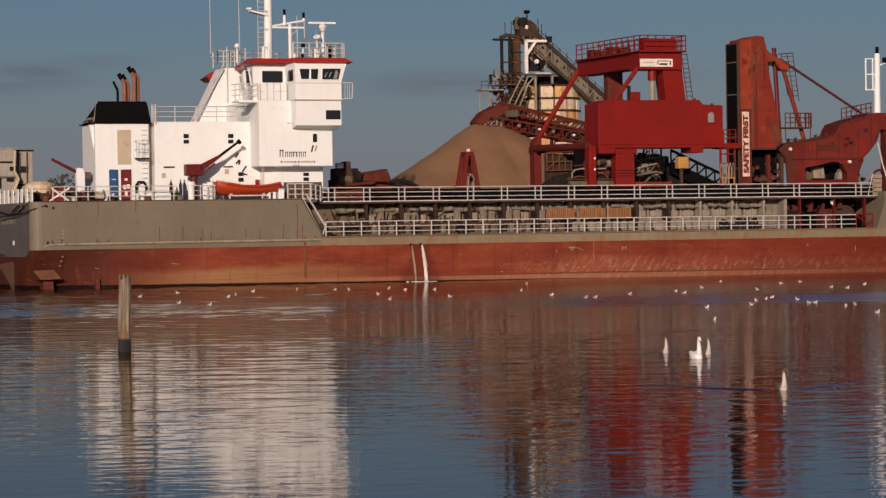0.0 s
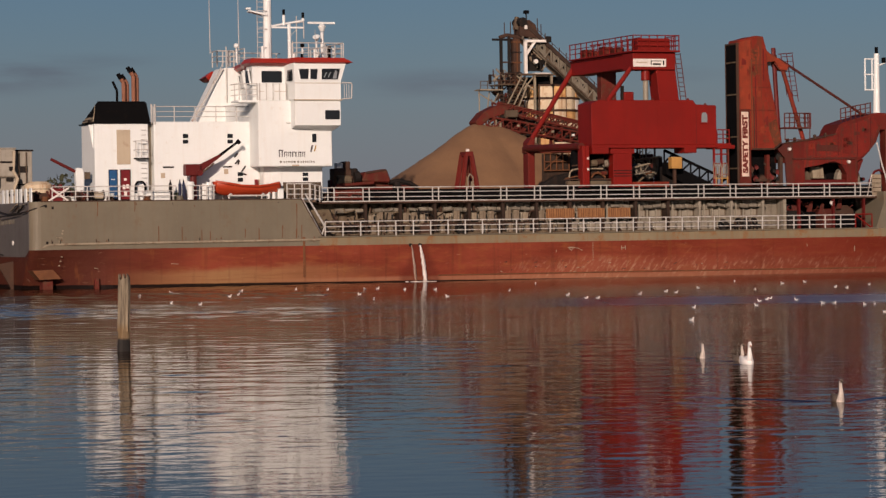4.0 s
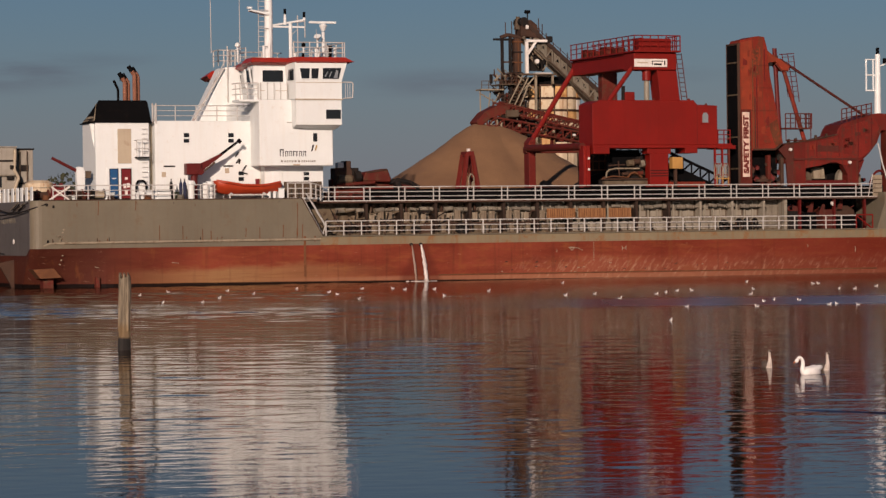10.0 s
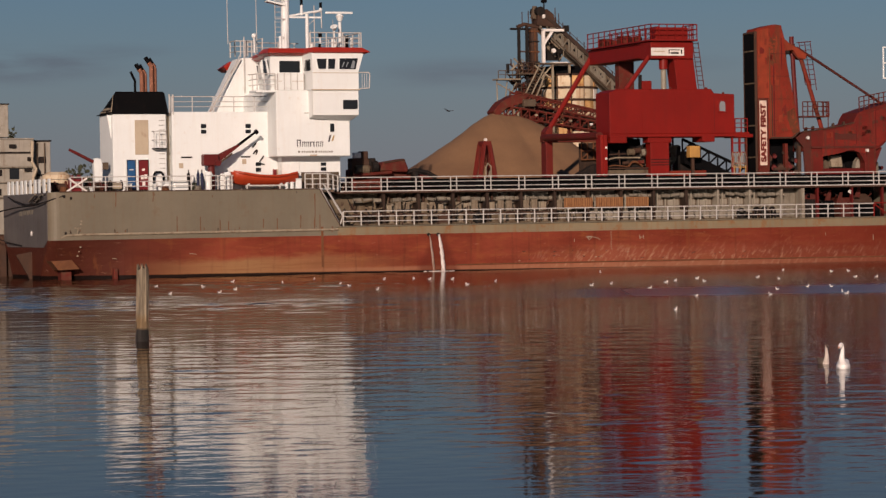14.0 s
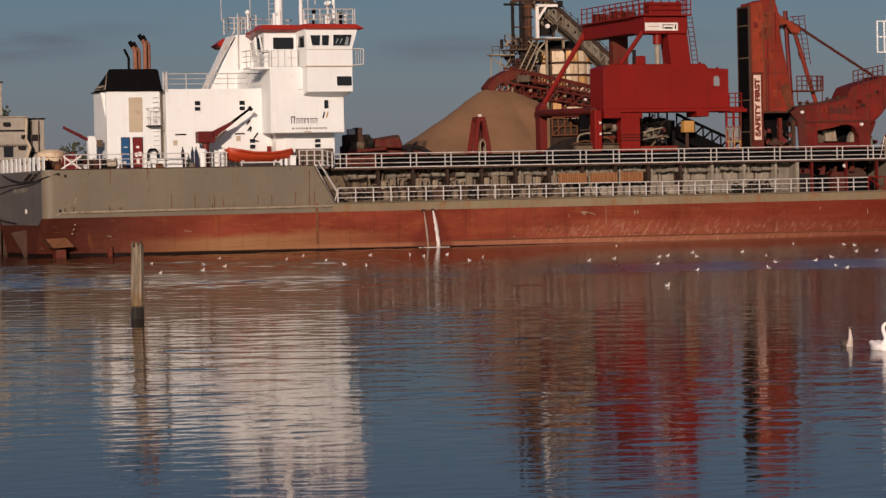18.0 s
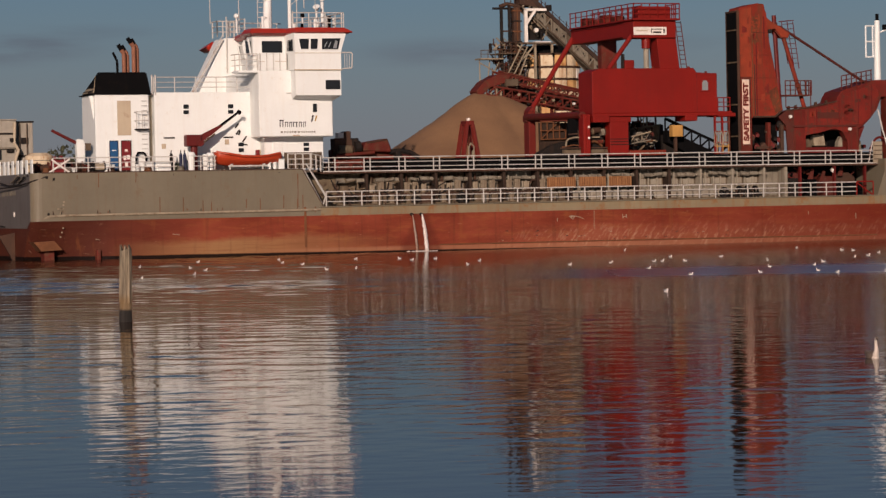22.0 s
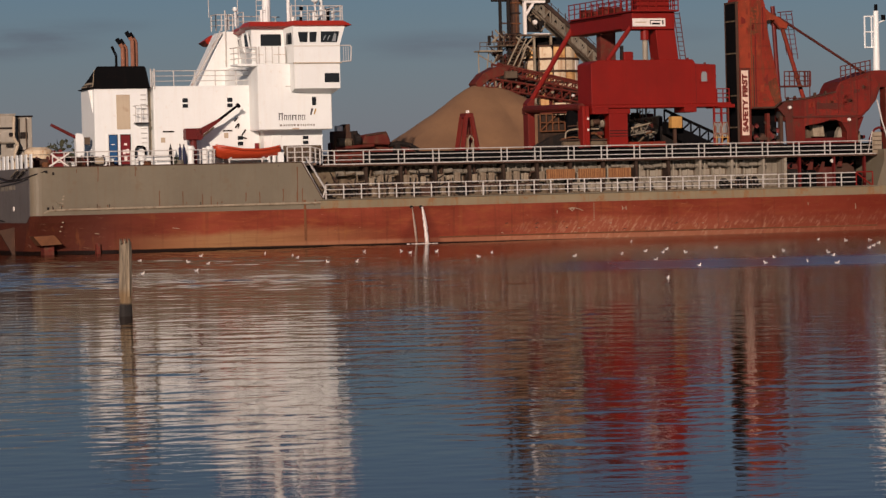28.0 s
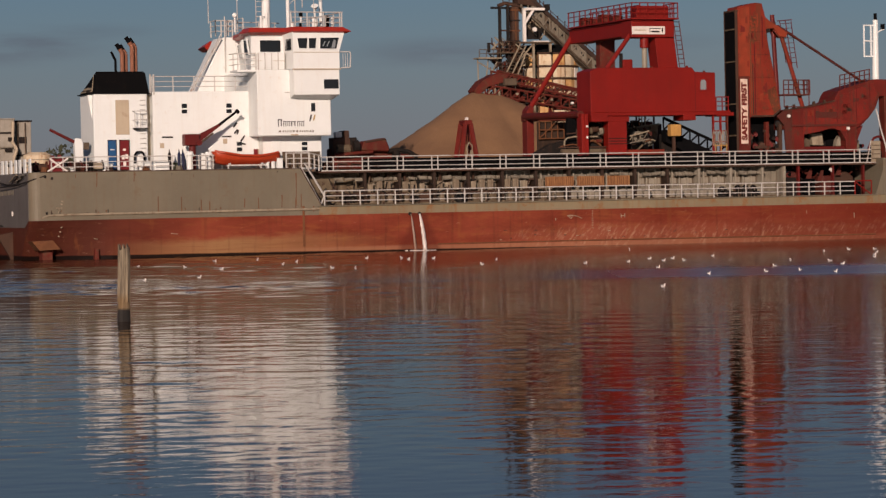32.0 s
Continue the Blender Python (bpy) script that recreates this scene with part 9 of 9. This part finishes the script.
    (22.5, 181.4, 22.6, 181.5, 22.7, 181.5, 22.8, 181.3, 22.7, 180, 22.7, 178.9, 22.8, 178, 23.1, 177.3, 23.5, 177.1, 24, 179.1, 24.1, 178.9, 24.4, 178.3, 24.6, 177.5, 24.7, 176.4, 24.7, 175.4, 25.1, 175.3, 25.5, 175.8, 25.9, 176.4, 26.1, 176.4, 26.2, 176.4, 26.4, 176.4, 26.5, 176.3),
    (-6.8, 178.4, -6.9, 178.5, -7.1, 178.6, -7.3, 178.6, -6.8, 178.7, -6.9, 178.8, -7.1, 177.7, -6.8, 169.3, -6.9, 166.8, -7, 166.8, -7.1, 166.7, -7.3, 166.6, -7.6, 166.6, -7.9, 166.7, -8.2, 166.5, -8.3, 166.3, -8.4, 166.1, -8.4, 166.1, -8.5, 166.2, -8.7, 166.3, -9, 166.3, -9.3, 166.2),
    (-12.2, 167.7, -12.2, 167.8, -12.1, 167.8, -12, 167.8, -12, 167.2, -12.1, 167, -12, 167, -11.1, 167.1, -11, 168.5, -11, 172.2, -10.6, 172, -10.3, 171.8, -10.2, 171.8, -10, 171.9, -9.8, 171.9, -9.7, 171.9, -9.5, 171.9, -9.4, 171.9, -9.2, 171.9, -9, 171.9, -8.9, 171.9, -8.8, 172),
    (5.8, 155.6, 6.1, 155.5, 6.4, 155.3, 6.7, 155.1, 6.7, 154.9, 6.5, 154.9, 6.5, 154.9, 6.5, 153.9, 6.5, 152.9, 6.6, 152.7, 7, 152.5, 7.1, 152.3, 7, 152.2, 6.8, 152.2, 6.7, 152.4, 6.6, 152.7, 6.7, 153, 6.7, 153.2, 6.9, 153.5, 7, 153.8, 7.3, 153.9, 7.6, 153.9),
    (15.1, 168.2, 15.1, 168.1, 15, 168, 14.9, 167.9, 14.8, 167.8, 14.7, 167.7, 14.6, 167.7, 14, 162.4, 13.5, 157.4, 13.4, 157.3, 13.2, 157.2, 13.1, 157.1, 13.1, 156.8, 13, 156.5, 13, 156.3, 13.1, 156.3, 13.1, 156.3, 13.1, 156.3, 13.1, 156.3, 13.1, 156.3, 13.1, 156.3, 13.1, 156.3),
    (17.1, 132.5, 17.4, 132.5, 17.6, 132.4, 17.9, 131.8, 17.8, 131, 17.4, 130.6, 17.4, 130.4, 17.4, 129.9, 17.4, 129.5, 17.4, 129.2, 17.2, 128.9, 17.2, 128.5, 17.4, 128.2, 17.5, 128.2, 17.5, 128.2, 17.5, 128.2, 17.5, 128.2, 17.5, 128.2, 17.5, 128.2, 17.5, 128.2, 17.5, 128.2, 17.5, 128.2),
    (17.7, 126.6, 18, 127.1, 18.2, 127.6, 18.8, 128.1, 18.6, 128.6, 17.9, 128.9, 17.8, 129, 17.9, 131, 18, 132.8, 17.8, 132.6, 17.4, 132.4, 17.1, 132.1, 17.4, 131.9, 17.3, 131.9, 17.2, 131.9, 17.1, 131.9, 17, 132, 16.9, 132, 16.7, 132, 16.6, 132, 16.5, 132, 16.4, 132),
    (7.3, 148.4, 7.3, 148.2, 7.3, 147.9, 7.3, 147.5, 7.4, 147, 7.5, 147.3, 8.1, 156.2, 8.2, 156.6, 8.3, 156.3, 8.3, 155.8, 8, 155.3, 8.2, 155.1, 8.5, 155.3, 8.7, 155.4, 8.9, 155.4, 9, 155.4, 9.2, 155.4, 9.3, 155.4, 9.5, 155.4, 9.7, 155.4, 9.8, 155.4, 10, 155.3),
    (18.4, 128.7, 18.6, 128.9, 18.9, 129.1, 19.3, 129.2, 19.6, 129.2, 19.9, 129.1, 20.1, 129.1, 20.3, 129, 20.6, 129, 20.8, 129, 21, 128.9, 21.3, 128.9, 21.6, 128.8, 21.8, 128.8, 22, 128.8, 22.2, 128.7, 22.5, 128.7, 22.7, 128.7, 23, 128.6, 23.2, 128.6, 23.5, 128.5, 23.7, 128.5),
    (17.6, 116.8, 17.7, 116.9, 17.9, 117, 18, 117.2, 18.1, 117.2, 18.2, 117.2, 18.3, 117.2, 18.3, 117.2, 18.4, 117.1, 18.5, 117.1, 18.6, 117.1, 18.7, 117.1, 18.7, 117.1, 18.8, 117.1, 18.9, 117.1, 18.9, 117.1, 19, 117, 19.1, 117, 19.2, 117, 19.3, 117, 19.3, 117, 19.4, 117),
    (16.3, 142.9, 16.3, 142.6, 16.2, 142, 16.1, 141.3, 15.8, 140.8, 15.4, 140.7, 15.2, 140.7, 16.2, 151.8, 17.4, 164.8, 17.2, 165, 16.9, 165.1, 16.6, 165.2, 16.4, 165.1, 16.3, 165, 16.1, 165.2, 15.8, 165.4, 15.7, 165.3, 15.6, 165.2, 15.6, 165.2, 15.5, 165.2, 15.5, 165.2, 15.5, 165.2),
    (13, 155.6, 12.8, 155.8, 12.7, 156.1, 12.7, 156.7, 12.8, 157.6, 12.9, 158.1, 12.9, 158.5, 13.1, 161.7, 13.4, 165, 13.3, 165.1, 13.6, 165.3, 13.6, 165.6, 13.6, 165.8, 13.6, 166.1, 13.3, 166.6, 13.1, 167.5, 13.1, 167.8, 13.1, 167.1, 12.8, 165, 12.6, 164, 12.6, 162.9, 12.9, 161.5),
    (-12.3, 163.2, -12.3, 163.3, -12.2, 163.4, -12.2, 163.6, -12.4, 163.8, -12.7, 163.9, -12.8, 163.9, -12.4, 158.2, -12.3, 156.9, -12.4, 156.9, -12.4, 156.9, -12.5, 156.8, -12.7, 156.8, -12.8, 156.6, -13, 156.5, -13.1, 156.4, -13.2, 156.3, -13.2, 156.3, -13, 156.5, -12.8, 156.5, -12.5, 156.4, -12.1, 156.4),
    (-5.9, 177.6, -5.5, 177.7, -5.1, 177.7, -5, 177.8, -4.2, 177.8, -3.5, 177.7, -3.4, 177.7, -3.2, 178.1, -3, 178.6, -2.7, 178.7, -3.1, 178.2, -3, 178, -2.9, 178.2, -3, 178, -2.9, 177.7, -2.8, 177.7, -2.8, 177.7, -2.8, 177.7, -2.7, 177.7, -2.7, 177.7, -2.7, 177.7, -2.6, 177.7),
    (22.2, 164.8, 22.4, 164.8, 22.4, 164.8, 22.5, 164.8, 22.4, 164.9, 22.5, 164.8, 22.6, 164.7, 22.3, 162.1, 22.4, 161.9, 22.5, 161.7, 22, 161.6, 22.1, 161.1, 22.3, 160.4, 22.4, 159.4, 22.4, 158.2, 22.5, 157, 22.6, 156.2, 22.8, 155.9, 23, 155.9, 23.1, 155.8, 23.3, 155.8, 23.4, 155.8),
]


def gulls():
    first = gull()
    made = []
    for i in range(len(GULLS)):
        made.append(first if i == 0 else copy_thing(first, pose(0, 0, 0)))
    return made


FLOCK = gulls()


# ---------------------------------------------------------------- water pumped over the side
def outflow():
    obs = []
    for u0, u1, r in ((-2.47, -2.18, 0.062), (-1.76, -1.42, 0.105)):
        o = thing("overboard_discharge", at(u0, 0.0, 0.0), "stream of pumped water falling down the hull side", "water stream", "streams from the hull")
        part("spigot", tube(B(), (0, 0.1, 2.62), (0, -0.12, 2.60), 0.12, 10), DARKSTEEL, o)
        rings = []
        rnd = random.Random(int(r * 1000))
        for i in range(17):
            t = i / 16
            z = 2.60 - 2.6 * t
            x = (u1 - u0) * t ** 0.75
            y = -0.12 - 0.10 * t ** 0.6
            q = r * (0.62 + 0.75 * min(1.0, 2.2 * t))
            rings.append([(x + q * (1 + rnd.uniform(-0.3, 0.3)) * math.cos(a), y + 0.5 * q * math.sin(a), z) for a in [2 * math.pi * j / 8 for j in range(8)]])
        st = part("stream", loft(B(), rings, close=True), FOAM if r > 0.08 else THINWATER, o, "white falling water", smooth=True)
        bm = B()
        for i in range(26):
            a = rnd.uniform(0, 2 * math.pi)
            d = rnd.uniform(0.05, 0.75) ** 1.0
            ball(bm, (u1 - u0) + d * math.cos(a), -0.25 + 0.6 * d * math.sin(a), 0.01, rnd.uniform(0.05, 0.16), rnd.uniform(0.04, 0.1), rnd.uniform(0.02, 0.05), seg=6)
        tagged(part("splash", bm, FOAM, o), "foam where the stream lands", kind="stuff")
        obs.append((o, st))
    return obs


STREAMS = outflow()


# ---------------------------------------------------------------- what moves
# seconds, x, y and heading of each swan
SWIM = [
    [(0, 6.83, 78.19, -78), (1, 7.06, 77.18, -77), (2, 7.34, 76.37, -77), (3, 7.57, 75.58, -76), (6, 8.44, 72.79, -96), (7, 8.61, 71.84, -106), (8, 8.80, 71.26, -116), (9, 8.88, 70.30, -124), (10, 8.88, 69.60, -130), (11, 8.87, 68.82, -126), (12, 8.86, 68.21, -116), (13, 8.80, 67.37, -108), (14, 8.81, 66.63, -99), (15, 8.90, 65.81, -90), (17, 9.06, 64.19, -76), (18, 9.28, 63.34, -74), (19, 9.42, 62.68, -70), (22, 10.47, 62.20, -60), (32, 13.97, 60.62, -55)],
    [(0, 6.29, 82.55, -80), (1, 6.51, 81.56, -80), (2, 6.70, 80.51, -80), (3, 6.85, 79.63, -80), (6, 7.43, 76.70, -79), (7, 7.66, 75.80, -79), (8, 7.83, 74.82, -79), (9, 8.01, 74.15, -79), (10, 8.18, 73.00, -79), (11, 8.33, 71.97, -79), (12, 8.44, 70.84, -78), (13, 8.58, 69.88, -78), (14, 8.65, 69.02, -78), (17, 8.75, 65.82, -78), (18, 8.81, 65.17, -78), (19, 8.93, 64.53, -78), (20, 9.00, 63.81, -78), (21, 9.10, 62.98, -77), (22, 9.18, 61.97, -77), (22.5, 9.34, 62.07, -77), (25.5, 10.39, 61.65, -77), (32, 12.67, 60.75, -76)],
    [(0, 7.35, 81.03, -74), (1, 7.55, 80.45, -73), (3, 7.73, 77.90, -72), (6, 8.23, 74.14, -70), (7, 8.46, 72.86, -70), (8, 8.80, 72.86, -69), (9, 9.13, 72.18, -69), (10, 9.39, 71.40, -68), (11, 9.71, 70.97, -68), (12, 10.01, 70.46, -67), (13, 10.23, 70.03, -67), (16, 11.28, 69.76, -66), (32, 16.88, 68.30, -60)],
    [(0, 7.36, 62.91, -84), (1, 7.52, 61.82, -84), (2, 7.71, 60.66, -84), (3, 7.88, 59.66, -84), (6, 8.17, 55.92, -83), (7, 8.30, 55.01, -83), (10, 9.35, 54.33, -83), (32, 17.05, 49.35, -80)],
]

# seconds, x, y, z and heading of the two birds in the air
FLIGHT = [
    [(0, -48.40, 262.00, 22.92, 0), (8, -48.40, 262.00, 22.92, 50), (8.8, -40.00, 262.00, 20.37, 50), (9, -37.86, 262.00, 20.05, 50), (9.2, -36.02, 262.00, 19.56, 50), (9.4, -34.09, 262.00, 19.08, 50), (9.6, -32.30, 262.00, 18.28, 50), (9.8, -30.71, 262.00, 17.81, 50), (10.4, -25.84, 262.00, 17.13, 50), (10.8, -22.63, 262.00, 16.28, 50), (11.6, -14.62, 262.00, 15.59, 50), (12.4, -7.31, 262.00, 14.12, 50), (12.6, -5.83, 262.00, 13.54, 50), (12.8, -4.26, 262.00, 12.87, 50), (13, -2.99, 262.00, 12.76, 50), (13.2, -2.25, 263.20, 12.89, 62), (13.4, -1.82, 264.40, 12.92, 62), (13.6, -1.19, 265.60, 13.11, 62), (14, -0.98, 268.00, 13.77, 62), (14.5, -0.98, 268.00, 13.94, 62), (15.2, 0.77, 268.00, 11.43, 62), (16.2, 3.17, 268.00, 6.41, 62), (32, 3.17, 268.00, 6.41, 40)],
    [(0, -17.77, 250.00, 14.83, 180), (5.6, -17.77, 250.00, 14.83, 172), (7, -23.67, 250.00, 15.60, 172), (7.4, -25.67, 250.00, 16.21, 172), (8, -29.25, 250.00, 16.60, 172), (8.2, -30.28, 250.00, 16.88, 172), (8.6, -32.30, 250.00, 16.65, 172), (9, -34.20, 250.00, 16.76, 172), (9.4, -36.09, 250.00, 16.60, 172), (9.8, -37.83, 250.00, 15.84, 172), (10.6, -46.93, 250.00, 15.10, 172), (32, -46.93, 250.00, 15.10, 172)],
]


def motions():
    # the gantry creeps aft and stops
    walk(gantry_ob, [(t, SHIP @ pose(d, 0, 0)) for t, d in ((0.0, 0.49), (0.5, 0.385), (1.0, 0.275), (1.5, 0.19), (2.0, 0.125), (2.5, 0.078), (3.0, 0.045), (3.5, 0.015), (4.5, 0.0), (32.0, 0.0))])
    # the carriage under the house runs forward and back again
    walk(carriage, [(t, pose(d, 0, 0)) for t, d in ((0.0, 0.0), (3.0, 0.02), (3.5, 0.12), (4.5, 0.62), (5.5, 1.22), (6.0, 1.52), (7.0, 2.12), (8.0, 2.64), (9.0, 3.05), (10.0, 3.22), (11.0, 3.15), (12.0, 2.9), (13.0, 2.45), (14.0, 1.88), (14.5, 1.55), (15.5, 0.75), (16.5, 0.16), (17.0, 0.06), (18.0, 0.0), (32.0, 0.0))])
    for (ob, neck, root), rows in zip(SWANS, SWIM):
        walk(ob, [(t, pose(x, y, -0.02, 0, 0, h)) for t, x, y, h in rows])
    # the adult preens: the neck bends forward and down, swings round, and rises again
    neck, root = SWANS[0][1:]
    bow = ((0.0, 2, -6, 0.0), (3.5, 2, -6, 0.0), (5.0, 10, -20, -0.07), (6.0, 16, -30, -0.13), (8.0, 16, -28, -0.14), (9.0, 14, -24, -0.13), (10.0, 14, -22, -0.14), (11.0, 12, -22, -0.10), (12.0, 4, -24, -0.02), (14.0, 0, -20, 0.0), (15.5, 0, 15, 0.0), (17.0, -4, 50, 0.0), (32.0, -4, 50, 0.0))
    walk(neck, [(t, Matrix.Translation((0, 0, d)) @ pose(*root, 0, a, h)) for t, a, h, d in bow])
    rnd = random.Random(5)
    for ob, places in zip(FLOCK, GULLS):
        head = rnd.uniform(-70, 70) + rnd.choice((0, 0, 180))
        wob = rnd.uniform(0, 6)
        walk(ob, [(t, pose(places[2 * k], places[2 * k + 1], 0.0, 0, 2.5 * math.sin(wob * 3 + 2.1 * k), head + 22 * math.sin(wob + 0.7 * k))) for k, t in enumerate(GULL_TIMES)])
    for (ob, wings), rows, (t0, t1) in zip(FLYERS, FLIGHT, ((8.0, 16.2), (5.6, 10.6))):
        walk(ob, [(t, pose(x, y, z, 12, 0, h)) for t, x, y, z, h in rows])
        beats = [t0 + 0.15 * k for k in range(int((t1 - t0) / 0.15))]
        for side, wing in zip((-1, 1), wings):
            up = [(0.0, 12.0)] + [(t, 16.0 + 20.0 * math.sin(11.0 * t) * (0.35 + 0.65 * abs(math.sin(0.9 * t)))) for t in beats] + [(32.0, 12.0)]
            walk(wing, [(t, pose(0, 0, 0, side * a, 0, 0)) for t, a in up])
    # the streams sway a little as they fall
    for i, (ob, stream) in enumerate(STREAMS):
        walk(stream, [(0.5 * k, pose(0.03 * math.sin(1.9 * k + i), -0.02 * abs(math.sin(2.3 * k + 2 * i)), 0.0, 0, 0.9 * math.sin(2.7 * k + i), 0)) for k in range(65)])
    # ripples run slowly along with the tide
    walk(water, [(0.0, pose(0, 0, 0)), (32.0, pose(0.0, -9.0, 0))])


motions()
